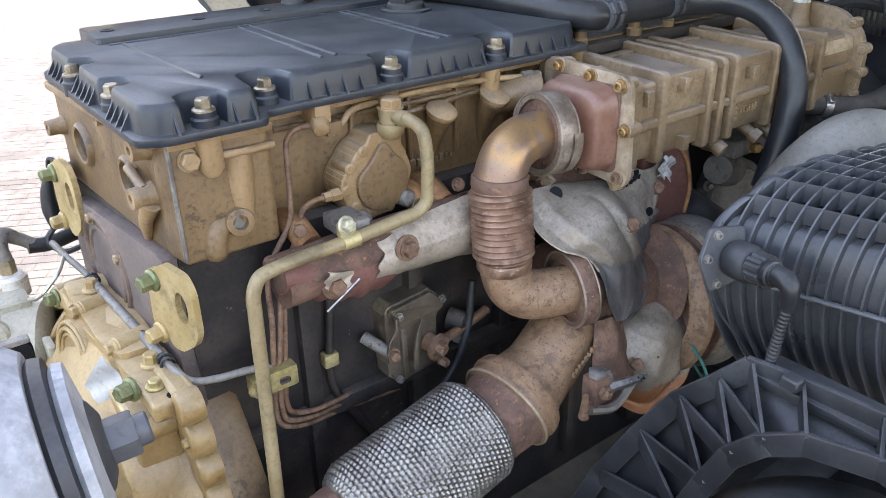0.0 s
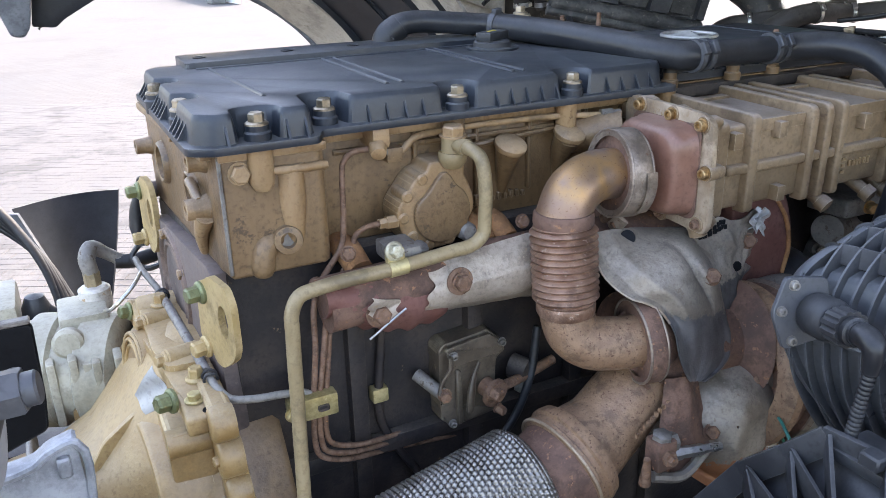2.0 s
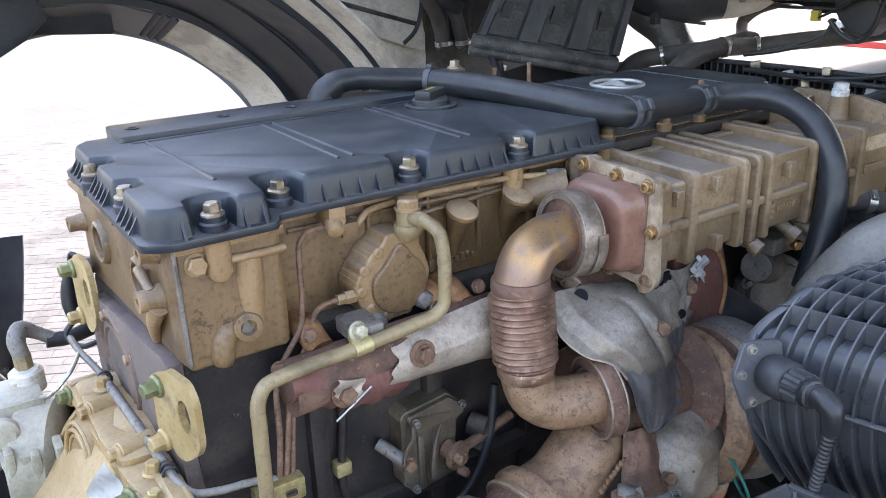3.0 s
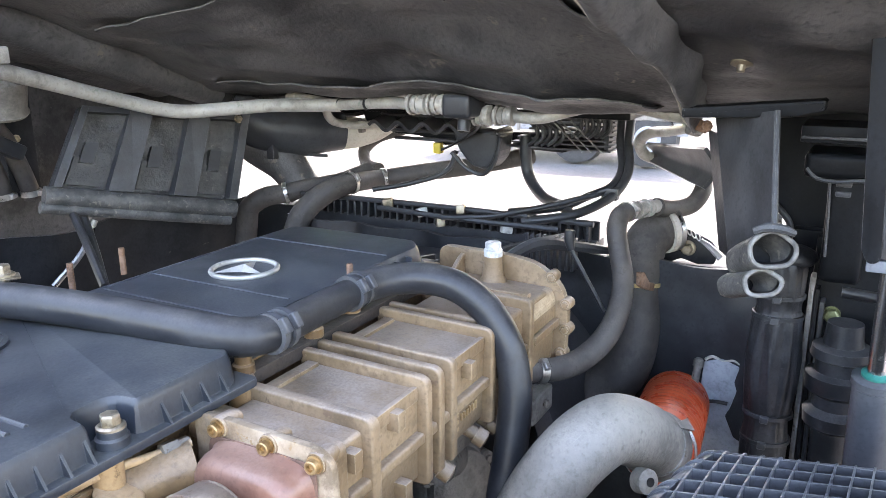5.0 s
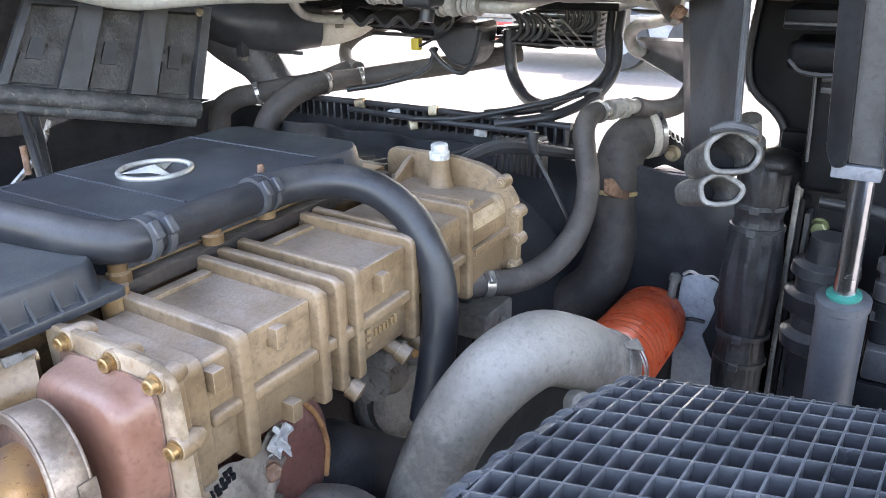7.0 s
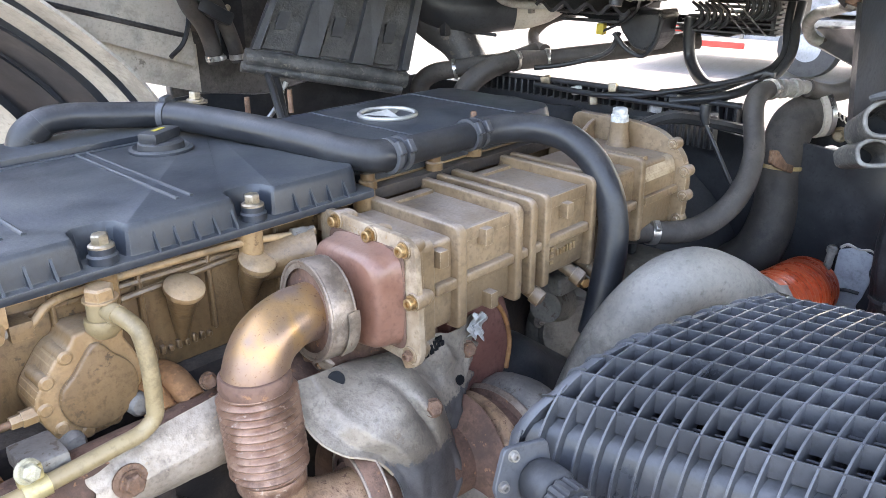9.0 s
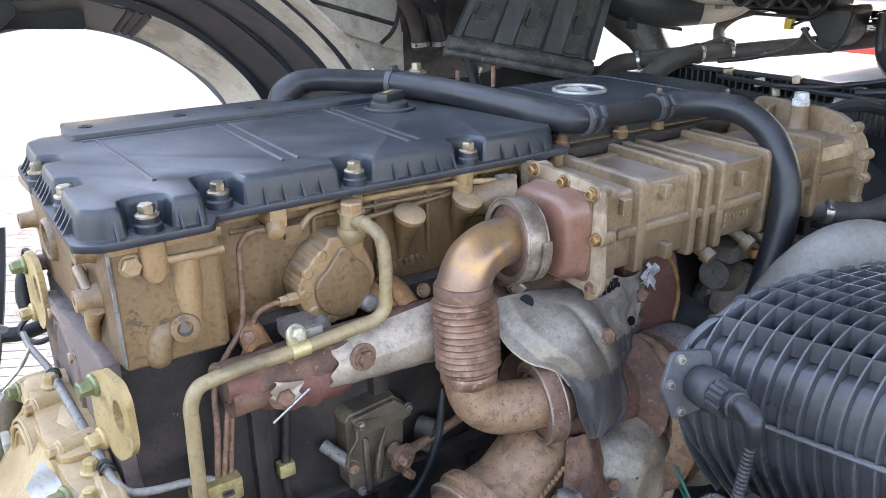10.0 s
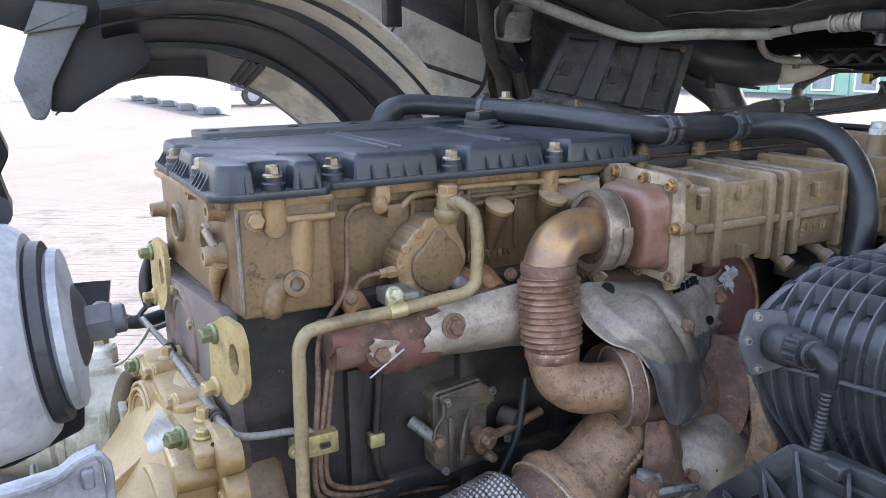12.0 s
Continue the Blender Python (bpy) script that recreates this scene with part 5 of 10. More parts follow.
LOW_C, LOW_N = Vector((0.545, -0.195, 1.165)), Vector((-0.35, -0.85, 0.28)).normalized()
LOW_X = LOW_N.cross(Vector((0, 0, -1))).normalized()
LOW_Z = LOW_X.cross(-LOW_N).normalized()
LOW_Z = LOW_Z if LOW_Z.z > 0 else -LOW_Z


def low_fn(u, v):
    """Domed pressing: u from the crown to the rim, v round it."""
    a = 2 * math.pi * v
    k = 1.0 + 0.06 * math.sin(3 * a + 0.5) + 0.03 * math.sin(7 * a)
    p = LOW_C + LOW_X * (0.084 * k * u * math.cos(a)) + LOW_Z * (0.093 * k * u * math.sin(a))
    lift = 0.046 * (1 - min(1, u / 0.86) ** 2.2) + (0.006 if u > 0.86 else 0)
    dent = 0.008 * math.exp(-((u * math.cos(a) - 0.35) / 0.22) ** 2 - ((u * math.sin(a) + 0.1) / 0.3) ** 2)
    return p + LOW_N * (lift - dent + 0.004 * noise.noise(p * 22) + 0.002 * noise.noise(p * 60))


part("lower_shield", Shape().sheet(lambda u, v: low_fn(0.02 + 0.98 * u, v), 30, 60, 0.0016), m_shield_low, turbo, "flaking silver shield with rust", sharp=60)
bolt(turbo, low_fn(0.42, 0.53), (-0.35, -0.8, 0.3), 0.011, m_rustbolt, "hex")
bolt(turbo, low_fn(0.78, 0.13), (-0.35, -0.8, 0.3), 0.010, m_rustbolt, "hex")
# actuator valve under the turbine
act = thing("actuator_valve", (0.39, -0.235, 1.13), "small rusty valve body with a steel fitting", "valve")
part("body", Shape().box((0.384, -0.250, 1.166), (0.412, -0.224, 1.206), 0.003, 2), m_rust, act)
part("cap", Shape().lathe((0.398, -0.237, 1.206), (0, -0.1, 1), [(0, 0.0125), (0.006, 0.0125), (0.009, 0.008)], 6), m_dkalloy, act)
part("gland", Shape().lathe((0.398, -0.250, 1.186), (0, -1, 0), [(0, 0.010), (0.006, 0.010), (0.007, 0.007), (0.012, 0.006)], 6), m_rustbolt, act)
part("stem", Shape().tube([(0.374, -0.240, 1.150), (0.372, -0.243, 1.170), (0.370, -0.245, 1.190)], [0.0075, 0.006, 0.004], 12, 4), m_rustbolt, act)
part("plug", Shape().lathe((0.407, -0.237, 1.196), (1, -0.1, 0), [(0, 0.012), (0.012, 0.012), (0.014, 0.006)], 6), m_dkalloy, act)
part("fitting", Shape().lathe((0.407, -0.237, 1.178), (1, -0.25, 0), [(0, 0.009), (0.02, 0.009), (0.02, 0.0075), (0.05, 0.0075), (0.05, 0.0055), (0.075, 0.0055)], 6), m_steel, act)
part("bracket", Shape().tube([(0.385, -0.24, 1.156), (0.43, -0.245, 1.145), (0.47, -0.24, 1.165)], 0.007, 8, 5), m_dkalloy, act)

# housing with orange edge beside the cooler
redbox = thing("exhaust_duct", (0.66, -0.1, 1.30), "red-brown sheet duct with an orange rusted seam", "duct")
s = Shape().prism(fillet([(0.620, 1.300), (0.620, 1.445), (0.700, 1.448), (0.725, 1.420), (0.742, 1.375), (0.745, 1.320), (0.725, 1.292), (0.660, 1.262), (0.630, 1.262)], 0.016, 5), "y", -0.105, -0.030, 0.008, 4)
part("shell", s, m_redsheet, redbox)
s = Shape().tube([(0.695, -0.107, 1.428), (0.722, -0.108, 1.390), (0.735, -0.108, 1.345), (0.730, -0.107, 1.305)], 0.0032, 8, 6)
part("seam", s, m_orust, redbox, "orange rusted seam")
s = Shape().sheet(lambda u, v: (0.642 + 0.026 * u - 0.008 * v + 0.004 * math.sin(v * 9), -0.121 - 0.006 * math.sin(u * 9 + v * 5) * math.sin(v * 7), 1.422 - 0.030 * v - 0.008 * u * u + 0.004 * math.sin(u * 11)), 18, 18, 0.0012)
part("pale_flake", s, m_film, redbox, "pale torn scrap of lining", sharp=30)


# ---- braided flexible exhaust ----
flex = thing("flexible_exhaust", (0.18, -0.16, 0.95), "braided steel flexible exhaust pipe", "exhaust pipe")
xd = Vector((-0.203, -0.008, -0.043)).normalized()
X0 = Vector((0.268, -0.155, 1.140))
part("neck", Shape().lathe(F + fd * 0.018, fd.lerp(xd, 0.5), [(0, 0.066), (0.004, 0.063), (0.020, 0.061), (0.032, 0.059), (0.056, 0.057)], 44), m_rust, flex, "dark rusty neck")


def braid():
    s = Shape()
    u = xd.orthogonal().normalized()
    w = xd.cross(u)
    L, R, NL, NA = 0.222, 0.071, 288, 264
    rings = []
    for i in range(NL + 1):
        h = i / NL
        env = min(1, h * 14) ** 0.5 * min(1, (1 - h) * 9) ** 0.5
        base = 0.056 + (R - 0.056) * env
        ring = []
        for k in range(NA):
            a = 2 * math.pi * k / NA
            p1, p2 = h * 64 * math.pi, a * 60
            wv = 0.0030 * abs(math.sin(p1 * 0.5)) ** 0.6 + 0.0014 * math.sin(p2 + (math.pi if math.sin(p1 * 0.5) < 0 else 0))
            r = base + wv * env
            ring.append(X0 + xd * (h * L) + (u * math.cos(a) + w * math.sin(a)) * r)
        rings.append(ring)
    return s.rings(rings)


part("braid", braid(), m_braid, flex, "bright woven wire braid", sharp=80)
part("tail", Shape().tube([X0 + xd * 0.21, X0 + xd * 0.35, X0 + xd * 0.6], 0.058, 28, 5), m_rust, flex)


# ---- pipes, fittings and lines on the head's side ----
pump_cover = thing("side_cover", (0.21, -0.01, 1.41), "lobed cast cover plate on the cylinder head's side", "engine cover")
cx, cz = 0.212, 1.464
lob = []
for k in range(48):
    a = 2 * math.pi * k / 48
    r = 0.0515 + 0.0016 * math.cos(a * 6 + 0.6) + 0.003 * math.sin(a * 2)
    if 0.9 < a < 1.75:
        r += 0.010
    lob.append((cx + r * math.cos(a), cz + r * math.sin(a)))
part("plate", Shape().prism(lob, "y", -0.014, 0.034, 0.004, 3), m_tan, pump_cover)
inner = []
for k in range(48):
    a = 2 * math.pi * k / 48
    r = 0.038 + (0.014 * math.exp(-((a - 1.5) / 0.28) ** 2)) - 0.004 * math.exp(-((a - 2.3) / 0.3) ** 2)
    inner.append((cx + 0.006 + r * math.cos(a), cz - 0.004 + r * math.sin(a)))
part("face", Shape().prism(inner, "y", -0.021, -0.013, 0.003, 3), m_head, pump_cover)
for k in range(6):
    a = 2.0 + k * 0.62
    part("lobe", Shape().lathe((cx + 0.0445 * math.cos(a), 0.02, cz + 0.0445 * math.sin(a)), (0, -1, 0), [(0, 0.008), (0.034, 0.0075), (0.036, 0.005)], 14), m_tan, pump_cover)
for x, z in ((0.184, 1.416), (0.252, 1.428)):
    part("screw_boss", Shape().lathe((x, 0.01, z), (0, -1, 0.05), [(0, 0.013), (0.032, 0.012), (0.036, 0.009)], 20), m_dkalloy, pump_cover)
    bolt(pump_cover, (x + 0.008, -0.030, z - 0.008), (0.25, -1, -0.15), 0.0105, m_bolt, "hex", stretch=1.5)
# banjo bolt and its olive pipe
olive = thing("coolant_pipe", (0.0, -0.08, 1.0), "olive painted steel pipe with two square bends", "pipe")
pts = [(0.233, -0.030, 1.545), (0.236, -0.055, 1.546), (0.241, -0.072, 1.538), (0.243, -0.078, 1.518), (0.243, -0.078, 1.460), (0.241, -0.078, 1.447), (0.228, -0.078, 1.437), (0.200, -0.079, 1.434),
       (0.120, -0.080, 1.428), (0.030, -0.082, 1.424), (0.012, -0.083, 1.420), (0.002, -0.085, 1.404), (0.000, -0.087, 1.380), (-0.004, -0.092, 1.28), (-0.010, -0.100, 1.15), (-0.016, -0.106, 1.02)]
part("tube", Shape().tube(pts, 0.0082, 16, 8), m_olive, olive)
part("union", Shape().lathe((0.233, -0.018, 1.528), (0, -0.05, 1), [(-0.012, 0.011), (-0.004, 0.017), (0.004, 0.018), (0.008, 0.0165), (0.008, 0.014), (0.026, 0.014), (0.028, 0.012)], 26), m_olive, olive)
bolt(olive, (0.233, -0.0195, 1.554), (0, -0.05, 1), 0.0165, m_tan, "hex", "banjo_bolt")
part("collar", Shape().lathe((0.2345, -0.040, 1.5455), (0.1, -1, 0), [(0, 0.0098), (0.010, 0.0098)], 18), m_olive, olive)
part("saddle_clamp", Shape().lathe((0.118, -0.080, 1.428), (1, 0, 0.05), [(0, 0.0098), (0.022, 0.0098)], 20), m_zinc, olive, "yellowish pipe saddle")
part("saddle_lug", Shape().box((0.116, -0.082, 1.434), (0.138, -0.072, 1.452), 0.003, 2), m_zinc, olive)
bolt(olive, (0.126, -0.078, 1.448), (0.1, -1, 0.25), 0.0115, m_palebolt, "flange")
part("support_bracket", Shape().box((0.126, -0.07, 1.425), (0.165, -0.02, 1.445), 0.004, 2), m_dkalloy, olive)


def line_with_ends(name, pts, r, mat_, label, fittings):
    t = thing(name, (pts[-1][0], pts[-1][1], min(p[2] for p in pts)), label, "fuel line", "steel lines")
    part("tube", Shape().tube(pts, r, 10, 8), mat_, t)
    for p, ax, rr, L, m_ in fittings:
        part("union_nut", Shape().lathe(p, ax, [(0, rr * 0.8), (0.001, rr), (L * 0.6, rr), (L * 0.6, rr * 0.8), (L, rr * 0.75)], 6), m_, t)
    return t


conn = thing("line_connector", (0.144, 0.0, 1.54), "dusty tan quick connector on the head", "connector")
part("body", Shape().box((0.134, -0.012, 1.548), (0.156, 0.034, 1.573), 0.005, 2), m_tan, conn)
part("tip", Shape().lathe((0.142, -0.004, 1.552), (-0.2, -0.7, -0.4), [(0, 0.010), (0.006, 0.011), (0.016, 0.009), (0.018, 0.004)], 16), m_tan, conn)
part("clip", Shape().box((0.137, -0.012, 1.540), (0.153, 0.004, 1.549), 0.003, 2), m_dkalloy, conn)
line_with_ends("return_line", [(0.136, -0.002, 1.548), (0.112, 0.0, 1.546), (0.1, -0.001, 1.536), (0.097, -0.003, 1.52), (0.094, -0.006, 1.47), (0.088, -0.010, 1.44), (0.055, -0.024, 1.405), (0.044, -0.029, 1.385),
               (0.036, -0.042, 1.33), (0.027, -0.050, 1.27), (0.024, -0.048, 1.21), (0.030, -0.042, 1.185), (0.06, -0.03, 1.160), (0.14, 0.0, 1.13), (0.3, 0.02, 1.10)], 0.0036, m_rustbolt, "thin brown line down the head", [])
line_with_ends("feed_line", [(0.150, -0.006, 1.455), (0.122, -0.008, 1.456), (0.106, -0.010, 1.448), (0.100, -0.012, 1.43), (0.078, -0.022, 1.40), (0.062, -0.030, 1.36), (0.050, -0.042, 1.31), (0.042, -0.050, 1.27),
               (0.039, -0.048, 1.22), (0.046, -0.042, 1.198), (0.08, -0.03, 1.175), (0.16, 0.0, 1.15), (0.3, 0.02, 1.12)], 0.0036, m_rustbolt, "thin bronze line with a union nut", [((0.162, -0.006, 1.456), (-1, 0, 0), 0.0085, 0.024, m_tan)])
line_with_ends("drain_line", [(0.070, -0.02, 1.40), (0.058, -0.030, 1.37), (0.042, -0.046, 1.31), (0.034, -0.051, 1.27), (0.0315, -0.049, 1.215), (0.038, -0.043, 1.190), (0.07, -0.03, 1.167), (0.15, 0.0, 1.14), (0.3, 0.02, 1.11)], 0.0036, m_rustbolt, "thin bronze line through the bracket", [])
brk = thing("line_bracket", (0.03, -0.052, 1.25), "yellow zinc bracket holding three thin lines", "bracket")
part("plate", Shape().box((0.010, -0.066, 1.252), (0.052, -0.046, 1.281), 0.004, 2), m_zinc, brk)
part("slot", Shape().box((0.026, -0.0668, 1.262), (0.040, -0.0655, 1.270), 0.003, 2), m_block, brk, "dark slot")
part("foot", Shape().box((-0.006, -0.060, 1.254), (0.010, -0.04, 1.276), 0.003, 2), m_zinc, brk)
bolt(brk, (-0.002, -0.060, 1.264), (0, -1, 0), 0.010, m_zinc, "hex")
line_with_ends("pressure_line", [(0.165, 0.010, 1.532), (0.180, 0.012, 1.537), (0.196, 0.014, 1.549), (0.23, 0.016, 1.553), (0.33, 0.014, 1.555), (0.42, 0.008, 1.553), (0.470, -0.006, 1.551), (0.489, -0.014, 1.552)], 0.0042, m_tan, "long thin tan line along the head",
               [((0.462, -0.004, 1.551), (1, -0.25, 0.03), 0.0085, 0.028, m_dkalloy)])
part("line_clip", Shape().box((0.158, 0.006, 1.525), (0.180, 0.034, 1.543), 0.003, 2), m_head, head)
# round sand plugs on the head
for x, y, z in ((0.329, 0.004, 1.528), (0.416, -0.002, 1.534)):
    t = thing("core_plug_boss", (x, 0.02, 1.46), "tan cast boss with a domed cap on the head", "casting boss", "casting bosses")
    axp = Vector((0.05, -0.42, 0.9)).normalized()
    part("cone", Shape().tube([(x + 0.004, 0.034, z - 0.072), (x + 0.002, 0.020, z - 0.03), Vector((x, y, z)) - axp * 0.006], [0.006, 0.014, 0.019], 22, 6), m_head, t)
    part("cap", Shape().lathe(Vector((x, y, z)) - axp * 0.008, axp, [(0, 0.0195), (0.003, 0.0215), (0.008, 0.0215), (0.011, 0.018), (0.0125, 0.0)], 30), m_tan, t)
part("ridge", Shape().tube([(0.27, 0.028, 1.525), (0.33, 0.024, 1.53), (0.41, 0.024, 1.535)], 0.004, 8, 5), m_head, head)
part("outlet_elbow", Shape().tube([(0.43, 0.02, 1.52), (0.455, 0.0, 1.528), (0.485, -0.018, 1.53)], [0.022, 0.024, 0.026], 18, 6), m_head, head)
# raised cast letters on the head, worn past reading
s = Shape()
rng = random.Random(8)
for i in range(7):
    x = 0.305 + 0.0095 * i
    s.box((x, 0.029, 1.446), (x + 0.0055, 0.036, 1.457 - 0.004 * rng.random()), 0.001, 1)
part("cast_mark", s, m_head, head)
part("mark_pad", Shape().box((0.288, 0.024, 1.442), (0.299, 0.04, 1.460), 0.002, 1), m_head, head)

# ---- dark fuel pump with levers below the manifold ----
pump = thing("fuel_pump", (0.27, -0.01, 1.14), "olive oily pump body with levers and bolts", "pump")
part("body", Shape().prism(fillet([(0.206, 1.272), (0.213, 1.279), (0.280, 1.286), (0.306, 1.262), (0.308, 1.245), (0.295, 1.238), (0.293, 1.201), (0.299, 1.155), (0.241, 1.149), (0.224, 1.149), (0.208, 1.165), (0.207, 1.192)], 0.004, 3), "y", -0.020, 0.02, 0.005, 2), m_pump, pump)
part("cap_plate", Shape().prism(fillet([(0.212, 1.275), (0.279, 1.283), (0.303, 1.261), (0.299, 1.249), (0.275, 1.249), (0.224, 1.245)], 0.004, 3), "y", -0.028, -0.0195, 0.003, 2), m_pump, pump)
part("face_rib", Shape().prism([(0.229, 1.238), (0.237, 1.237), (0.241, 1.154), (0.231, 1.152)], "y", -0.026, -0.019, 0.002, 1), m_pump, pump)
for p in ((0.223, -0.030, 1.265), (0.296, -0.030, 1.268), (0.223, -0.024, 1.158)):
    bolt(pump, p, (-0.1, -1, 0), 0.0062, m_dkalloy, "socket")
part("lever", Shape().tube([(0.217, -0.034, 1.267), (0.215, -0.036, 1.249), (0.201, -0.040, 1.236), (0.195, -0.044, 1.221)], [0.007, 0.006, 0.005, 0.007], 10, 6, True, 0.5), m_pump, pump)
part("lever", Shape().tube([(0.262, -0.030, 1.246), (0.251, -0.036, 1.232), (0.244, -0.040, 1.209), (0.242, -0.040, 1.182)], [0.004, 0.006, 0.010, 0.009], 12, 6, True, 0.5), m_pump, pump, "pale worn lever")
part("shaft", Shape().tube([(0.182, 0.000, 1.234), (0.204, -0.036, 1.215)], 0.0088, 14), m_dkalloy, pump)
bolt(pump, (0.201, -0.046, 1.221), (-0.2, -1, 0), 0.0095, m_rustbolt, "hex", stretch=1.3)
part("shaft_boss", Shape().lathe((0.274, -0.022, 1.202), (0.30, -1, -0.20), [(0, 0.014), (0.014, 0.013), (0.016, 0.020), (0.022, 0.021), (0.026, 0.019), (0.028, 0.012)], 26), m_rustbolt, pump)
bolt(pump, (0.269, -0.055, 1.211), (0.30, -1, -0.20), 0.0115, m_rustbolt, "hex", stretch=1.5)
bolt(pump, (0.281, -0.045, 1.177), (0.30, -1, -0.10), 0.0080, m_rustbolt, "hex", stretch=2.0)
part("rod", Shape().tube([(0.290, -0.030, 1.196), (0.330, -0.025, 1.199), (0.388, -0.020, 1.211)], 0.0072, 12, 5), m_rustbolt, pump)
part("stub", Shape().lathe((0.331, 0.000, 1.207), (0.5, -0.8, -0.1), [(0, 0.018), (0.026, 0.017), (0.03, 0.010)], 18), m_block, pump)
part("stub", Shape().lathe((0.338, -0.005, 1.176), (0.5, -0.8, -0.2), [(0, 0.010), (0.016, 0.010), (0.018, 0.006)], 16), m_dkalloy, pump)
line_with_ends("lower_line", [(0.136, 0.0, 1.335), (0.133, 0.0, 1.28), (0.127, -0.002, 1.225), (0.128, -0.002, 1.18), (0.15, -0.002, 1.13), (0.19, -0.002, 1.06), (0.22, 0.0, 1.0)], 0.0058, m_block, "dark steel line beside the pump", [])
part("sleeve", Shape().box((0.116, -0.010, 1.212), (0.138, 0.008, 1.232), 0.003, 2), m_zinc, bpy.data.objects["lower_line"], "yellow zinc sleeve")
line_with_ends("lower_hose", [(0.36, -0.02, 1.27), (0.34, -0.03, 1.19), (0.30, -0.03, 1.12), (0.22, -0.02, 1.08)], 0.006, m_rubber, "black hose behind the turbocharger", [])

# ---- lifting eyes on the rear end ----
def lifting_eye(c, yaw, label, tall=1.0):
    t = thing("lifting_eye", Vector(c) - Vector((0, 0, 0.06)), label, "bracket", "lifting eyes")
    o = [(0.045, 0.035), (0.050, -0.050), (0.030, -0.066), (0.020, -0.060), (0.012, -0.074), (-0.010, -0.074), (-0.042, -0.050), (-0.052, -0.030), (-0.052, 0.030), (-0.040, 0.052), (0.004, 0.056), (0.02, 0.045)]
    o = [Vector((a * 0.9, b * 0.9)) for a, b in fillet(o, 0.008, 4)]
    mid, n = Vector((-0.022, 0.0)), 72
    hole, edge = [], []
    for k in range(n):
        d = Vector((math.cos(2 * math.pi * k / n), math.sin(2 * math.pi * k / n)))
        hole.append(mid + Vector((0.0115 * d.x, 0.021 * d.y)))
        far = 0.01
        for p, q in zip(o, o[1:] + o[:1]):
            e = q - p
            den = d.x * e.y - d.y * e.x
            if abs(den) > 1e-9:
                w = p - mid
                t_, s_ = (w.x * e.y - w.y * e.x) / den, (w.x * d.y - w.y * d.x) / den
                if t_ > far and -1e-6 <= s_ <= 1 + 1e-6:
                    far = t_
        edge.append(mid + d * far)
    o = edge
    m = Matrix.Translation(c) @ Euler((0, 0, yaw)).to_matrix().to_4x4()
    s = Shape()
    rings = []
    for hh, pts in ((-0.004, hole), (-0.004, o), (0.004, o), (0.004, hole)):
        rings.append([m @ Vector((hh, p[0], p[1] * tall)) for p in pts])
    rings.append(rings[0])
    s.rings(rings, False, False)
    part("plate", s, m_dullzinc, t)
    out = (m.to_3x3() @ Vector((-1, 0, 0))).normalized()
    for y, z in ((0.026, 0.022), (0.030, -0.052)):
        bolt(t, m @ Vector((-0.004, y, z * tall)), out, 0.0135, m_green if z > 0 else m_dullzinc, "flange", stretch=1.35)
    part("spacer", Shape().lathe(m @ Vector((0.003, 0.028, 0.02)), -out, [(0, 0.012), (0.03, 0.012)], 16), m_purple, t)
    return t


lifting_eye((-0.063, -0.008, 1.384), math.atan2(0.24, 0.97), "yellow zinc lifting eye with a long hole and green bolts", 0.95)
lifting_eye((-0.086, 0.335, 1.415), math.atan2(0.10, 0.99), "yellow zinc lifting eye on the far corner of the engine")


# ---- breather hose across the covers ----
br = thing("breather_hose", (0.60, 0.1, 1.43), "black rubber breather hose looping over the engine", "hose")
H = [(0.318, 0.386, 1.612), (0.330, 0.384, 1.634), (0.35, 0.381, 1.645), (0.38, 0.376, 1.648), (0.42, 0.364, 1.645), (0.465, 0.350, 1.641), (0.50, 0.335, 1.638)]
part("rear_length", Shape().tube(H, [0.0175, 0.019, 0.019, 0.018, 0.018, 0.018, 0.018], 22, 8), m_rubber, br, sharp=60)
H2 = [(0.494, 0.338, 1.6385), (0.514, 0.300, 1.636), (0.540, 0.205, 1.632), (0.560, 0.110, 1.627), (0.568, 0.060, 1.624), (0.578, 0.022, 1.621), (0.594, -0.002, 1.618), (0.622, -0.011, 1.617)]
part("cross_length", Shape().tube(H2, 0.0205, 24, 8), m_rubber, br, sharp=60)
H3 = [(0.615, -0.011, 1.617), (0.69, -0.007, 1.616), (0.775, -0.002, 1.614)]
part("steel_length", Shape().tube(H3, 0.0185, 24, 6), m_rubber, br, sharp=60)
H4 = [(0.768, -0.002, 1.614), (0.800, -0.006, 1.615), (0.835, -0.025, 1.616), (0.860, -0.055, 1.614), (0.875, -0.090, 1.605), (0.880, -0.130, 1.580), (0.879, -0.160, 1.540), (0.875, -0.174, 1.495), (0.868, -0.178, 1.455), (0.855, -0.178, 1.40), (0.840, -0.175, 1.34)]
part("front_length", Shape().tube(H4, [0.0205] * 7 + [0.021, 0.022, 0.022, 0.022], 26, 8), m_rubber, br, sharp=60)
clamp_band(br, (0.50, 0.330, 1.6378), (0.4, -0.9, -0.03), 0.0208, 0.010, m_cyl)
for x in (0.611, 0.629, 0.765, 0.783):
    clamp_band(br, (x, -0.011 + (x - 0.611) * 0.055, 1.617 - (x - 0.611) * 0.017), (1, 0.05, 0), 0.0206, 0.008, m_cyl)
s = Shape()
part("elbow_boot", Shape().tube([(0.312, 0.388, 1.582), (0.316, 0.387, 1.606), (0.326, 0.385, 1.629), (0.346, 0.382, 1.643)], [0.021, 0.021, 0.0215, 0.021], 22, 8), m_plastic, br)
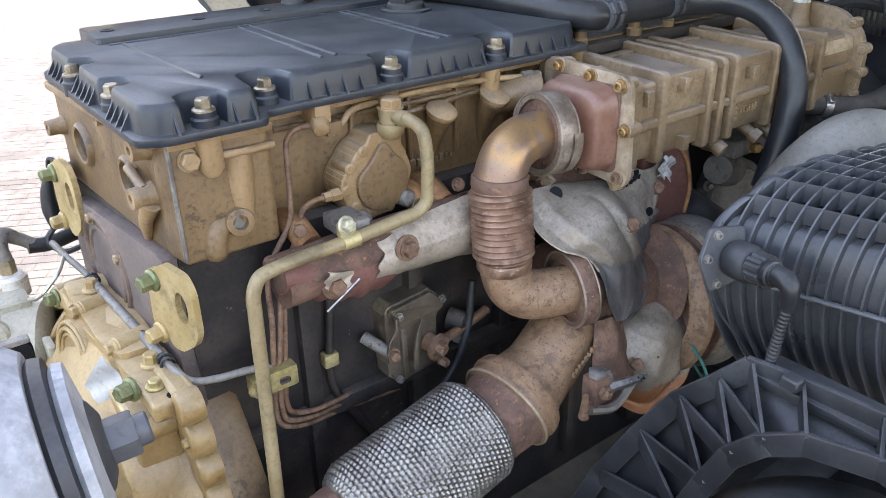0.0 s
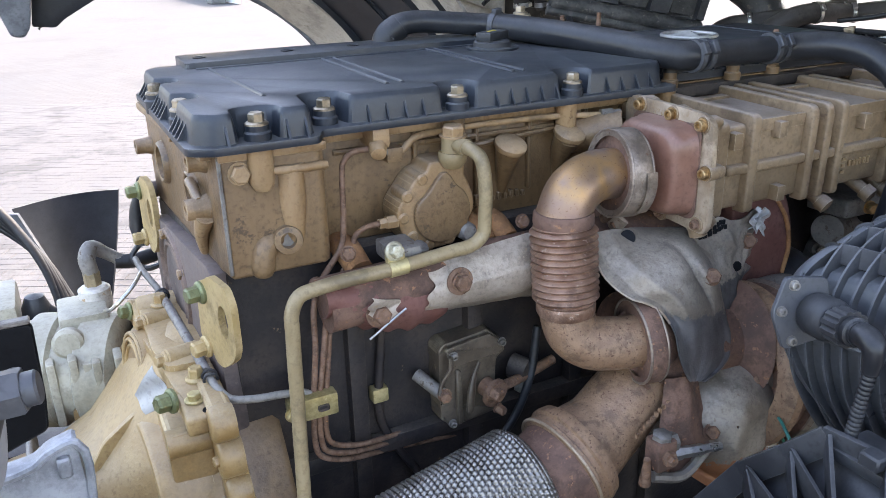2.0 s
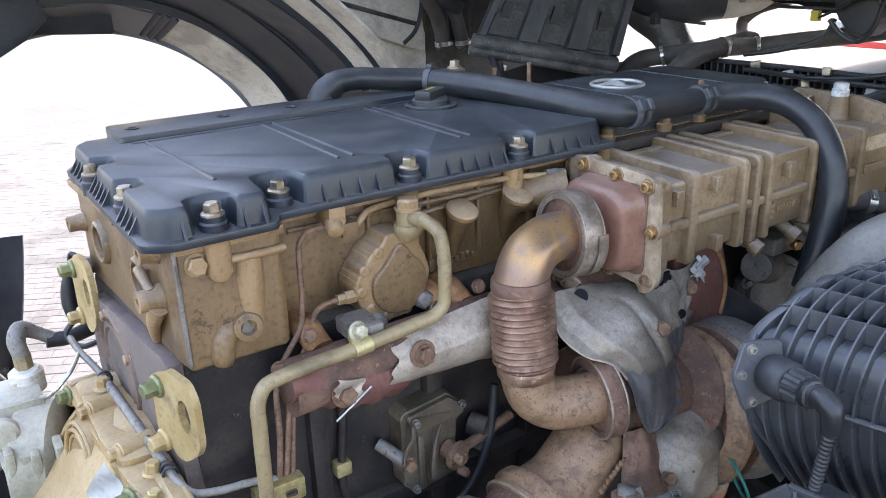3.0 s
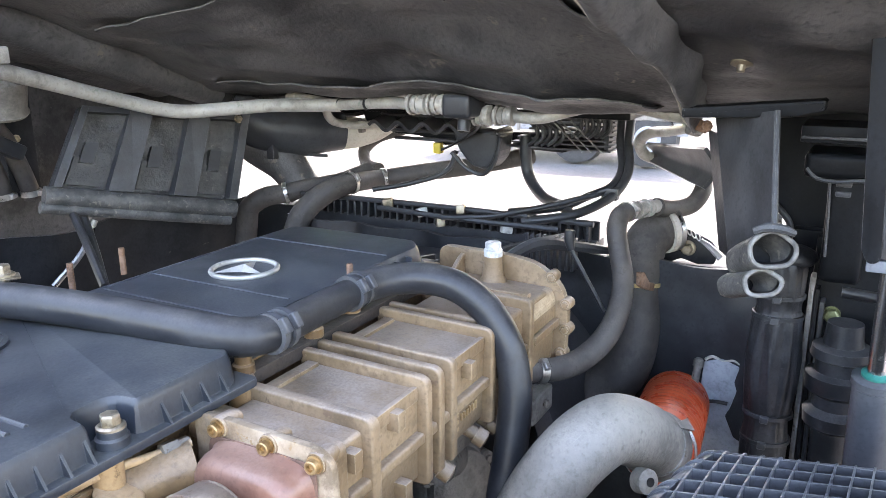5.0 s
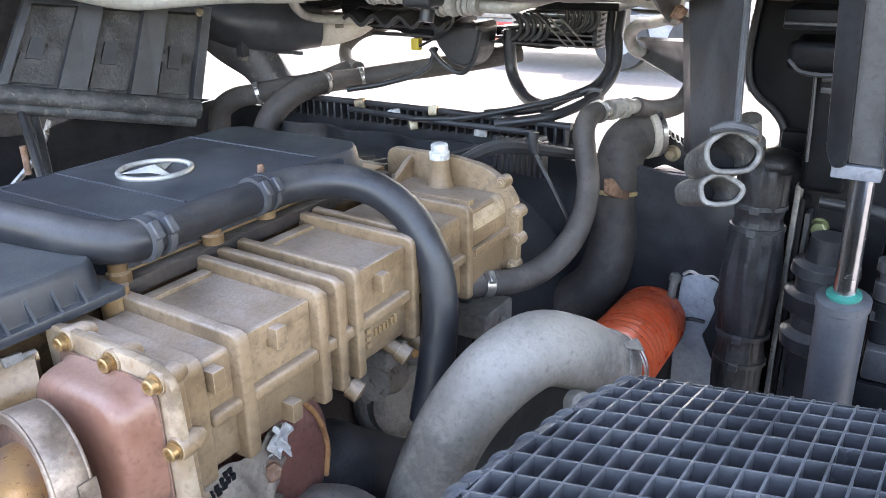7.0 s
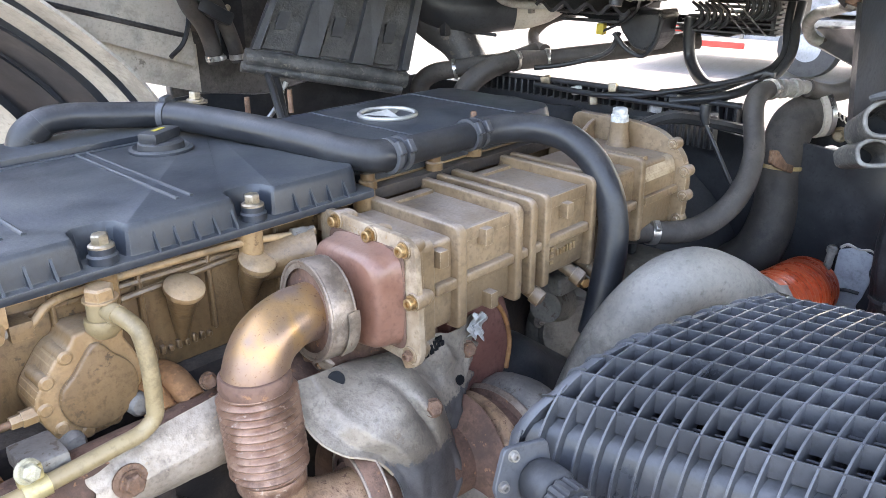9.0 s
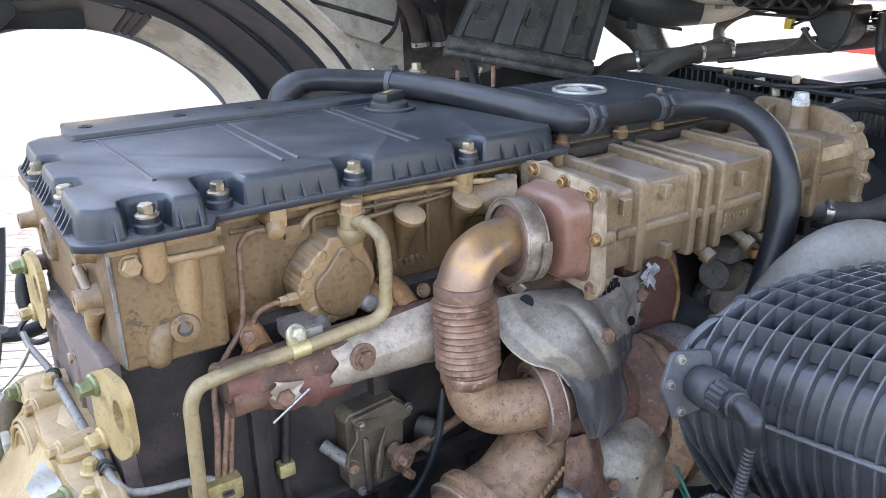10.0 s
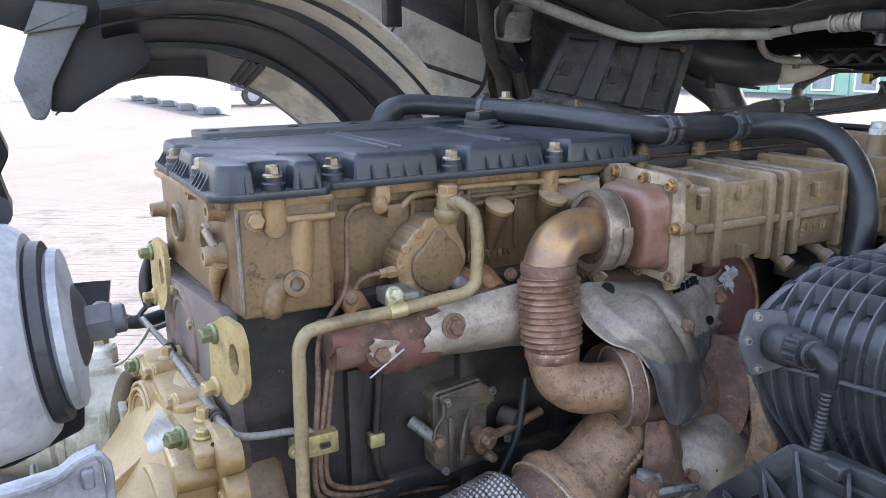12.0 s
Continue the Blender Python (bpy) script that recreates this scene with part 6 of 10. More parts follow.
for k in range(3):
    part("boot_rib", Shape().torus((0.316 + 0.006 * k, 0.387 - 0.001 * k, 1.606 + 0.010 * k), (0.30 * k + 0.2, -0.1, 1), 0.0212, 0.0016, 28, 8), m_plastic, br)
# carrier studs for the hose
for x, y, h in ((0.600, 0.020, 1.628), (0.812, 0.030, 1.634), (0.72, 0.020, 1.616)):
    t = thing("hose_stud", (x, y, 1.57), "steel stud with spacer on the head's edge", "stud", "hose studs")
    part("spacer", Shape().lathe((x, y, 1.571), (0, 0, 1), [(0, 0.012), (0.010, 0.012), (0.012, 0.0095), (0.034, 0.0095)], 18), m_head, t)
    part("sleeve", Shape().lathe((x, y, 1.592), (0, 0, 1), [(0, 0.011), (0.022, 0.011)], 18), m_rubber, t)
    part("pin", Shape().lathe((x, y, 1.60), (0, 0, 1), [(0, 0.0045), (h - 1.60, 0.0045), (h - 1.598, 0.003)], 10), m_rustbolt, t)
nut = thing("clamp_nut", (0.536, 0.315, 1.61), "zinc nut on a hose bracket stud", "fastener")
part("stud", Shape().lathe((0.536, 0.315, 1.612), (0, 0, 1), [(0, 0.005), (0.045, 0.005)], 12), m_bolt, nut)
bolt(nut, (0.536, 0.315, 1.655), (0, 0, 1), 0.0125, m_bolt, "flange")
part("tab", Shape().box((0.50, 0.305, 1.652), (0.552, 0.328, 1.655), 0.001, 1, Euler((0, 0, -0.5)).to_matrix().to_4x4()), m_bolt, nut)
for x, y in ((0.62, 0.315), (0.70, 0.318)):
    solo("threaded_stud", Shape().lathe((x, y, 1.612), (0, 0, 1), [(0, 0.004), (0.036, 0.004)], 10), m_rustbolt, "bare threaded stud standing on the cover", "stud", "bare studs")

# ---- front gear case and coolant module ----
fm = thing("front_module", (1.09, -0.05, 1.42), "khaki cast front housing with a bolted flange", "housing")
part("body", Shape().prism(fillet([(-0.140, 1.428), (-0.146, 1.530), (-0.138, 1.547), (0.05, 1.552), (0.05, 1.428)], 0.010, 4), "x", 1.0, 1.096, 0.004, 2), m_cooler, fm)
fo = fillet([(0.058, 1.425), (-0.148, 1.420), (-0.160, 1.440), (-0.164, 1.515), (-0.150, 1.552), (-0.112, 1.580), (-0.060, 1.588), (0.058, 1.590)], 0.018, 5)
part("flange", Shape().prism(fo, "x", 1.098, 1.114, 0.003, 2), m_cooler, fm)
part("cover_plate", Shape().prism(offset_outline(fo[::-1], 0.006), "x", 1.1145, 1.126, 0.004, 2), m_cooler, fm)
for y, z in ((-0.154, 1.442), (-0.161, 1.482), (-0.160, 1.522), (-0.136, 1.562), (-0.10, 1.424), (-0.03, 1.426)):
    part("flange_ear", Shape().lathe((1.0955, y, z), (1, 0, 0), [(0, 0.0080), (0.002, 0.0095), (0.018, 0.0095), (0.020, 0.008)], 18), m_cooler, fm)
    bolt(fm, (1.0955, y, z), (-1, 0, 0), 0.006, m_cooler, "hex")
part("neck", Shape().lathe((1.080, -0.047, 1.545), (0, 0, 1), [(0, 0.024), (0.012, 0.017), (0.036, 0.0145), (0.044, 0.0145)], 24), m_cooler, fm)
part("sensor_cap", Shape().lathe((1.080, -0.047, 1.589), (0, 0, 1), [(0, 0.0145), (0.010, 0.0145), (0.011, 0.0125), (0.020, 0.0125), (0.022, 0.010)], 12), m_whiteplas, fm, "milky plastic sensor cap")
for y0, y1 in ((0.010, 0.018),):
    part("web", Shape().prism([(1.030, 1.545), (1.098, 1.545), (1.098, 1.582), (1.085, 1.578)], "y", y0, y1, 0.0015, 1), m_cooler, fm)
s = Shape()
s.box((1.00, -0.152, 1.487), (1.096, -0.134, 1.500), 0.003, 2)
s.box((1.02, -0.130, 1.545), (1.034, 0.03, 1.556), 0.003, 2)
part("rib", s, m_cooler, fm)

# ---- pump housing and duct below the cooler ----
ph = thing("coolant_pump", (0.97, -0.05, 1.15), "grey cast pump housing with bolts below the cooler", "pump")
pax = Vector((-0.45, -0.85, 0.15)).normalized()
part("volute", Shape().lathe(Vector((0.985, -0.035, 1.245)) - pax * 0.03, pax, [(0, 0.070), (0.020, 0.070), (0.026, 0.066), (0.030, 0.058), (0.044, 0.054), (0.048, 0.046), (0.050, 0.020)], 40), m_alloy, ph)
part("throat", Shape().tube([(0.955, -0.030, 1.305), (0.925, -0.040, 1.318), (0.895, -0.050, 1.322)], [0.034, 0.030, 0.026], 20, 5), m_dkalloy, ph)
for a in (0.4, 1.5, 2.7, 3.9, 5.1):
    e = pax.cross(Vector((0, 0, 1))).normalized()
    q = Vector((0.985, -0.035, 1.245)) + e * 0.060 * math.cos(a) + Vector((0, 0, 0.060 * math.sin(a)))
    part("lug", Shape().lathe(q - pax * 0.02, pax, [(0, 0.013), (0.022, 0.012), (0.024, 0.009)], 16), m_alloy, ph)
    bolt(ph, q + pax * 0.004, pax, 0.0075, m_dkalloy, "hex")
part("bridge", Shape().box((0.885, -0.085, 1.352), (1.010, -0.010, 1.382), 0.006, 3), m_dkalloy, ph)
bolt(ph, (0.935, -0.086, 1.366), (-0.3, -1, 0), 0.011, m_brass, "hex", stretch=1.6)
bolt(ph, (0.985, -0.086, 1.366), (-0.3, -1, 0), 0.009, m_dkalloy, "hex", stretch=1.4)
part("foot", Shape().box((1.105, -0.110, 1.300), (1.190, -0.020, 1.345), 0.006, 3), m_alloy, ph)
bolt(ph, (1.150, -0.111, 1.325), (-0.2, -1, 0), 0.008, m_dkalloy, "hex")
ad = thing("lower_duct", (0.85, -0.07, 1.12), "black tapered duct under the cooler", "duct")
part("cone", Shape().tube([(0.755, -0.030, 1.255), (0.800, -0.055, 1.240), (0.870, -0.080, 1.215), (0.940, -0.095, 1.190)], [0.075, 0.070, 0.045, 0.022], 26, 6), m_frame, ad)
part("rim", Shape().torus((0.757, -0.031, 1.2545), (0.9, -0.4, -0.2), 0.075, 0.004, 40, 8), m_plastic, ad)
# thin stay in front of the shroud
st_ = thing("shroud_stay", (1.25, -0.15, 1.46), "thin black stay rod in front of the fan shroud", "stay")
part("rod", Shape().tube([(1.25, -0.114, 1.563), (1.25, -0.145, 1.512), (1.25, -0.174, 1.464)], 0.0038, 10, 4), m_plastic, st_)
part("boot", Shape().tube([(1.252, -0.109, 1.598), (1.25, -0.109, 1.580), (1.25, -0.113, 1.565)], [0.009, 0.0085, 0.0065], 12, 4), m_rubber, st_)

# ---- shroud, intake grille and what lies ahead of the engine ----
sh = thing("fan_shroud", (1.45, 0.1, 0.9), "black plastic fan shroud ahead of the engine", "fan shroud")


def shroud_fn(u, v):
    y = -0.42 + 1.05 * u
    z = 0.95 + 0.572 * v
    return (1.40 + 0.06 * math.sin(u * math.pi) * (1 - v) + 0.012 * math.sin(u * 40) * (v > 0.9), y, z)


part("panel", Shape().sheet(shroud_fn, 40, 20, 0.008), m_plastic, sh)
part("barrel", Shape().lathe((1.18, 0.16, 1.17), (1, 0, 0), [(0, 0.26), (0.02, 0.285), (0.10, 0.30), (0.24, 0.32)], 48, False, False), m_plastic, sh)
part("barrel_floor", Shape().lathe((1.22, 0.16, 1.17), (1, 0, 0), [(0, 0.27), (0.01, 0.06), (-0.06, 0.06), (-0.07, 0.0)], 40), m_plastic, sh)
grille = thing("intake_grille", (1.49, 0.18, 1.5), "black slotted plastic strip along the radiator top", "grille")
part("beam", Shape().box((1.475, -0.085, 1.490), (1.53, 0.64, 1.522), 0.004, 2), m_plastic, grille)
part("top_rail", Shape().tube([(1.462, 0.63, 1.560), (1.465, 0.25, 1.563), (1.47, -0.08, 1.558)], 0.006, 10, 6), m_plastic, grille)
fin = mesh_of("fin", Shape().box((-0.010, -0.003, -0.019), (0.014, 0.003, 0.019), 0.0015, 1), m_plastic)
for i in range(37):
    ob = new("fin", fin)
    ob.parent = grille
    ob.location = Vector((1.475, 0.615 - i * 0.019, 1.540)) - ORIGIN[grille]
part("back", Shape().box((1.49, -0.085, 1.515), (1.50, 0.64, 1.560), 0.002, 1), m_plastic, grille)
s = Shape()
s.tube([(1.44, 0.40, 1.552), (1.43, 0.2, 1.550), (1.44, -0.02, 1.548)], 0.006, 8, 5)
part("cable", s, m_rubber, grille)
for y, z in ((0.385, 1.585), (0.30, 1.572), (0.205, 1.588), (0.255, 1.555), (0.10, 1.558), (0.045, 1.580)):
    m_ = m_whiteplas if y in (0.30, 0.10) else m_bolt
    part("clip", Shape().box((1.448, y - 0.012, z - 0.034), (1.466, y + 0.010, z - 0.014), 0.003, 2, Euler((0.2, 0.1, y * 9)).to_matrix().to_4x4()), m_, grille)
for i in range(9):
    part("vent_fin", Shape().box((1.33 + 0.002 * i, -0.09 + 0.012 * i, 1.50), (1.352, -0.084 + 0.012 * i, 1.56), 0.001, 1), m_plastic, grille)
# black intake manifold mass between engine front and shroud
im = thing("front_bracket", (1.25, 0.2, 1.40), "black plastic bracket with ribs ahead of the covers", "bracket")
s = Shape()
s.box((0.955, 0.06, 1.50), (1.10, 0.42, 1.565), 0.008, 2)
part("tray", s, m_plastic, im)
for i in range(9):
    y = 0.09 + 0.036 * i
    part("rib", Shape().box((1.09, y - 0.002, 1.49), (1.20, y + 0.002, 1.548), 0.001, 1, Euler((0, 0.15, 0)).to_matrix().to_4x4()), m_plastic, im)
part("shelf", Shape().box((1.10, 0.02, 1.47), (1.40, 0.46, 1.492), 0.006, 2), m_plastic, im)
part("arm", Shape().tube([(1.13, -0.03, 1.560), (1.22, -0.06, 1.575), (1.31, -0.10, 1.555), (1.40, -0.14, 1.53)], [0.008, 0.012, 0.010, 0.008], 8, 6), m_plastic, im)
part("arm", Shape().tube([(1.10, 0.03, 1.555), (1.25, -0.02, 1.562), (1.40, -0.06, 1.55)], 0.007, 8, 6), m_plastic, im)
part("stay", Shape().tube([(1.16, -0.05, 1.52), (1.17, -0.055, 1.49), (1.22, -0.10, 1.42)], 0.006, 8, 6), m_rubber, im)
part("brace", Shape().box((1.13, -0.06, 1.25), (1.15, 0.06, 1.50), 0.006, 2), m_plastic, im)

# big intake hose and the slim hose in front of it
ih = thing("intake_hose", (1.40, -0.18, 1.22), "thick dusty black rubber intake hose with a brown clip band", "hose")
part("hose", Shape().tube([(1.475, -0.232, 1.566), (1.455, -0.212, 1.564), (1.432, -0.195, 1.548), (1.420, -0.189, 1.515), (1.410, -0.192, 1.448), (1.400, -0.194, 1.379), (1.380, -0.178, 1.308), (1.360, -0.124, 1.255), (1.34, -0.06, 1.22)],
                       [0.039, 0.039, 0.0395, 0.0395, 0.039, 0.041, 0.045, 0.050, 0.050], 30, 8), m_oldrubber, ih, sharp=60)
part("end_ring", Shape().lathe((1.456, -0.216, 1.5645), (0.72, -0.62, 0.1), [(0, 0.0395), (0, 0.043), (0.012, 0.043), (0.012, 0.0395)], 36), m_archtan, ih, "pale moulded end ring")
part("end_clamp", Shape().lathe((1.466, -0.225, 1.566), (0.72, -0.62, 0.1), [(0, 0.0395), (0, 0.0425), (0.009, 0.0425), (0.009, 0.0395)], 36), m_steel, ih, "bright band clamp")
part("clip_band", Shape().lathe((1.4135, -0.191, 1.470), (0.10, 0.02, 1), [(0, 0.039), (0, 0.0418), (0.007, 0.0418), (0.007, 0.039)], 34), m_dullzinc, ih, "brown clip band")
part("clip_tail", Shape().prism(fillet([(1.268, 1.536), (1.292, 1.530), (1.335, 1.500), (1.372, 1.488), (1.368, 1.474), (1.30, 1.498), (1.270, 1.512)], 0.004, 3), "y", -0.228, -0.220, 0.002, 2), m_rustbolt, ih, "brown clip band")
sl = thing("coolant_hose", (1.15, -0.2, 1.38), "slim black rubber coolant hose with clamps", "hose")
part("hose", Shape().tube([(1.00, -0.120, 1.436), (1.04, -0.137, 1.431), (1.08, -0.160, 1.425), (1.13, -0.181, 1.427), (1.18, -0.203, 1.454), (1.22, -0.209, 1.491), (1.25, -0.203, 1.530), (1.27, -0.188, 1.571), (1.28, -0.180, 1.603), (1.297, -0.180, 1.620), (1.335, -0.186, 1.623)],
                       [0.0175, 0.0175, 0.0185, 0.0190, 0.0190, 0.0180, 0.0172, 0.0168, 0.0168, 0.0165, 0.0155], 22, 8), m_oldrubber, sl, sharp=60)
clamp_band(sl, (1.045, -0.140, 1.430), (0.85, -0.5, -0.15), 0.0178, 0.014)
clamp_band(sl, (1.325, -0.184, 1.623), (1, -0.1, 0.0), 0.0160, 0.009)
part("connector", Shape().lathe((1.328, -0.185, 1.623), (1, -0.30, -0.06), [(0, 0.010), (0.022, 0.010), (0.022, 0.0165), (0.034, 0.0165), (0.034, 0.0125), (0.052, 0.0125), (0.052, 0.0165), (0.066, 0.0165), (0.066, 0.012), (0.10, 0.012)], 20), m_whitepipe, sl, "pale plastic connector")
part("loop", Shape().tube([(1.415, -0.212, 1.617), (1.45, -0.222, 1.607), (1.485, -0.240, 1.603), (1.51, -0.258, 1.610), (1.53, -0.268, 1.630), (1.56, -0.262, 1.648), (1.62, -0.215, 1.657), (1.70, -0.142, 1.661)], 0.0162, 20, 8), m_oldrubber, sl)
# heater hoses on the far side
hh = thing("heater_hose", (1.40, 0.55, 1.45), "pair of dusty brown rubber heater hoses", "hose")
part("hose", Shape().tube([(1.34, 0.575, 1.45), (1.36, 0.571, 1.493), (1.38, 0.565, 1.531), (1.40, 0.548, 1.558), (1.43, 0.519, 1.583), (1.47, 0.496, 1.593), (1.53, 0.492, 1.590), (1.585, 0.478, 1.588), (1.62, 0.419, 1.598), (1.66, 0.294, 1.618), (1.70, 0.231, 1.629), (1.76, 0.17, 1.64)], [0.027, 0.027, 0.0265, 0.026, 0.025, 0.0235, 0.022, 0.0215, 0.021, 0.021, 0.021, 0.021], 22, 8), m_oldrubber, hh)
part("hose", Shape().tube([(1.40, 0.757, 1.44), (1.405, 0.752, 1.49), (1.41, 0.747, 1.523), (1.43, 0.720, 1.547), (1.455, 0.670, 1.559), (1.50, 0.624, 1.571), (1.56, 0.576, 1.581), (1.62, 0.54, 1.60)], [0.025, 0.025, 0.0245, 0.024, 0.0225, 0.021, 0.020, 0.020], 22, 8), m_oldrubber, hh)
for c, a, r in (((1.475, 0.4955, 1.593), (1, -0.2, 0.05), 0.0238), ((1.585, 0.478, 1.588), (0.75, -0.65, 0.1), 0.0222), ((1.455, 0.670, 1.559), (0.6, -0.75, 0.2), 0.0232)):
    clamp_band(hh, c, a, r, 0.008)
part("loop", Shape().tube([(1.72, 0.47, 1.70), (1.70, 0.514, 1.686), (1.70, 0.575, 1.664), (1.69, 0.603, 1.634), (1.67, 0.585, 1.607), (1.63, 0.52, 1.600)], 0.0155, 18, 8), m_oldrubber, hh)
part("stub", Shape().tube([(1.62, 0.806, 1.555), (1.62, 0.795, 1.586), (1.62, 0.765, 1.603)], [0.030, 0.028, 0.024], 18, 5), m_archtan, hh, "pale pipe stub")
# looping black cables toward the grille
for pts, r in (([(1.66, 0.145, 1.70), (1.66, 0.145, 1.661), (1.66, 0.137, 1.612), (1.62, 0.086, 1.574), (1.56, 0.012, 1.566), (1.50, -0.02, 1.56)], 0.0135),
               ([(1.68, -0.065, 1.74), (1.66, -0.070, 1.698), (1.62, -0.087, 1.645), (1.565, -0.081, 1.616), (1.55, -0.040, 1.596), (1.53, 0.001, 1.576), (1.50, 0.114, 1.558)], 0.0085),
               ([(1.68, -0.085, 1.74), (1.66, -0.088, 1.699), (1.60, -0.106, 1.640), (1.565, -0.094, 1.606), (1.52, -0.068, 1.585), (1.48, -0.03, 1.57), (1.44, 0.06, 1.555)], 0.0095),
               ([(1.55, -0.060, 1.602), (1.48, 0.05, 1.575), (1.44, 0.14, 1.558), (1.42, 0.23, 1.552)], 0.006),
               ([(1.62, 0.30, 1.66), (1.60, 0.31, 1.62), (1.55, 0.38, 1.59), (1.51, 0.46, 1.575)], 0.006)):
    solo("cable", Shape().tube(pts, r, 12, 8), m_rubber, "black cable looping toward the radiator top", "cable", "looping cables")
solo("cable_tie_block", Shape().box((1.552, -0.100, 1.590), (1.576, -0.066, 1.616), 0.005, 2), m_rubber, "black clip joining two cables", "clip")

# ---- charge pipe and orange hose ----
cp = thing("charge_pipe", (0.85, -0.25, 1.1), "sand-cast grey alloy charge air pipe, a wide bend", "pipe")
CP = [(0.785, -0.165, 1.10), (0.790, -0.180, 1.20), (0.800, -0.203, 1.291), (0.813, -0.226, 1.357), (0.829, -0.253, 1.408), (0.855, -0.275, 1.436), (0.893, -0.291, 1.442), (0.943, -0.308, 1.421), (1.000, -0.321, 1.382), (1.032, -0.325, 1.356)]
part("bend", Shape().tube(CP, [0.043, 0.043, 0.043, 0.043, 0.0435, 0.044, 0.044, 0.044, 0.045, 0.046], 44, 8), m_alloy, cp, sharp=60)
part("mould_seam", Shape().tube([Vector(p) + Vector((-0.55, -0.15, 0.6)).normalized() * 0.0432 for p in CP[1:7]], 0.0009, 6, 8), m_alloy, cp)
cax = Vector((0.86, -0.02, -0.50)).normalized()
part("collar", Shape().lathe(Vector((1.000, -0.323, 1.380)), cax, [(0, 0.0455), (0.004, 0.0475), (0.030, 0.0480), (0.046, 0.0470), (0.058, 0.0455)], 44), m_dkalloy, cp, "dark stained collar")
for a in (0.75, 2.15):
    side = cax.cross(Vector((0, 0, 1))).normalized()
    up = side.cross(cax).normalized()
    d = side * math.cos(a) + up * math.sin(a)
    w = cax.cross(d).normalized() * 0.004
    p = Vector((1.000, -0.323, 1.380)) + d * 0.046
    A, B, C = p - cax * 0.010, p + cax * 0.030 + d * 0.010, p + cax * 0.034 - d * 0.004
    part("gusset", Shape().add([A - w, B - w * 2.4, C - w, A + w, B + w * 2.4, C + w], [(0, 1, 2), (5, 4, 3), (0, 3, 4, 1), (1, 4, 5, 2), (2, 5, 3, 0)]), m_alloy, cp, "cast triangular lug")
part("bolt_ear", Shape().lathe((0.925, -0.328, 1.366), (-0.5, -0.8, 0.3), [(0, 0.017), (0.016, 0.016), (0.018, 0.013)], 26), m_alloy, cp)
part("ear_hole", Shape().lathe((0.9155, -0.3435, 1.3718), (-0.5, -0.8, 0.3), [(0, 0.006), (0.0012, 0.006), (0.0006, 0.0)], 16), m_pit, cp, "dark hole")
s = Shape()
rng = random.Random(11)
for i in range(9):
    p = Vector((0.955 + 0.0062 * i, -0.3525 - 0.0016 * i, 1.405 - 0.0048 * i))
    s.box(p - Vector((0.002, 0.002, 0.005)), p + Vector((0.0015 + 0.001 * rng.random(), 0.002, 0.004 + 0.002 * rng.random())), 0.0005, 1, Euler((0.35, 0.5, 0)).to_matrix().to_4x4())
part("cast_mark", s, m_alloy, cp)
oh = thing("orange_hose", (1.22, -0.33, 1.2), "orange ribbed silicone hose with wire rings", "hose")
o0, o1 = Vector((1.030, -0.326, 1.352)), Vector((1.385, -0.276, 1.262))
oax = (o1 - o0).normalized()
prof = [(0.0, 0.0485), (0.030, 0.0495)]
for i in range(13):
    h = 0.036 + i * 0.0255
    k = 0.0500 + 0.0004 * i
    prof += [(h, k), (h + 0.006, k + 0.0022), (h + 0.011, k + 0.0050), (h + 0.016, k + 0.0050), (h + 0.021, k + 0.0020), (h + 0.0245, k)]
prof += [((o1 - o0).length, 0.052)]
part("hose", Shape().lathe(o0, oax, prof, 48), m_orange, oh, sharp=70)
for h in (0.006, 0.022):
    part("wire_ring", Shape().torus(o0 + oax * h, oax, 0.0500, 0.0018, 44, 8), m_steel, oh)
for i in range(1, 13):
    part("wire_ring", Shape().torus(o0 + oax * (0.0352 + i * 0.0255), oax, 0.0506 + 0.0004 * i, 0.0010, 44, 6), m_clamp, oh)
cl = thing("cooler_bracket", (1.40, -0.36, 1.12), "bent raw alloy bracket at the charge cooler", "bracket")
o = [(-0.317, 1.10), (-0.315, 1.286), (-0.318, 1.345), (-0.347, 1.357), (-0.380, 1.347), (-0.372, 1.316), (-0.378, 1.300), (-0.369, 1.266), (-0.361, 1.248), (-0.379, 1.209), (-0.396, 1.202), (-0.414, 1.186), (-0.420, 1.154), (-0.420, 1.10)]
part("sheet", Shape().prism(fillet(o, 0.004, 3), "x", 1.398, 1.404, 0.0015, 2), m_palesteel, cl, sharp=50)
part("top_fold", Shape().sheet(lambda u, v: (1.398 + 0.05 * v, -0.320 - 0.058 * u, 1.349 + 0.007 * math.sin(math.pi * u) + 0.022 * v + 0.004 * math.sin(u * 9)), 14, 6, 0.004), m_alu_edge, cl, "bare folded top")
part("stud", Shape().lathe((1.382, -0.306, 1.296), (0.05, -0.10, 1), [(0, 0.007), (0.046, 0.007), (0.046, 0.0095), (0.056, 0.0095), (0.060, 0.006)], 12), m_dkalloy, cl, "threaded steel stud")
part("wire", Shape().tube([(1.392, -0.318, 1.270), (1.39, -0.345, 1.277), (1.392, -0.365, 1.276)], 0.0035, 8, 5), m_loom, cl)
for p, r in (((1.47, -0.352, 1.372), 0.014), ((1.47, -0.372, 1.395), 0.011), ((1.465, -0.344, 1.352), 0.010)):
    part("fitting", Shape().lathe(p, (-0.7, -0.5, 0.3), [(0, r), (0.012, r), (0.012, r * 0.7), (0.03, r * 0.65)], 10), m_alu_edge, cl)
rc = thing("charge_cooler", (1.52, -0.26, 0.9), "dark edge of the charge cooler behind the hoses", "cooler")
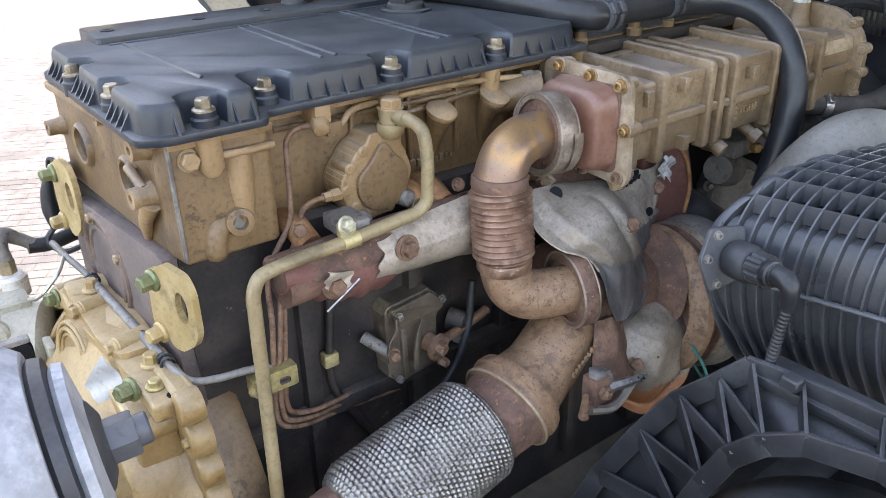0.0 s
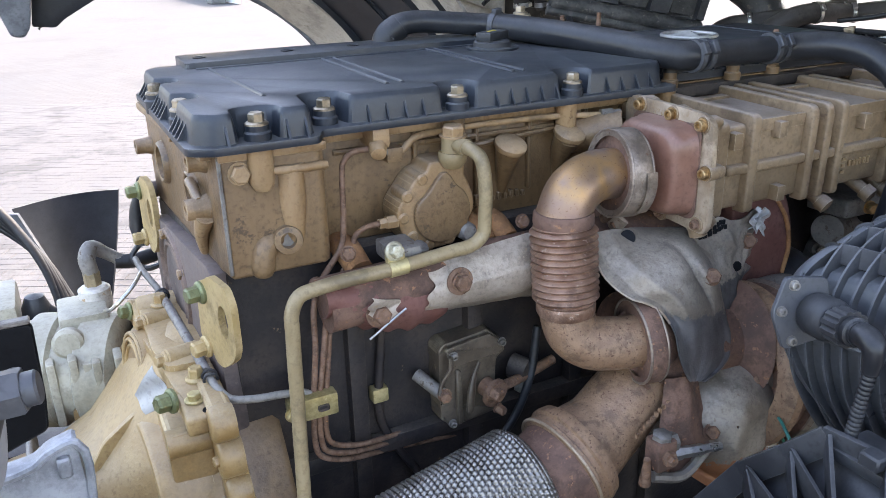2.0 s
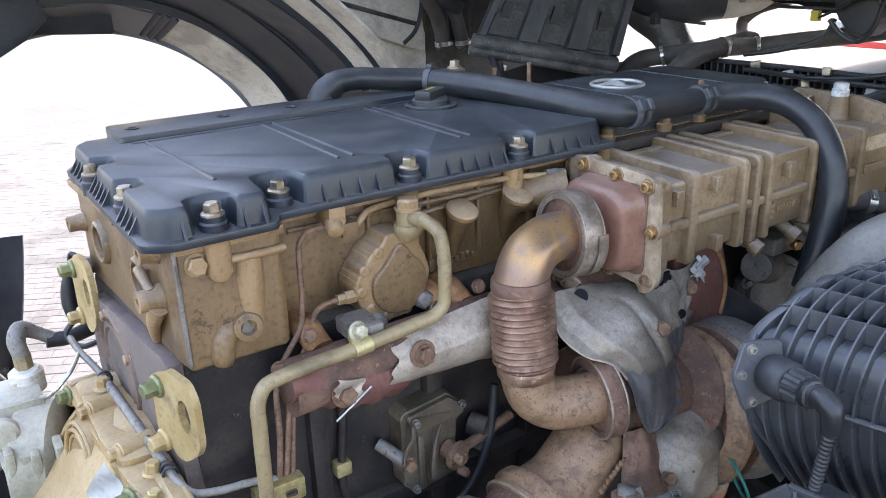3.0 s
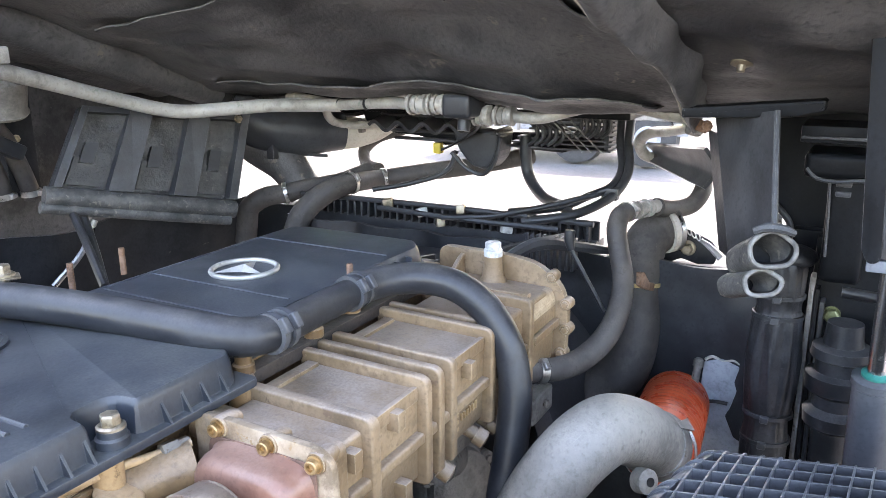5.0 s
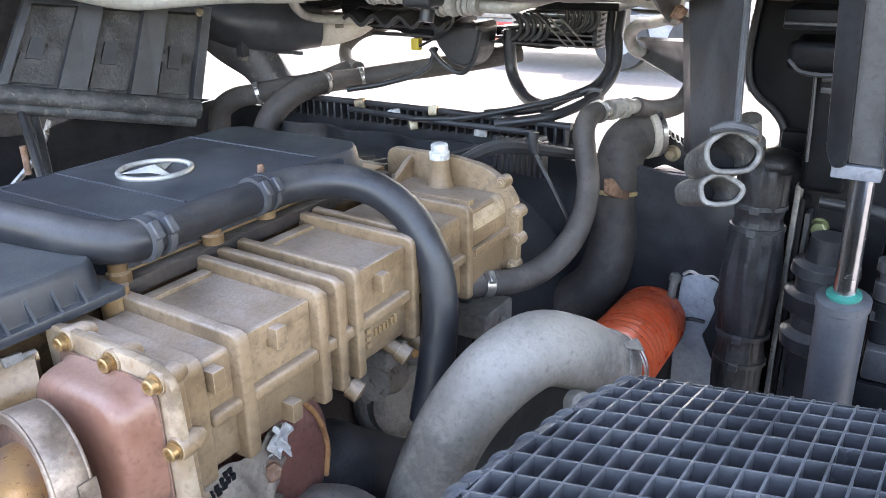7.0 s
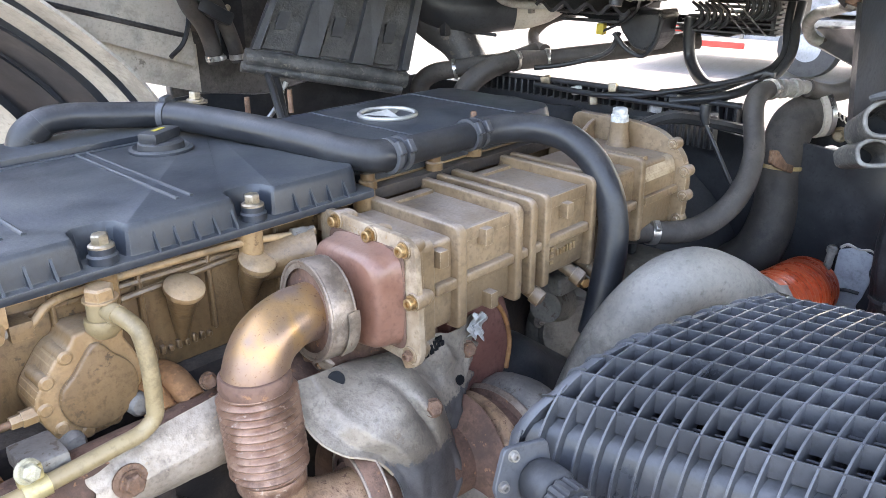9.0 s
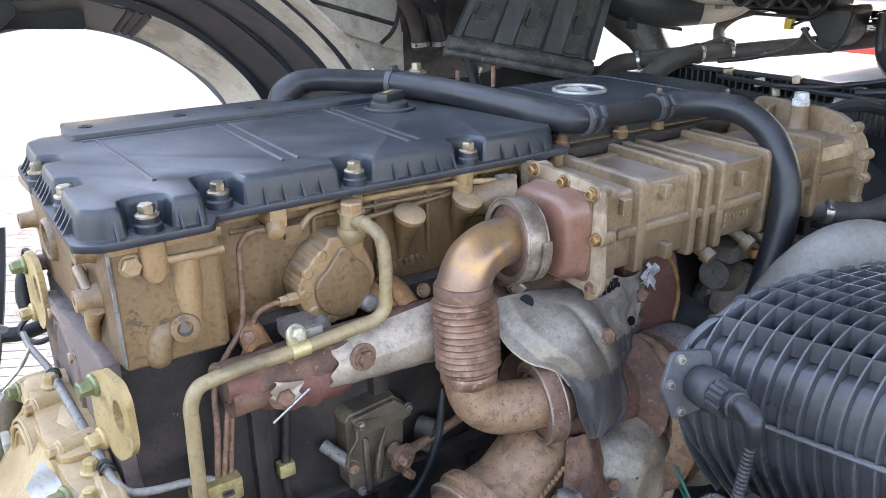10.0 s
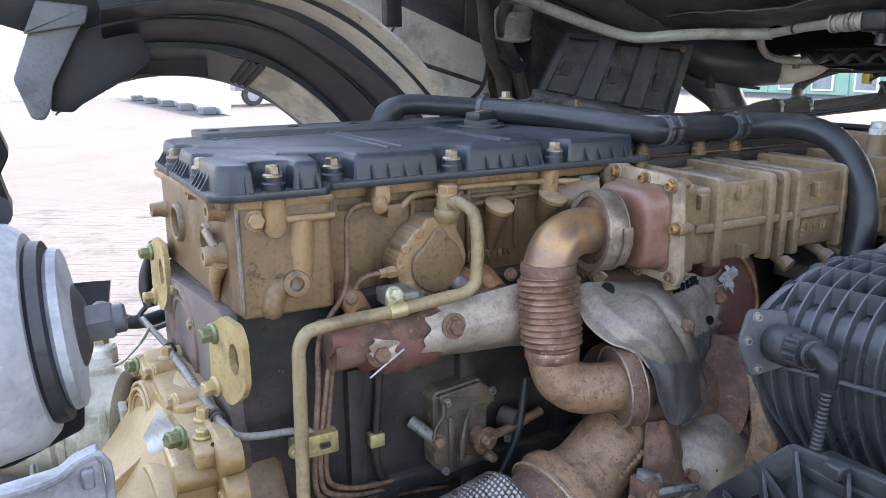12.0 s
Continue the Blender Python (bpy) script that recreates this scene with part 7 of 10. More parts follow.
part("side_tank", Shape().box((1.50, -0.345, 0.95), (1.54, -0.150, 1.495), 0.01, 2), m_frame, rc)
part("tank_rib", Shape().box((1.490, -0.276, 0.95), (1.502, -0.262, 1.47), 0.003, 2), m_frame, rc)
part("ear_plate", Shape().prism(fillet([(-0.283, 1.12), (-0.280, 1.420), (-0.322, 1.424), (-0.330, 1.12)], 0.006, 3), "x", 1.480, 1.488, 0.002, 2), m_frame, rc)
bolt(rc, (1.480, -0.303, 1.377), (-1, 0, 0), 0.011, m_pit, "socket")
for z in (1.25, 1.315):
    bolt(rc, (1.480, -0.306, z), (-1, 0, 0), 0.007, m_frame, "hex")
part("lower_pipe", Shape().tube([(1.44, -0.30, 1.20), (1.43, -0.28, 1.10), (1.40, -0.25, 1.02)], 0.035, 18, 5), m_frame, rc)


# ---- air filter housing with open rib grid ----
AO = Vector((0.446, -0.338, 0.0))
AU = Vector((1.0, -0.06, 0.0))
AV = Vector((0.25, -0.968, 0.0)).normalized()


def af(u, v, z):
    return AO + AU * u + AV * v + Vector((0, 0, z))


AF_PROF = [(0.080, 1.235), (0.042, 1.285), (0.012, 1.335), (-0.004, 1.385), (-0.006, 1.425), (0.006, 1.462), (0.030, 1.490), (0.062, 1.505), (0.10, 1.511), (0.18, 1.511), (0.26, 1.506), (0.32, 1.497), (0.352, 1.490), (0.368, 1.478), (0.374, 1.45), (0.376, 1.30), (0.36, 1.235)]
AF_W = 0.36
AF_R = 0.018


def af_side(u):
    """Where the slanting inner side cuts the grid."""
    return 0.012 + 0.134 * max(u, 0.0) + 0.015 * min(1.0, max(u, 0.0) / 0.03)


def build_filter():
    t = thing("air_filter_housing", af(0.18, 0.2, 1.235), "black plastic air filter housing with a deep rib grid", "air filter")
    fine, _ = smooth_line([(u, 0, z) for u, z in AF_PROF], 1, 5)
    prof = [(p.x, p.z) for p in fine]

    def inset(k):
        a, b = prof[max(k - 1, 0)], prof[min(k + 1, len(prof) - 1)]
        tx, tz = b[0] - a[0], b[1] - a[1]
        n = math.hypot(tx, tz)
        return tz / n, -tx / n

    nrm = [inset(k) for k in range(len(prof))]
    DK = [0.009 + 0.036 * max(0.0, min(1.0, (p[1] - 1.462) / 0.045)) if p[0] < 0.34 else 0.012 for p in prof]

    def on(k, v, d):
        return af(prof[k][0] + nrm[k][0] * d, v, prof[k][1] + nrm[k][1] * d)

    K = range(len(prof))
    # recessed shell, its deep middle in the shaded copy of the plastic
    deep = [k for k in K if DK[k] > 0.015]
    for ks, mm in ((range(0, deep[0] + 1), m_filter), (range(deep[0], deep[-1] + 1), m_pocket_shade), (range(deep[-1], len(prof)), m_filter)):
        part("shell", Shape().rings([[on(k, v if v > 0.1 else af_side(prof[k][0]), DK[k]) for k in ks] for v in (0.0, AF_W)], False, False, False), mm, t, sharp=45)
    # rounded shoulder along the inner side, with the ribs running over it
    rings = []
    for q in range(8):
        a = math.pi / 2 * q / 7
        rings.append([on(k, af_side(prof[k][0]) + 0.003 - AF_R * math.sin(a), 0.0015 + AF_R * (1 - math.cos(a))) for k in K])
    rings.insert(0, [on(k, af_side(prof[k][0]) + 0.003, DK[k] + 0.002) for k in K])
    rings.append([on(k, af_side(prof[k][0]) + 0.003 - AF_R - 0.002, 0.055) for k in K])
    part("shoulder", Shape().rings(rings, False, True, False), m_filter, t, sharp=45)

    def shoulder_rib(k):
        s = Shape()
        t3 = (AU * 0.0011)
        A, B = [], []
        for q in range(8):
            a = math.pi / 2 * q / 7
            A.append(on(k, af_side(prof[k][0]) + 0.003 - AF_R * math.sin(a), AF_R * (1 - math.cos(a)) - 0.0018 * math.cos(a)) + AV * (-0.0018 * math.sin(a)))
            B.append(on(k, af_side(prof[k][0]) + 0.003 - (AF_R - 0.004) * math.sin(a), 0.004 + AF_R * (1 - math.cos(a))))
        s.add([p - t3 for p in A] + [p - t3 for p in B] + [p + t3 for p in A] + [p + t3 for p in B],
              [f for j in range(7) for f in ((j, j + 1, 9 + j, 8 + j), (16 + j, 24 + j, 25 + j, 17 + j), (j, 16 + j, 17 + j, j + 1))])
        return s

    # ribs that run over the top and down the end
    nv, v_step = 19, 0.0178
    for i in range(nv):
        v = 0.014 + i * v_step
        w = 0.0010
        cut = next((q for q, p in enumerate(prof) if af_side(p[0]) > v and p[1] > 1.40), len(prof))
        out = [prof[k] for k in K][:cut]
        inn = [(p[0] + n[0] * (D + 0.004), p[1] + n[1] * (D + 0.004)) for p, n, D in list(zip(prof, nrm, DK))[:cut]]
        s = Shape()
        k = len(out)
        vv = [af(a, v - w, b) for a, b in out] + [af(a, v - w, b) for a, b in inn] + [af(a, v + w, b) for a, b in out] + [af(a, v + w, b) for a, b in inn]
        ff = []
        for j in range(k - 1):
            ff += [(j, j + 1, k + j + 1, k + j), (2 * k + j, 3 * k + j, 3 * k + j + 1, 2 * k + j + 1), (j, 2 * k + j, 2 * k + j + 1, j + 1)]
        s.add(vv, ff)
        part("long_rib", s, m_filter, t, sharp=60)

    def top_z(u):
        for (a, p), (b, q) in zip(prof[25:], prof[26:]):
            if a <= u <= b:
                return p + (q - p) * (u - a) / max(b - a, 1e-6)
        return prof[-30][1]

    # cross ribs on the top, over deep pockets
    steps = [0.026, 0.052]
    while steps[-1] < 0.345:
        steps.append(steps[-1] + 0.0285)
    for i, u in enumerate(steps):
        z = top_z(u)
        v0, v1 = af_side(u) + 0.001, AF_W
        s = Shape()
        s.add([af(u - 0.0010, v0, z), af(u + 0.0010, v0, z), af(u + 0.0010, v0, z - 0.0215), af(u - 0.0010, v0, z - 0.0215),
               af(u - 0.0010, v1, z), af(u + 0.0010, v1, z), af(u + 0.0010, v1, z - 0.0215), af(u - 0.0010, v1, z - 0.0215)],
              [(0, 1, 2, 3), (7, 6, 5, 4), (0, 4, 5, 1), (1, 5, 6, 2), (2, 6, 7, 3), (3, 7, 4, 0)])
        part("cross_rib", s, m_filter, t)
        kk = min(K, key=lambda q: abs(prof[q][0] - u) + (1 if prof[q][1] < 1.40 else 0))
        part("shoulder_rib", shoulder_rib(kk), m_filter, t, sharp=60)
        if i + 1 < len(steps):
            # rolled foot of each cross rib, open to the dark pocket below
            un, zn = steps[i + 1] - 0.0035, top_z(steps[i + 1]) - (0.019 if i else 0.026)
            vn = af_side(un) + 0.001
            part("rib_foot", Shape().tube([af(un, vn, zn), af(un, (vn + v1) / 2, zn), af(un, v1, zn)], 0.0013, 8, 2), m_filter, t)
    # mid seam on the end, thick outer border
    part("seam", Shape().tube([af(-0.002, 0.012, 1.395), af(-0.004, 0.2, 1.395), af(-0.004, AF_W, 1.395)], 0.0035, 8, 5), m_filter, t)
    part("outer_border", Shape().rings([[on(k, v, d) for k in K] for v, d in ((AF_W - 0.006, 0.030), (AF_W - 0.006, 0.002), (AF_W, -0.004), (AF_W + 0.030, -0.006), (AF_W + 0.036, 0.0), (AF_W + 0.12, 0.004))], False, True, False), m_filter, t, "smooth moulded border", sharp=45)
    return t


build_filter()
sens = thing("pressure_sensor", (0.41, -0.43, 1.40), "black round connector with a ribbed collar on a grey plate", "sensor")
sd = Vector((-0.30, -0.94, 0.15)).normalized()
sp = Vector((0.437, -0.380, 1.427))
up_ = Vector((0, 0, 1))
rt_ = sd.cross(up_).normalized()
up_ = rt_.cross(sd)
SM = Matrix.Translation(sp) @ Matrix((rt_, up_, sd)).transposed().to_4x4()
pl = Shape().prism(fillet([(-0.020, -0.026), (0.030, -0.036), (0.043, 0.002), (0.030, 0.038), (-0.014, 0.034)], 0.006, 3), "z", -0.003, 0.003, 0.001, 1, SM)
part("plate", pl, m_cyl, sens, "grey mounting plate")
for a, b in ((0.034, 0.004), (0.022, -0.027), (0.022, 0.029)):
    bolt(sens, sp + rt_ * a + up_ * b + sd * 0.002, sd, 0.0055, m_dkalloy, "socket")
part("body", Shape().lathe(sp, sd, [(0, 0.016), (0.005, 0.020), (0.008, 0.0212), (0.030, 0.0215), (0.035, 0.019), (0.037, 0.016)], 32), m_plastic, sens)
col = []
for k in range(60):
    a = 2 * math.pi * k / 60
    r = 0.0180 if k % 5 > 1 else 0.0164
    col.append((r * math.cos(a), r * math.sin(a)))
part("collar", Shape().prism(col, "z", 0.039, 0.060, 0, 1, SM), m_plastic, sens)
part("neck", Shape().lathe(sp + sd * 0.059, sd, [(0, 0.014), (0.007, 0.014), (0.008, 0.012), (0.012, 0.012)], 26), m_plastic, sens)
part("elbow", Shape().tube([sp + sd * 0.066, sp + sd * 0.080, sp + sd * 0.090 + Vector((0, 0, -0.006)), sp + sd * 0.092 + Vector((0.0, 0, -0.030))], [0.0110, 0.0112, 0.0105, 0.0075], 22, 6), m_plastic, sens)
q0 = sp + sd * 0.092 + Vector((0, 0, -0.028))
prof = []
for i in range(18):
    h = i * 0.0050
    prof += [(h, 0.0050), (h + 0.0012, 0.0062), (h + 0.0034, 0.0062), (h + 0.0045, 0.0050)]
part("conduit", Shape().lathe(q0, Vector((0.02, 0.10, -1)), prof, 16), m_plastic, sens, "corrugated conduit", sharp=80)

# ---- open plastic support frame under the filter ----
fr = thing("support_frame", (0.42, -0.46, 1.0), "black plastic lattice frame under the air filter", "frame")


def bar(a, b, w, h, name="bar", mat_=None):
    a, b = Vector(a), Vector(b)
    d = b - a
    x = d.normalized()
    y = Vector((0, 0, 1)).cross(x)
    y = y.normalized() if y.length > 1e-4 else Vector((0, 1, 0))
    z = x.cross(y)
    m = Matrix((x, y, z)).transposed().to_4x4()
    m.translation = (a + b) / 2
    s = Shape()
    s.box((-d.length / 2, -w / 2, -h / 2), (d.length / 2, w / 2, h / 2), min(w, h) * 0.2, 2)
    s.v = [tuple(m @ Vector(p)) for p in s.v]
    return s


UP = [Vector(p) for p in ((0.355, -0.265, 1.03), (0.36, -0.287, 1.09), (0.37, -0.334, 1.183), (0.38, -0.376, 1.255), (0.39, -0.416, 1.298), (0.40, -0.445, 1.331), (0.405, -0.50, 1.334), (0.41, -0.58, 1.336), (0.42, -0.68, 1.336))]
LO = [Vector(p) for p in ((0.33, -0.40, 1.06), (0.335, -0.425, 1.14), (0.34, -0.446, 1.20), (0.345, -0.469, 1.254), (0.35, -0.498, 1.288), (0.36, -0.535, 1.308), (0.37, -0.60, 1.318), (0.38, -0.68, 1.320))]
for P_ in (UP, LO):
    for a, b in zip(P_, P_[1:]):
        d = (b - a).normalized() * 0.004
        part("bar", bar(a - d, b + d, 0.007, 0.026), m_plastic, fr)
for i, j in ((1, 1), (2, 1), (2, 2), (3, 2), (3, 3), (4, 3), (4, 4), (5, 4), (6, 5), (7, 6)):
    part("rib", bar(UP[i], LO[j], 0.004, 0.024), m_plastic, fr)


def web_fn(u, v):
    k = u * (len(LO) - 1)
    i = min(int(k), len(LO) - 2)
    return LO[i].lerp(LO[i + 1], k - i).lerp(UP[i].lerp(UP[i + 1], k - i), v) + Vector((0.016, 0.006, -0.014))


part("web", Shape().sheet(web_fn, 24, 6, 0.004), m_plastic, fr)
part("shelf", Shape().box((0.395, -0.70, 1.318), (0.45, -0.45, 1.330), 0.003, 2), m_plastic, fr)
part("leg", bar((0.43, -0.50, 1.318), (0.47, -0.46, 1.235), 0.02, 0.03), m_plastic, fr)
part("tab", Shape().box((0.385, -0.505, 1.336), (0.402, -0.485, 1.350), 0.002, 1), m_plastic, fr)
part("post", Shape().prism(fillet([(-0.60, 1.30), (-0.60, 1.40), (-0.615, 1.415), (-0.67, 1.415), (-0.67, 1.30)], 0.01, 3), "x", 0.37, 0.41, 0.004, 2), m_plastic, fr)
part("tank", Shape().ball((0.36, -0.60, 1.10), 0.16, 28, (1.1, 1.1, 0.9)), m_frame, fr)
solo("tie_wrap", Shape().torus((0.590, -0.262, 1.155), (0.7, -0.4, 0.3), 0.03, 0.0022, 30, 8), m_teal, "green plastic tie beside the turbocharger", "cable tie")


# ---- tilt cylinder and cab mounting at the front corner ----
tc = thing("tilt_cylinder", (1.06, -0.58, 1.0), "grey hydraulic tilt cylinder with a chromed rod", "hydraulic cylinder")
ca = Vector((-0.16, 0.01, 1)).normalized()
cb = Vector((1.068, -0.577, 1.505))
part("barrel", Shape().lathe(cb - ca * 0.46, ca, [(0, 0.026), (0.43, 0.0265), (0.445, 0.0265), (0.447, 0.0285), (0.457, 0.0285), (0.46, 0.022)], 36), m_cyl, tc)
part("seal", Shape().lathe(cb, ca, [(0, 0.0180), (0.003, 0.0180), (0.006, 0.0135)], 32), m_teal, tc, "teal rod seal")
part("rod", Shape().lathe(cb, ca, [(0, 0.0118), (0.175, 0.0118)], 30), m_chrome, tc, "chromed rod")
part("rod_collar", Shape().lathe(cb + ca * 0.155, ca, [(0, 0.020), (0.02, 0.021), (0.04, 0.019)], 24), m_greyplate, tc)
po = thing("cab_mount", (1.02, -0.58, 1.65), "grey folded steel cab mounting above the cylinder", "cab mount")
part("near_flange", Shape().prism(fillet([(-0.515, 2.05), (-0.541, 1.676), (-0.549, 1.660), (-0.560, 1.662), (-0.562, 1.672), (-0.540, 2.05)], 0.005, 3), "x", 1.008, 1.014, 0.002, 2), m_pit, po)
part("front_plate", Shape().prism([(-0.538, 2.05), (-0.561, 1.664), (-0.592, 1.664), (-0.572, 2.05)], "x", 1.018, 1.024, 0.0015, 1), m_greyplate, po, "smooth grey plate")
part("far_flange", Shape().prism(fillet([(-0.571, 2.05), (-0.590, 1.668), (-0.602, 1.660), (-0.612, 1.672), (-0.588, 2.05)], 0.004, 3), "x", 1.008, 1.015, 0.002, 2), m_frame, po)
part("near_web", Shape().box((1.012, -0.562, 1.668), (1.020, -0.557, 1.69), 0.001, 1), m_frame, po)
part("back_plate", Shape().prism([(-0.545, 1.690), (-0.520, 2.05), (-0.595, 2.05), (-0.606, 1.690)], "x", 1.034, 1.042, 0.002, 1), m_frame, po)
part("flank", Shape().prism(fillet([(1.021, 1.668), (1.075, 1.69), (1.075, 2.05), (1.021, 2.05)], 0.004, 2), "y", -0.549, -0.542, 0.002, 1), m_frame, po)
part("foot", Shape().box((1.012, -0.593, 1.650), (1.040, -0.548, 1.664), 0.002, 2), m_bush, po, "pale steel foot")
# black moulded shape beside it
bm_ = thing("moulded_bracket", (1.27, -0.49, 1.63), "black moulded plastic bracket with a rounded nose", "bracket")
part("nose", Shape().box((1.24, -0.545, 1.716), (1.34, -0.456, 1.752), 0.010, 3), m_pit, bm_)
part("nose_edge", Shape().tube([(1.238, -0.460, 1.730), (1.236, -0.475, 1.717), (1.236, -0.540, 1.718)], 0.003, 8, 5), m_plastic, bm_)
part("stem", Shape().box((1.26, -0.545, 1.56), (1.33, -0.490, 1.72), 0.010, 3), m_pit, bm_)
part("stem_edge", Shape().tube([(1.258, -0.491, 1.712), (1.257, -0.494, 1.66), (1.258, -0.496, 1.60)], 0.0022, 8, 4), m_greyplate, bm_)
part("cap_plate", Shape().box((1.24, -0.545, 1.766), (1.34, -0.448, 1.790), 0.003, 2), m_pit, bm_)
part("cap_edge", Shape().box((1.2365, -0.545, 1.7715), (1.2405, -0.449, 1.7755), 0.001, 1), m_greyplate, bm_)
for z in (1.708, 1.694):
    part("tab", Shape().box((1.252, -0.520, z - 0.004), (1.262, -0.500, z + 0.003), 0.0015, 2), m_greyplate, bm_)
# tapered bracket under the cab edge
cbk = thing("cab_bracket", (1.12, -0.40, 1.63), "grey tapered steel bracket hanging from the cab", "bracket")
c_tl, c_tr, c_bl, c_br = (Vector(p) for p in ((1.240, -0.333, 1.796), (1.130, -0.424, 1.818), (1.130, -0.384, 1.615), (1.078, -0.440, 1.672)))


def colp(u, v, d=0.0):
    p = c_tl.lerp(c_bl, u).lerp(c_tr.lerp(c_br, u), v)
    return p + Vector((-0.62, -0.75, 0.2)).normalized() * d


part("plate", Shape().sheet(lambda u, v: colp(u, v), 16, 8, 0.005), m_greyplate, cbk)
for va, vb in ((0.14, 0.34), (0.32, 0.72)):
    part("flute", Shape().tube([colp(0.05, va, 0.003), colp(0.5, (va + vb) / 2, 0.003), colp(0.92, vb, 0.003)], 0.0026, 8, 4), m_dkalloy, cbk)
part("edge_fold", Shape().tube([colp(0.0, 1.0, 0.002), colp(0.5, 1.0, 0.002), colp(1.0, 1.0, 0.002)], 0.0042, 8, 4), m_greyplate, cbk)
part("side_flange", Shape().sheet(lambda u, v: colp(0.12 + 0.88 * u, 0.0) + Vector((0.040 * v, 0.020 * v, 0.0)), 12, 4, 0.004), m_frame, cbk)
part("head_beam", Shape().prism(fillet([(-0.300, 1.802), (-0.300, 1.816), (-0.480, 1.832), (-0.480, 1.818), (-0.44, 1.808)], 0.004, 3), "x", 1.150, 1.20, 0.004, 2), m_pit, cbk)
bolt(cbk, (1.245, -0.318, 1.782), (-1, -0.6, 0), 0.009, m_rustbolt, "hex")
for k, p in enumerate(((1.300, -0.300, 1.775), (1.330, -0.285, 1.765), (1.372, -0.276, 1.762))):
    part("pipe_clip", Shape().box(Vector(p) - Vector((0.012, 0.010, 0.008)), Vector(p) + Vector((0.012, 0.010, 0.010)), 0.003, 2, Euler((0.3, 0.2, 0.5 * k)).to_matrix().to_4x4()), m_dkalloy if k else m_rustbolt, cbk)
# torn double hose ends
th = thing("cut_hose", (1.08, -0.41, 1.58), "pair of cut rubber hose ends, worn pale rims", "hose")
for c, r, body, wide in (((1.060, -0.443, 1.651), 0.0275, (1.125, -0.384, 1.604), 1.12), ((1.062, -0.435, 1.606), 0.0205, (1.125, -0.366, 1.572), 1.22)):
    c = Vector(c)
    ax = (Vector(body) - c).normalized()
    face = Vector((0.93, 0.30, -0.22)).normalized()
    side = face.cross(Vector((0, 0, 1))).normalized()
    up = side.cross(face)
    rings = []
    for h, k in ((0.0, 0.80), (-0.002, 0.90), (-0.001, 0.98), (0.006, 1.03), (0.02, 0.98), (0.055, 0.92)):
        ring = []
        for j in range(44):
            a = 2 * math.pi * j / 44
            wob = 1 + 0.05 * math.sin(3 * a + r * 90) + 0.03 * math.sin(5 * a)
            ring.append(c + (face if h < 0.01 else ax) * h + (side * math.cos(a) * wide + up * math.sin(a) * 0.90) * (r * k * wob))
        rings.append(ring)
    part("hose_end", Shape().rings(rings, False, False), m_muck, th, sharp=60)
    part("rim", Shape().tube([p for p in rings[1][::2]] + [rings[1][0]], 0.0032, 8, 3), m_rim, th, "pale worn rim")
    # Bore walls in near-black: the hollow's shade is put into the colour.
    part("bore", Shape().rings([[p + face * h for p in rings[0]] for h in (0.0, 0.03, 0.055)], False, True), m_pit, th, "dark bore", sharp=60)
part("crown", Shape().tube([(1.050, -0.420, 1.676), (1.050, -0.436, 1.682), (1.052, -0.455, 1.681), (1.056, -0.468, 1.676)], [0.004, 0.006, 0.006, 0.004], 8, 5), m_greyplate, th, "torn crown of the hose")
part("nozzle", Shape().lathe((1.30, -0.416, 1.585), (-0.45, -0.05, 0.9), [(0, 0.020), (0.004, 0.022), (0.03, 0.022), (0.034, 0.016), (0.07, 0.014)], 20), m_dkalloy, th)
# wrapped loom, rail, frame side
lm = thing("wrapped_loom", (1.32, -0.437, 1.1), "black wrapped cable loom tied with straps", "cable loom")
loom_rings = []
for k in range(81):
    z = 1.594 - 0.0062 * k
    base = 0.036 + 0.005 * math.exp(-((z - 1.40) / 0.06) ** 2) - 0.004 * math.exp(-((z - 1.495) / 0.012) ** 2) - 0.004 * math.exp(-((z - 1.30) / 0.02) ** 2)
    base *= min(1.0, max(0.02, (1.598 - z) / 0.03)) ** 0.5
    slack = 1.0 - 0.75 * math.exp(-((z - 1.495) / 0.02) ** 2) - 0.6 * math.exp(-((z - 1.28) / 0.035) ** 2)
    ring = []
    for j in range(72):
        a = 2 * math.pi * j / 72
        pleat = 0.0062 * slack * noise.noise(Vector((math.cos(a) * 2.6, math.sin(a) * 2.6, z * 5))) + 0.0022 * noise.noise(Vector((math.cos(a) * 6, math.sin(a) * 6, z * 12)))
        ring.append((1.322 + (base + pleat) * math.cos(a), -0.437 + (base + pleat) * math.sin(a), z))
    loom_rings.append(ring)
part("sleeve", Shape().rings(loom_rings), m_loom, lm, sharp=70)
for z, r in ((1.512, 0.036), (1.478, 0.037), (1.308, 0.0375), (1.262, 0.0375)):
    part("strap", Shape().lathe((1.322, -0.437, z), (0.05, 0, 1), [(0, r), (0, r + 0.002), (0.006, r + 0.002), (0.006, r)], 30), m_plastic, lm)
    part("strap_head", Shape().box((1.322 - r - 0.006, -0.443, z - 0.002), (1.322 - r + 0.003, -0.430, z + 0.009), 0.001, 1), m_greyplate, lm)
part("cloth_top", Shape().ball((1.325, -0.448, 1.578), 0.032, 20, (1.1, 1.2, 0.6)), m_loom, lm, sharp=80)
rl = thing("chassis_rail", (1.37, -0.50, 0.7), "black painted chassis rail upright with a green bolt", "chassis rail")
part("web", Shape().box((1.385, -0.60, 0.8), (1.405, -0.478, 1.60), 0.004, 2), m_pit, rl)
part("edge", Shape().box((1.352, -0.484, 0.8), (1.386, -0.476, 1.54), 0.002, 2), m_dkalloy, rl, "scuffed bright edge")
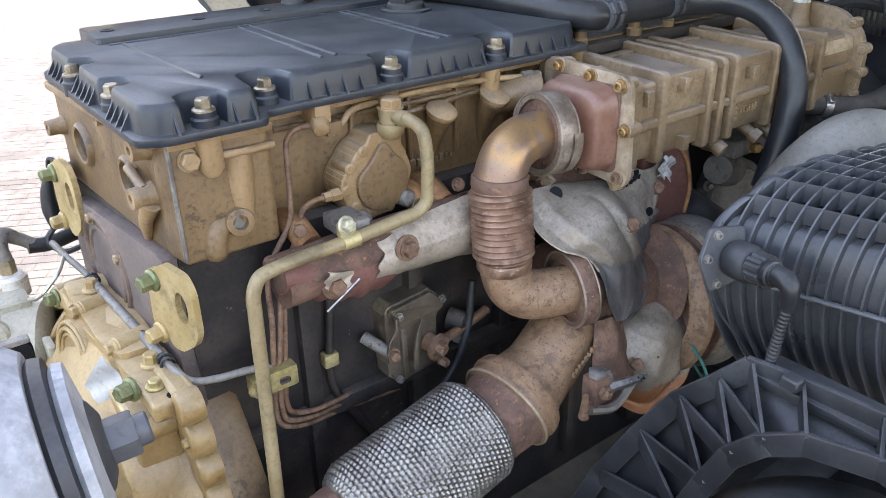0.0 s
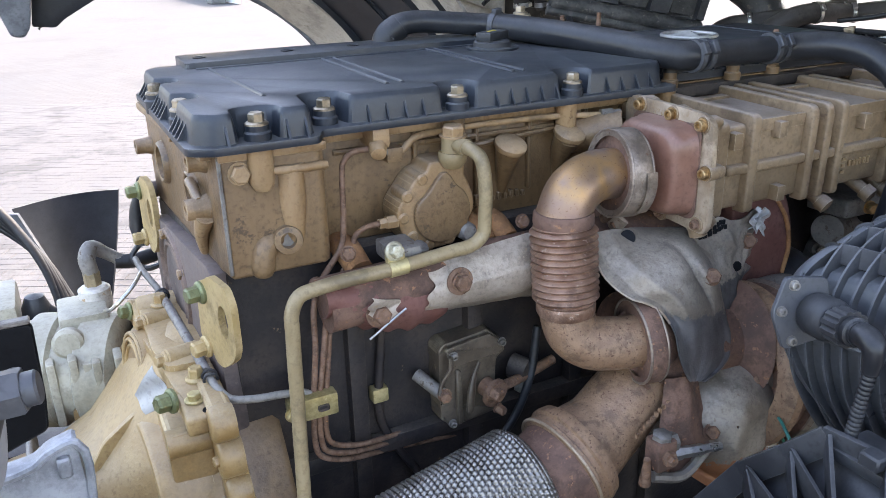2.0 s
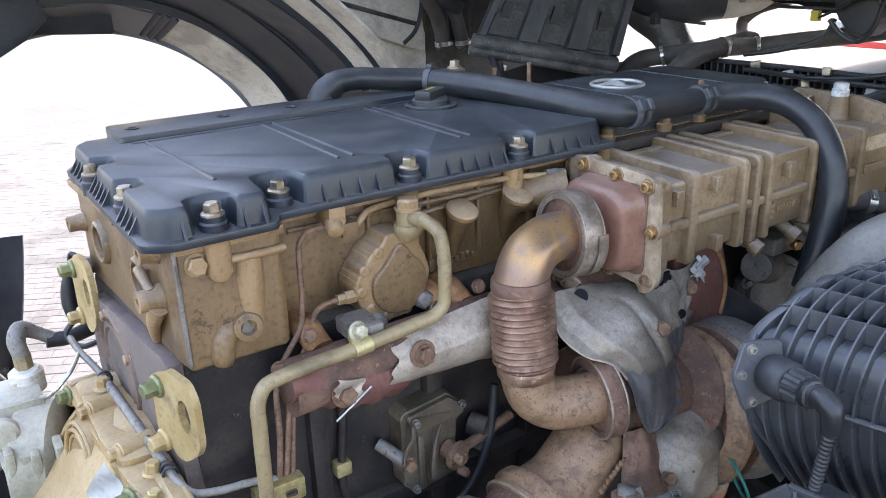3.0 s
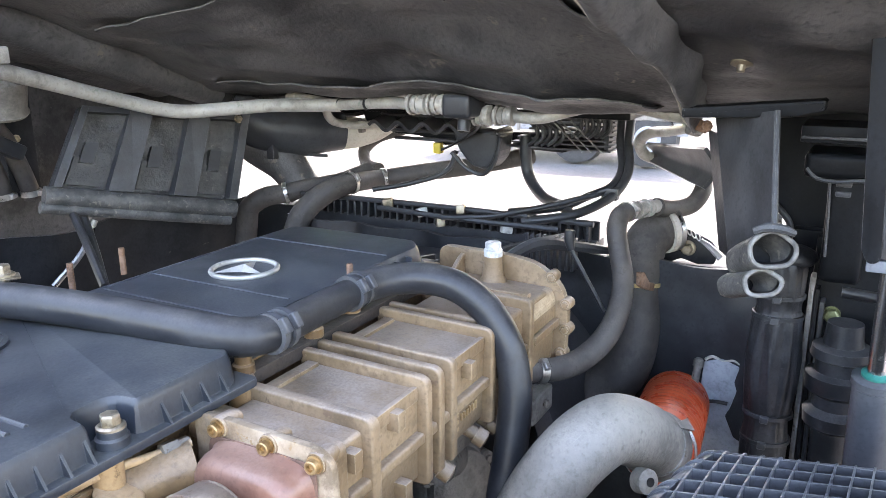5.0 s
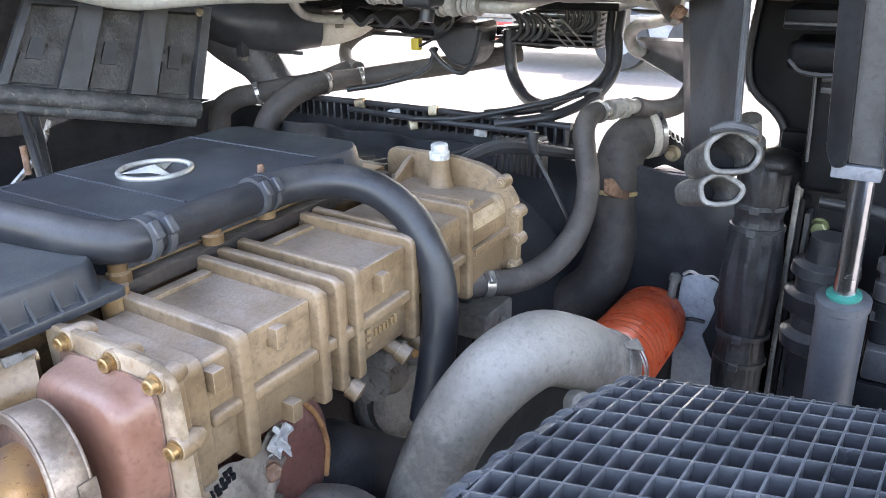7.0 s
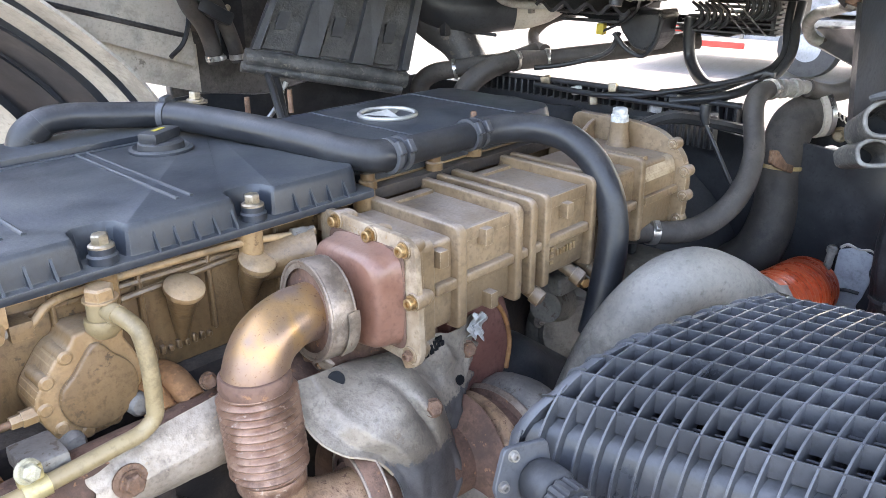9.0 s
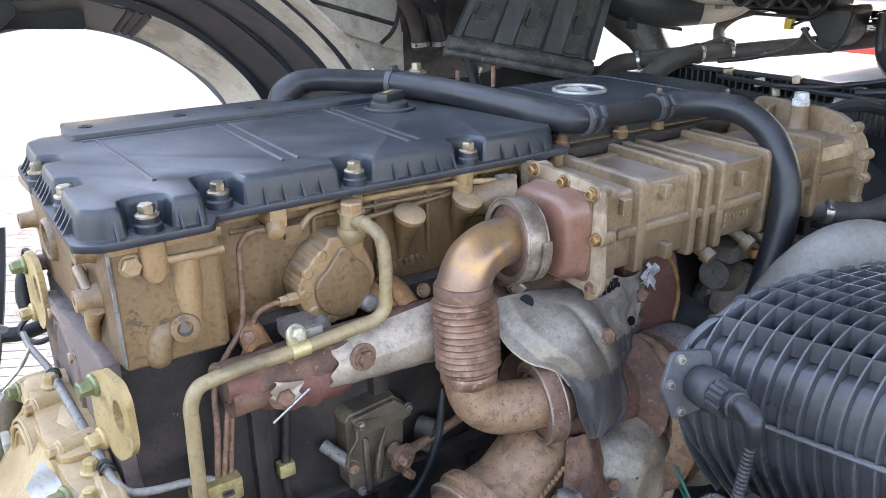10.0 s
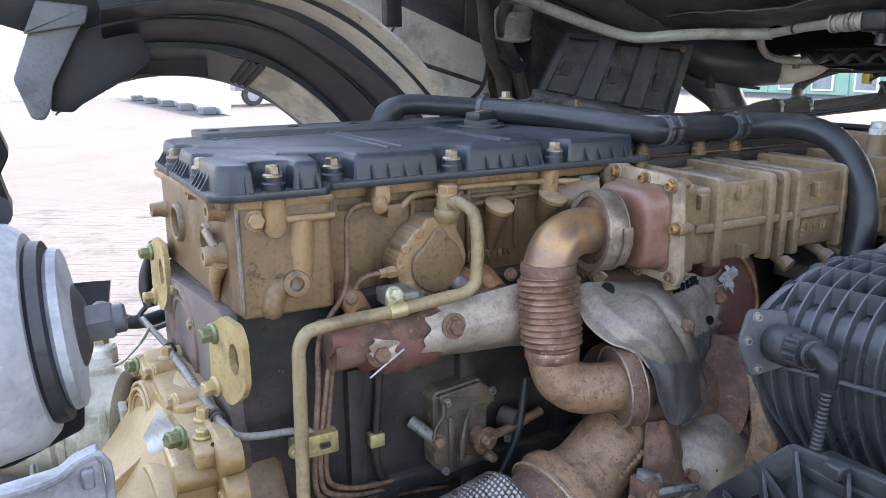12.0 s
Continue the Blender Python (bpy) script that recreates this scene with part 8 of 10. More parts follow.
part("groove", Shape().box((1.356, -0.492, 0.8), (1.386, -0.485, 1.52), 0.002, 2), m_pit, rl)
part("outer_edge", Shape().box((1.352, -0.501, 0.8), (1.386, -0.494, 1.50), 0.002, 2), m_frame, rl)
bolt(rl, (1.384, -0.512, 1.473), (-1, 0, 0), 0.014, m_green, "hex", stretch=1.3)
part("side_wall", Shape().box((1.42, -0.95, 0.6), (1.44, -0.60, 1.75), 0.01, 2), m_pit, rl)
part("spring_seat", Shape().lathe((1.33, -0.535, 1.20), (0, 0, 1), [(0, 0.030), (0.10, 0.032), (0.11, 0.046), (0.13, 0.048), (0.14, 0.036), (0.16, 0.036), (0.17, 0.050), (0.195, 0.050), (0.20, 0.038), (0.22, 0.036), (0.225, 0.046), (0.24, 0.044), (0.245, 0.030), (0.28, 0.026)], 32), m_frame, rl, "black ribbed air spring")
bolt(rl, (1.384, -0.510, 1.266), (-1, 0, 0), 0.013, m_dkalloy, "dome")
# hydraulic fittings beyond the cylinder
hf = thing("hydraulic_valve", (1.13, -0.64, 1.35), "black hydraulic valve block with steel fittings and lines", "valve")
part("block", Shape().box((1.10, -0.74, 1.392), (1.18, -0.606, 1.432), 0.006, 2), m_greyplate, hf)
part("sole", Shape().box((1.10, -0.74, 1.33), (1.18, -0.600, 1.388), 0.006, 2), m_pit, hf)
part("body", Shape().lathe((1.13, -0.618, 1.432), (0, 0, 1), [(0, 0.012), (0.004, 0.017), (0.030, 0.017), (0.032, 0.020), (0.052, 0.020), (0.054, 0.016)], 20), m_pit, hf)
part("fitting", Shape().lathe((1.13, -0.618, 1.486), (0, 0, 1), [(0, 0.016), (0.020, 0.016), (0.020, 0.012), (0.034, 0.012), (0.034, 0.017), (0.046, 0.017), (0.046, 0.010), (0.08, 0.007)], 12), m_greyplate, hf)
part("tag", Shape().box((1.112, -0.628, 1.462), (1.116, -0.604, 1.474), 0.001, 1), m_greyplate, hf)
part("fitting", Shape().lathe((1.13, -0.660, 1.432), (0, 0, 1), [(0, 0.016), (0.04, 0.016), (0.04, 0.012), (0.06, 0.012)], 16), m_greyplate, hf)
for k in range(3):
    part("line", Shape().tube([(1.125, -0.63, 1.500 - 0.007 * k), (1.125, -0.68, 1.502 - 0.007 * k), (1.125, -0.76, 1.500 - 0.007 * k)], 0.0026, 8, 4), m_greyplate, hf)
part("pipe", Shape().tube([(1.13, -0.618, 1.565), (1.13, -0.620, 1.60), (1.14, -0.635, 1.63), (1.17, -0.69, 1.655), (1.2, -0.75, 1.66)], 0.0055, 10, 6), m_rubber, hf)
part("hose", Shape().tube([(1.13, -0.660, 1.49), (1.13, -0.655, 1.54), (1.14, -0.645, 1.58), (1.15, -0.66, 1.63), (1.16, -0.70, 1.66)], 0.009, 12, 6), m_rubber, hf)
part("frame_bar", Shape().tube([(1.20, -0.525, 1.567), (1.20, -0.560, 1.565), (1.20, -0.598, 1.560), (1.20, -0.608, 1.545), (1.20, -0.618, 1.45), (1.20, -0.618, 1.36)], 0.008, 10, 5), m_frame, hf, "bent black frame bar")
part("panel", Shape().prism(fillet([(-0.625, 1.30), (-0.62, 1.53), (-0.64, 1.555), (-0.95, 1.56), (-0.95, 1.30)], 0.02, 4), "x", 1.215, 1.23, 0.004, 2), m_pit, hf)
# front corner: dark inner panels closing the bay
cw = thing("front_corner_panel", (1.6, -0.62, 0.4), "black inner corner panel of the front end", "panel")
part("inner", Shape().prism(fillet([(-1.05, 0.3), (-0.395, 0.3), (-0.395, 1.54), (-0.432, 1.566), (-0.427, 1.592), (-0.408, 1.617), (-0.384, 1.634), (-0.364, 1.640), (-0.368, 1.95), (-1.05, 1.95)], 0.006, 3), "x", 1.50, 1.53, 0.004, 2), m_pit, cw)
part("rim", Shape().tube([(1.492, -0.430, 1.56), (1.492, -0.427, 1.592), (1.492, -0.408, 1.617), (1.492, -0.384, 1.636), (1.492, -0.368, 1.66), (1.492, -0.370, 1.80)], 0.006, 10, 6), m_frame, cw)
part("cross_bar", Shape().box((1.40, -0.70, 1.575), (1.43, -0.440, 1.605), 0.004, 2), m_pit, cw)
hk = thing("headlamp_stay", (1.49, -0.26, 1.42), "black stay with bolts and a coil spring by the radiator", "stay")
part("plate", Shape().prism(fillet([(-0.200, 1.560), (-0.215, 1.578), (-0.250, 1.564), (-0.296, 1.545), (-0.312, 1.528), (-0.306, 1.500), (-0.275, 1.497), (-0.245, 1.505), (-0.215, 1.49), (-0.200, 1.49)], 0.005, 3), "x", 1.496, 1.504, 0.002, 2), m_frame, hk)
bolt(hk, (1.495, -0.257, 1.527), (-1, 0, 0), 0.0145, m_bolt, "flange")
coil = []
for i in range(66):
    a = i * 0.85
    q = Vector((1.480, -0.212, 1.588)).lerp(Vector((1.476, -0.286, 1.548)), i / 65)
    coil.append(q + Vector((math.cos(a) * 0.006, 0.35 * math.sin(a) * 0.006, math.sin(a) * 0.006)))
part("coil_spring", Shape().tube(coil, 0.0013, 6, 2), m_steel, hk, "bright coil spring")
part("lever", Shape().tube([(1.462, -0.284, 1.553), (1.46, -0.301, 1.543), (1.46, -0.322, 1.523)], [0.004, 0.006, 0.007], 8, 4, True, 0.5), m_steel, hk)


# ---- things hanging under the cab ----
mb = thing("plastic_panel_box", (1.13, 0.76, 1.55), "mud-caked black plastic box with ribs and a thick lip", "box")
b_bl, b_br, b_tl, b_tr = (Vector(p) for p in ((0.95, 0.830, 1.622), (1.292, 0.690, 1.545), (1.050, 0.835, 1.786), (1.348, 0.682, 1.748)))
b_n = (b_br - b_bl).cross(b_tl - b_bl).normalized()
b_n = b_n if b_n.y < 0 else -b_n


def bx(u, v, d=0.0):
    return b_bl.lerp(b_br, u).lerp(b_tl.lerp(b_tr, u), v) + b_n * d


def slab(u0, u1, v0, v1, d0, d1):
    c = [(u0, v0), (u1, v0), (u1, v1), (u0, v1)]
    return Shape().add([bx(u, v, d0) for u, v in c] + [bx(u, v, d1) for u, v in c], [(0, 1, 2, 3), (7, 6, 5, 4), (0, 4, 5, 1), (1, 5, 6, 2), (2, 6, 7, 3), (3, 7, 4, 0)])


part("back", Shape().sheet(lambda u, v: bx(u, v, -0.01 + 0.006 * noise.noise(Vector((u * 9, v * 7, 2)))), 40, 20, 0.012), m_recess_dark, mb)
for u0, u1 in ((0.0, 0.04), (0.27, 0.40), (0.62, 0.75), (0.95, 1.0)):
    part("rib", slab(u0, u1, 0.12, 1.0, -0.02, 0.022), m_greyplate, mb)
part("top_edge", slab(0, 1, 0.94, 1.0, -0.02, 0.02), m_plastic, mb)
for u0, u1 in ((0.06, 0.25), (0.42, 0.60), (0.77, 0.93)):
    part("recess_plate", slab(u0, u1, 0.16, 0.46, -0.012, 0.004), m_recess_dark, mb)
    part("recess_block", slab(u0 + 0.03, u0 + 0.10, 0.40, 0.62, -0.012, 0.010), m_plastic, mb)
part("lip", Shape().tube([bx(-0.02, 0.02, 0.01), bx(0.3, 0.02, 0.012), bx(0.7, 0.02, 0.012), bx(1.0, 0.02, 0.01)], 0.020, 16, 6), m_muck, mb, "thick muddy lip")
part("lip", Shape().tube([bx(-0.02, -0.10, 0.012), bx(0.5, -0.10, 0.014), bx(0.98, -0.10, 0.012)], 0.012, 14, 6), m_muck, mb, "thick muddy lip")
bolt(mb, bx(0.93, 0.95, 0.02), b_n, 0.009, m_bolt, "hex")
part("stay", Shape().tube([(0.99, 0.82, 1.60), (0.93, 0.70, 1.55), (0.88, 0.60, 1.50)], 0.008, 8, 4), m_rubber, mb)
part("stay", Shape().tube([(1.02, 0.83, 1.60), (0.96, 0.72, 1.53), (0.90, 0.62, 1.47)], 0.008, 8, 4), m_rubber, mb)
# hose pair beside it
hp_ = thing("steering_hose", (0.95, 0.97, 1.59), "two dusty rubber hoses with a clip under the cab", "hose")
part("hose", Shape().tube([(0.80, 0.86, 1.915), (0.83, 0.88, 1.86), (0.85, 0.905, 1.80), (0.88, 0.93, 1.74), (0.93, 0.965, 1.69), (0.955, 0.985, 1.65), (0.968, 0.992, 1.60)], 0.020, 18, 8), m_oldrubber, hp_)
part("hose", Shape().tube([(0.90, 0.88, 1.87), (0.90, 0.905, 1.82), (0.92, 0.92, 1.77), (0.965, 0.95, 1.72), (1.0, 0.97, 1.66), (1.02, 0.975, 1.60)], 0.018, 18, 8), m_oldrubber, hp_)
clamp_band(hp_, (0.966, 0.991, 1.61), (0.1, 0, -1), 0.0205, 0.012)
clamp_band(hp_, (1.017, 0.974, 1.61), (0.1, 0, -1), 0.0185, 0.012)
part("clip", Shape().box((0.895, 0.915, 1.705), (0.985, 0.945, 1.735), 0.005, 2, Euler((0, 0.5, 0)).to_matrix().to_4x4()), m_plastic, hp_)
cn = thing("air_canister", (0.95, 0.88, 1.77), "grey metal canister under the cab floor", "canister")
part("body", Shape().lathe((0.945, 0.93, 1.775), (-0.1, -0.3, 1), [(0, 0.030), (0.006, 0.050), (0.012, 0.054), (0.018, 0.050), (0.075, 0.052), (0.085, 0.044)], 34), m_alloy, cn)
dk = thing("hinge_bracket", (1.0, 0.95, 1.62), "black steel bracket with bolts between the hoses and the box", "bracket")
part("plate", Shape().box((0.99, 1.00, 1.60), (1.06, 1.02, 1.82), 0.004, 2), m_frame, dk)
for z in (1.65, 1.72, 1.80):
    bolt(dk, (1.01 + (z - 1.65) * 0.1, 0.998, z), (-0.2, -1, 0), 0.008, m_bolt, "hex")
# white coolant tube along the cab edge
wt = thing("coolant_tube", (1.2, 0.5, 1.76), "grimy white plastic coolant tube with clips and joints", "tube")
part("rear_length", Shape().tube([(0.260, 0.660, 2.021), (0.374, 0.670, 1.994), (0.491, 0.680, 1.958), (0.610, 0.687, 1.921)], 0.0132, 16, 8), m_archtan, wt, "browned rear length")
part("tube", Shape().tube([(0.610, 0.687, 1.921), (0.70, 0.692, 1.898), (0.80, 0.700, 1.871), (0.92, 0.715, 1.840), (1.04, 0.715, 1.806), (1.14, 0.690, 1.778), (1.17, 0.675, 1.7735), (1.22, 0.615, 1.777), (1.29, 0.560, 1.780), (1.36, 0.500, 1.777), (1.385, 0.450, 1.777)], 0.0138, 18, 8), m_whitepipe, wt)
part("branch", Shape().tube([(1.40, 0.600, 1.790), (1.40, 0.548, 1.785), (1.385, 0.460, 1.778), (1.365, 0.390, 1.783), (1.345, 0.315, 1.789), (1.318, 0.235, 1.792)], 0.0112, 16, 8), m_whitepipe, wt)
for p in ((1.383, 0.452, 1.778), (1.358, 0.365, 1.785)):
    part("band", Shape().lathe(p, (-0.25, -1, 0.03), [(0, 0.0112), (0, 0.0128), (0.005, 0.0128), (0.005, 0.0112)], 18), m_rubber, wt, "black clip band")
part("branch", Shape().tube([(1.40, 0.500, 1.772), (1.46, 0.54, 1.745), (1.53, 0.57, 1.722), (1.58, 0.56, 1.712), (1.62, 0.50, 1.712)], 0.0095, 14, 8), m_whitepipe, wt)
part("branch", Shape().tube([(1.354, 0.050, 1.772), (1.368, -0.005, 1.770), (1.380, -0.055, 1.784), (1.390, -0.110, 1.797), (1.400, -0.165, 1.794), (1.410, -0.218, 1.784), (1.410, -0.275, 1.775)], [0.0105, 0.0105, 0.0115, 0.0125, 0.0125, 0.0125, 0.0125], 18, 8), m_whitepipe, wt)
part("hook", Shape().tube([(1.41, -0.278, 1.765), (1.50, -0.212, 1.743), (1.60, -0.141, 1.722), (1.65, -0.114, 1.697), (1.68, -0.117, 1.670), (1.70, -0.142, 1.657)], [0.009, 0.0095, 0.011, 0.012, 0.012, 0.011], 16, 8), m_whitepipe, wt)
for c, a, L, r in (((1.318, 0.242, 1.791), (-0.05, -1, 0.02), 0.042, 0.0195), ((1.312, 0.196, 1.793), (0.0, -1, 0.02), 0.038, 0.0200), ((1.350, 0.122, 1.772), (0.0, -1, 0.02), 0.036, 0.0195), ((1.354, 0.080, 1.773), (0.0, -1, 0.0), 0.038, 0.0185)):
    part("joint", Shape().lathe(c, a, [(0, r * 0.8), (0.003, r), (0.008, r), (0.010, r * 0.84), (L * 0.40, r * 0.84), (L * 0.42, r * 0.96), (L * 0.55, r * 0.96), (L * 0.57, r * 0.84), (L - 0.010, r * 0.84), (L - 0.008, r), (L, r), (L + 0.002, r * 0.8)], 22), m_whitepipe, wt, "pale ribbed joint")
    side = Vector(a).cross(Vector((0, 0, 1))).normalized()
    part("spring_clip", Shape().torus(Vector(c) + Vector(a) * L * 0.25, a, r * 0.98, 0.0018, 24, 6), m_dkalloy, wt)
part("clip", Shape().box((0.785, 0.685, 1.878), (0.825, 0.715, 1.905), 0.003, 2), m_whitepipe, wt)
for y in (0.600, 0.555):
    part("clip", Shape().box((1.605, y - 0.006, 1.690), (1.622, y + 0.006, 1.722), 0.002, 2), m_dkalloy, wt, "bare metal clip")
# shift gear cluster with ribbed duct
cu = thing("valve_cluster", (1.55, 0.15, 1.62), "black plastic valve cluster with hoses under the cab edge", "valve")
part("core", Shape().box((1.29, 0.100, 1.770), (1.36, 0.158, 1.815), 0.010, 3), m_plastic, cu)
part("core_stem", Shape().lathe((1.325, 0.130, 1.745), (0.2, 0, 1), [(0, 0.012), (0.02, 0.013), (0.022, 0.020), (0.035, 0.020)], 18), m_plastic, cu)
part("pod", Shape().prism(fillet([(0.300, 1.715), (0.290, 1.672), (0.255, 1.632), (0.215, 1.622), (0.190, 1.650), (0.180, 1.715)], 0.014, 4), "x", 1.60, 1.68, 0.010, 3), m_plastic, cu)
part("belt", Shape().tube([(1.598, 0.300, 1.660), (1.598, 0.262, 1.626), (1.598, 0.222, 1.615), (1.598, 0.196, 1.640), (1.60, 0.180, 1.70)], 0.0055, 8, 6), m_rubber, cu)
part("tray", Shape().sheet(lambda u, v: (1.56 + 0.10 * v, 0.24 + 0.26 * u, 1.715 - 0.010 * math.sin(u * 25) + 0.02 * v), 40, 6, 0.008), m_plastic, cu)
part("plug", Shape().box((1.590, 0.325, 1.655), (1.606, 0.345, 1.680), 0.003, 2), m_yellow, cu, "yellow plug")
part("plug_wire", Shape().tube([(1.595, 0.335, 1.66), (1.59, 0.30, 1.675), (1.58, 0.25, 1.70), (1.45, 0.15, 1.75)], 0.003, 6, 5), m_rubber, cu)
# moulded duct open to below: curved fins, slats, pale struts
for y0, z0, n_, st in ((0.128, 1.722, 5, 0.015), (0.028, 1.745, 6, 0.013)):
    for i in range(n_):
        y = y0 - st * i
        s = Shape().tube([(1.648, y + 0.010, z0 + 0.012), (1.646, y - 0.014, z0 - 0.006), (1.646, y - 0.014, z0 - 0.024), (1.650, y + 0.006, z0 - 0.042)], [0.0035, 0.0050, 0.0055, 0.0035], 8, 6)
        part("fin", s, m_greyplate if i % 2 else m_plastic, cu)
for i in range(8):
    z = 1.674 + 0.010 * i
    part("slat", Shape().box((1.652 + 0.004 * i, -0.052, z - 0.0022), (1.70 + 0.004 * i, 0.190 - 0.012 * i, z + 0.0022), 0.001, 1), m_plastic, cu)
for y in (0.077, 0.058, 0.034):
    part("strut", Shape().tube([(1.638, y, 1.738), (1.638, y - 0.072, 1.673)], 0.0020, 6), m_rim, cu, "pale strut")
part("shelf", Shape().prism(fillet([(0.205, 1.700), (0.190, 1.664), (0.070, 1.658), (0.050, 1.668), (-0.050, 1.672), (-0.055, 1.700)], 0.006, 3), "x", 1.700, 1.76, 0.003, 2), m_pit, cu)
part("side_wall", Shape().sheet(lambda u, v: (1.66 + 0.14 * u, -0.040 - 0.015 * u, 1.745 - 0.070 * v), 6, 4, 0.010), m_plastic, cu)
part("pan", Shape().box((1.62, -0.10, 1.745), (1.90, 0.22, 1.760), 0.004, 2), m_pit, cu)
# black duct block with ribs beside the cluster
part("duct_block", Shape().prism(fillet([(0.26, 1.750), (0.56, 1.750), (0.55, 1.715), (0.46, 1.690), (0.40, 1.690), (0.34, 1.670), (0.27, 1.675)], 0.012, 3), "x", 1.62, 1.74, 0.008, 2), m_pit, cu)
for k in range(4):
    part("duct_rib", Shape().box((1.606, 0.28 + 0.01 * k, 1.680 + 0.018 * k), (1.622, 0.46 + 0.012 * k, 1.687 + 0.018 * k), 0.002, 1), m_plastic, cu)
# intake trunk pieces at both sides
tr = thing("air_duct", (1.6, 0.6, 1.62), "dark duct with a pale rusty end under the cab", "duct")
part("duct", Shape().tube([(1.40, 0.78, 1.750), (1.46, 0.72, 1.712), (1.52, 0.665, 1.700), (1.60, 0.605, 1.692)], [0.050, 0.060, 0.060, 0.046], 20, 8), m_plastic, tr)
part("end", Shape().tube([(1.59, 0.625, 1.688), (1.635, 0.590, 1.686), (1.67, 0.550, 1.694), (1.695, 0.485, 1.716)], [0.042, 0.038, 0.030, 0.010], 20, 8), m_archtan, tr, "pale rusty end")
part("flange", Shape().tube([(1.40, 0.755, 1.690), (1.47, 0.690, 1.655), (1.55, 0.615, 1.638)], 0.0045, 8, 4), m_greyplate, tr)
part("strut", Shape().box((1.430, 0.680, 1.640), (1.450, 0.700, 1.720), 0.003, 2), m_frame, tr)
# Sheet added here only to keep the gap above the duct dark.
sk = thing("gap_sheet", (1.66, 0.5, 1.73), "added black sheet darkening the gap under the cab floor", "panel")
part("sheet", Shape().sheet(lambda u, v: (1.665 + 0.010 * math.sin(u * 9), 0.22 + 0.66 * u, 1.835 - (0.100 + 0.012 * math.sin(u * 12)) * v), 30, 6, 0.006), m_pit, sk)
part("fold", Shape().tube([(1.660 + 0.010 * math.sin(k * 0.9), 0.22 + 0.066 * k, 1.735 - 0.012 * math.sin(k * 1.2)) for k in range(11)], 0.005, 8, 4), m_plastic, sk)
d2 = thing("air_duct", (1.6, -0.2, 1.64), "grey plastic duct beside the cab bracket", "duct")
part("duct", Shape().sheet(lambda u, v: (1.70 - 0.24 * u, -0.115 - 0.165 * u - 0.02 * math.sin(3 * v), 1.690 + 0.030 * u - (0.036 + 0.036 * u) * v), 16, 10, 0.008), m_greyplate, d2)
# far dark side of the bay
fs = thing("bay_side_panel", (1.2, 0.75, 1.0), "dark plastic side panel of the engine bay", "panel")


def fsp(u, v):
    return (0.80 + 0.75 * u, 0.98 - 0.12 * u - 0.02 * math.sin(u * 8), 1.0 + 0.53 * v + 0.01 * math.sin(u * 13))


part("sheet", Shape().sheet(fsp, 24, 12, 0.008), m_frame, fs)
part("post", Shape().box((1.50, 0.62, 1.0), (1.60, 0.95, 1.52), 0.01, 2), m_frame, fs)
part("mount", Shape().tube([(1.45, 0.80, 1.74), (1.47, 0.76, 1.68), (1.50, 0.70, 1.62), (1.52, 0.66, 1.55)], [0.07, 0.06, 0.05, 0.045], 14, 6), m_cab, fs)
part("link", Shape().tube([(0.96, 0.86, 1.44), (1.02, 0.84, 1.50), (1.05, 0.83, 1.56)], 0.006, 8, 4), m_steel, fs)
# beige inner panel and wheel arch
bp = thing("beige_side_panel", (0.8, 1.1, 1.62), "dusty beige inner panel of the cab side", "panel")


def bpn(u, v):
    x = 0.42 + 0.55 * u
    z = 1.98 - 0.22 * u - (0.20 - 0.02 * u) * v
    return (x, 1.10 + 0.008 * math.sin(v * 6), z)


part("sheet", Shape().sheet(bpn, 16, 10, 0.006), m_cabtan, bp)
part("lower_sheet", Shape().sheet(lambda u, v: (0.55 + 0.44 * u, 1.12, 1.76 - 0.13 * u - 0.12 * v), 12, 6, 0.006), m_cabtan, bp)
part("seam", Shape().tube([(0.50, 1.085, 1.79), (0.75, 1.088, 1.715), (0.95, 1.09, 1.655)], 0.006, 8, 5), m_cab, bp, "dark seam")
part("edge", Shape().tube([(0.96, 1.085, 1.76), (0.962, 1.085, 1.70), (0.94, 1.085, 1.64), (0.90, 1.08, 1.61)], 0.006, 8, 6), m_rubber, bp)
part("wire", Shape().tube([(0.60, 1.07, 1.90), (0.66, 1.06, 1.85), (0.65, 1.06, 1.80), (0.57, 1.07, 1.78), (0.5, 1.07, 1.80)], 0.003, 8, 8), m_rubber, bp)

ARC_C = Vector((0.09, 0, 1.24))


def arc_pt(a, r, y):
    return (ARC_C.x + r * math.cos(a), y, ARC_C.z + r * math.sin(a))


ar = thing("wheel_arch", (0.1, 1.0, 1.25), "dusty wheel arch liner with dark and beige bands", "wheel arch")
A0, A1 = radians(-4), radians(118)
bands = [((0.70, 0.672), (0.76, 0.660), m_archtan), ((0.76, 0.648), (0.82, 0.632), m_archtan), ((0.82, 0.616), (0.93, 0.592), m_arch), ((0.93, 0.584), (1.05, 0.538), m_arch), ((1.05, 0.520), (1.16, 0.464), m_archtan)]
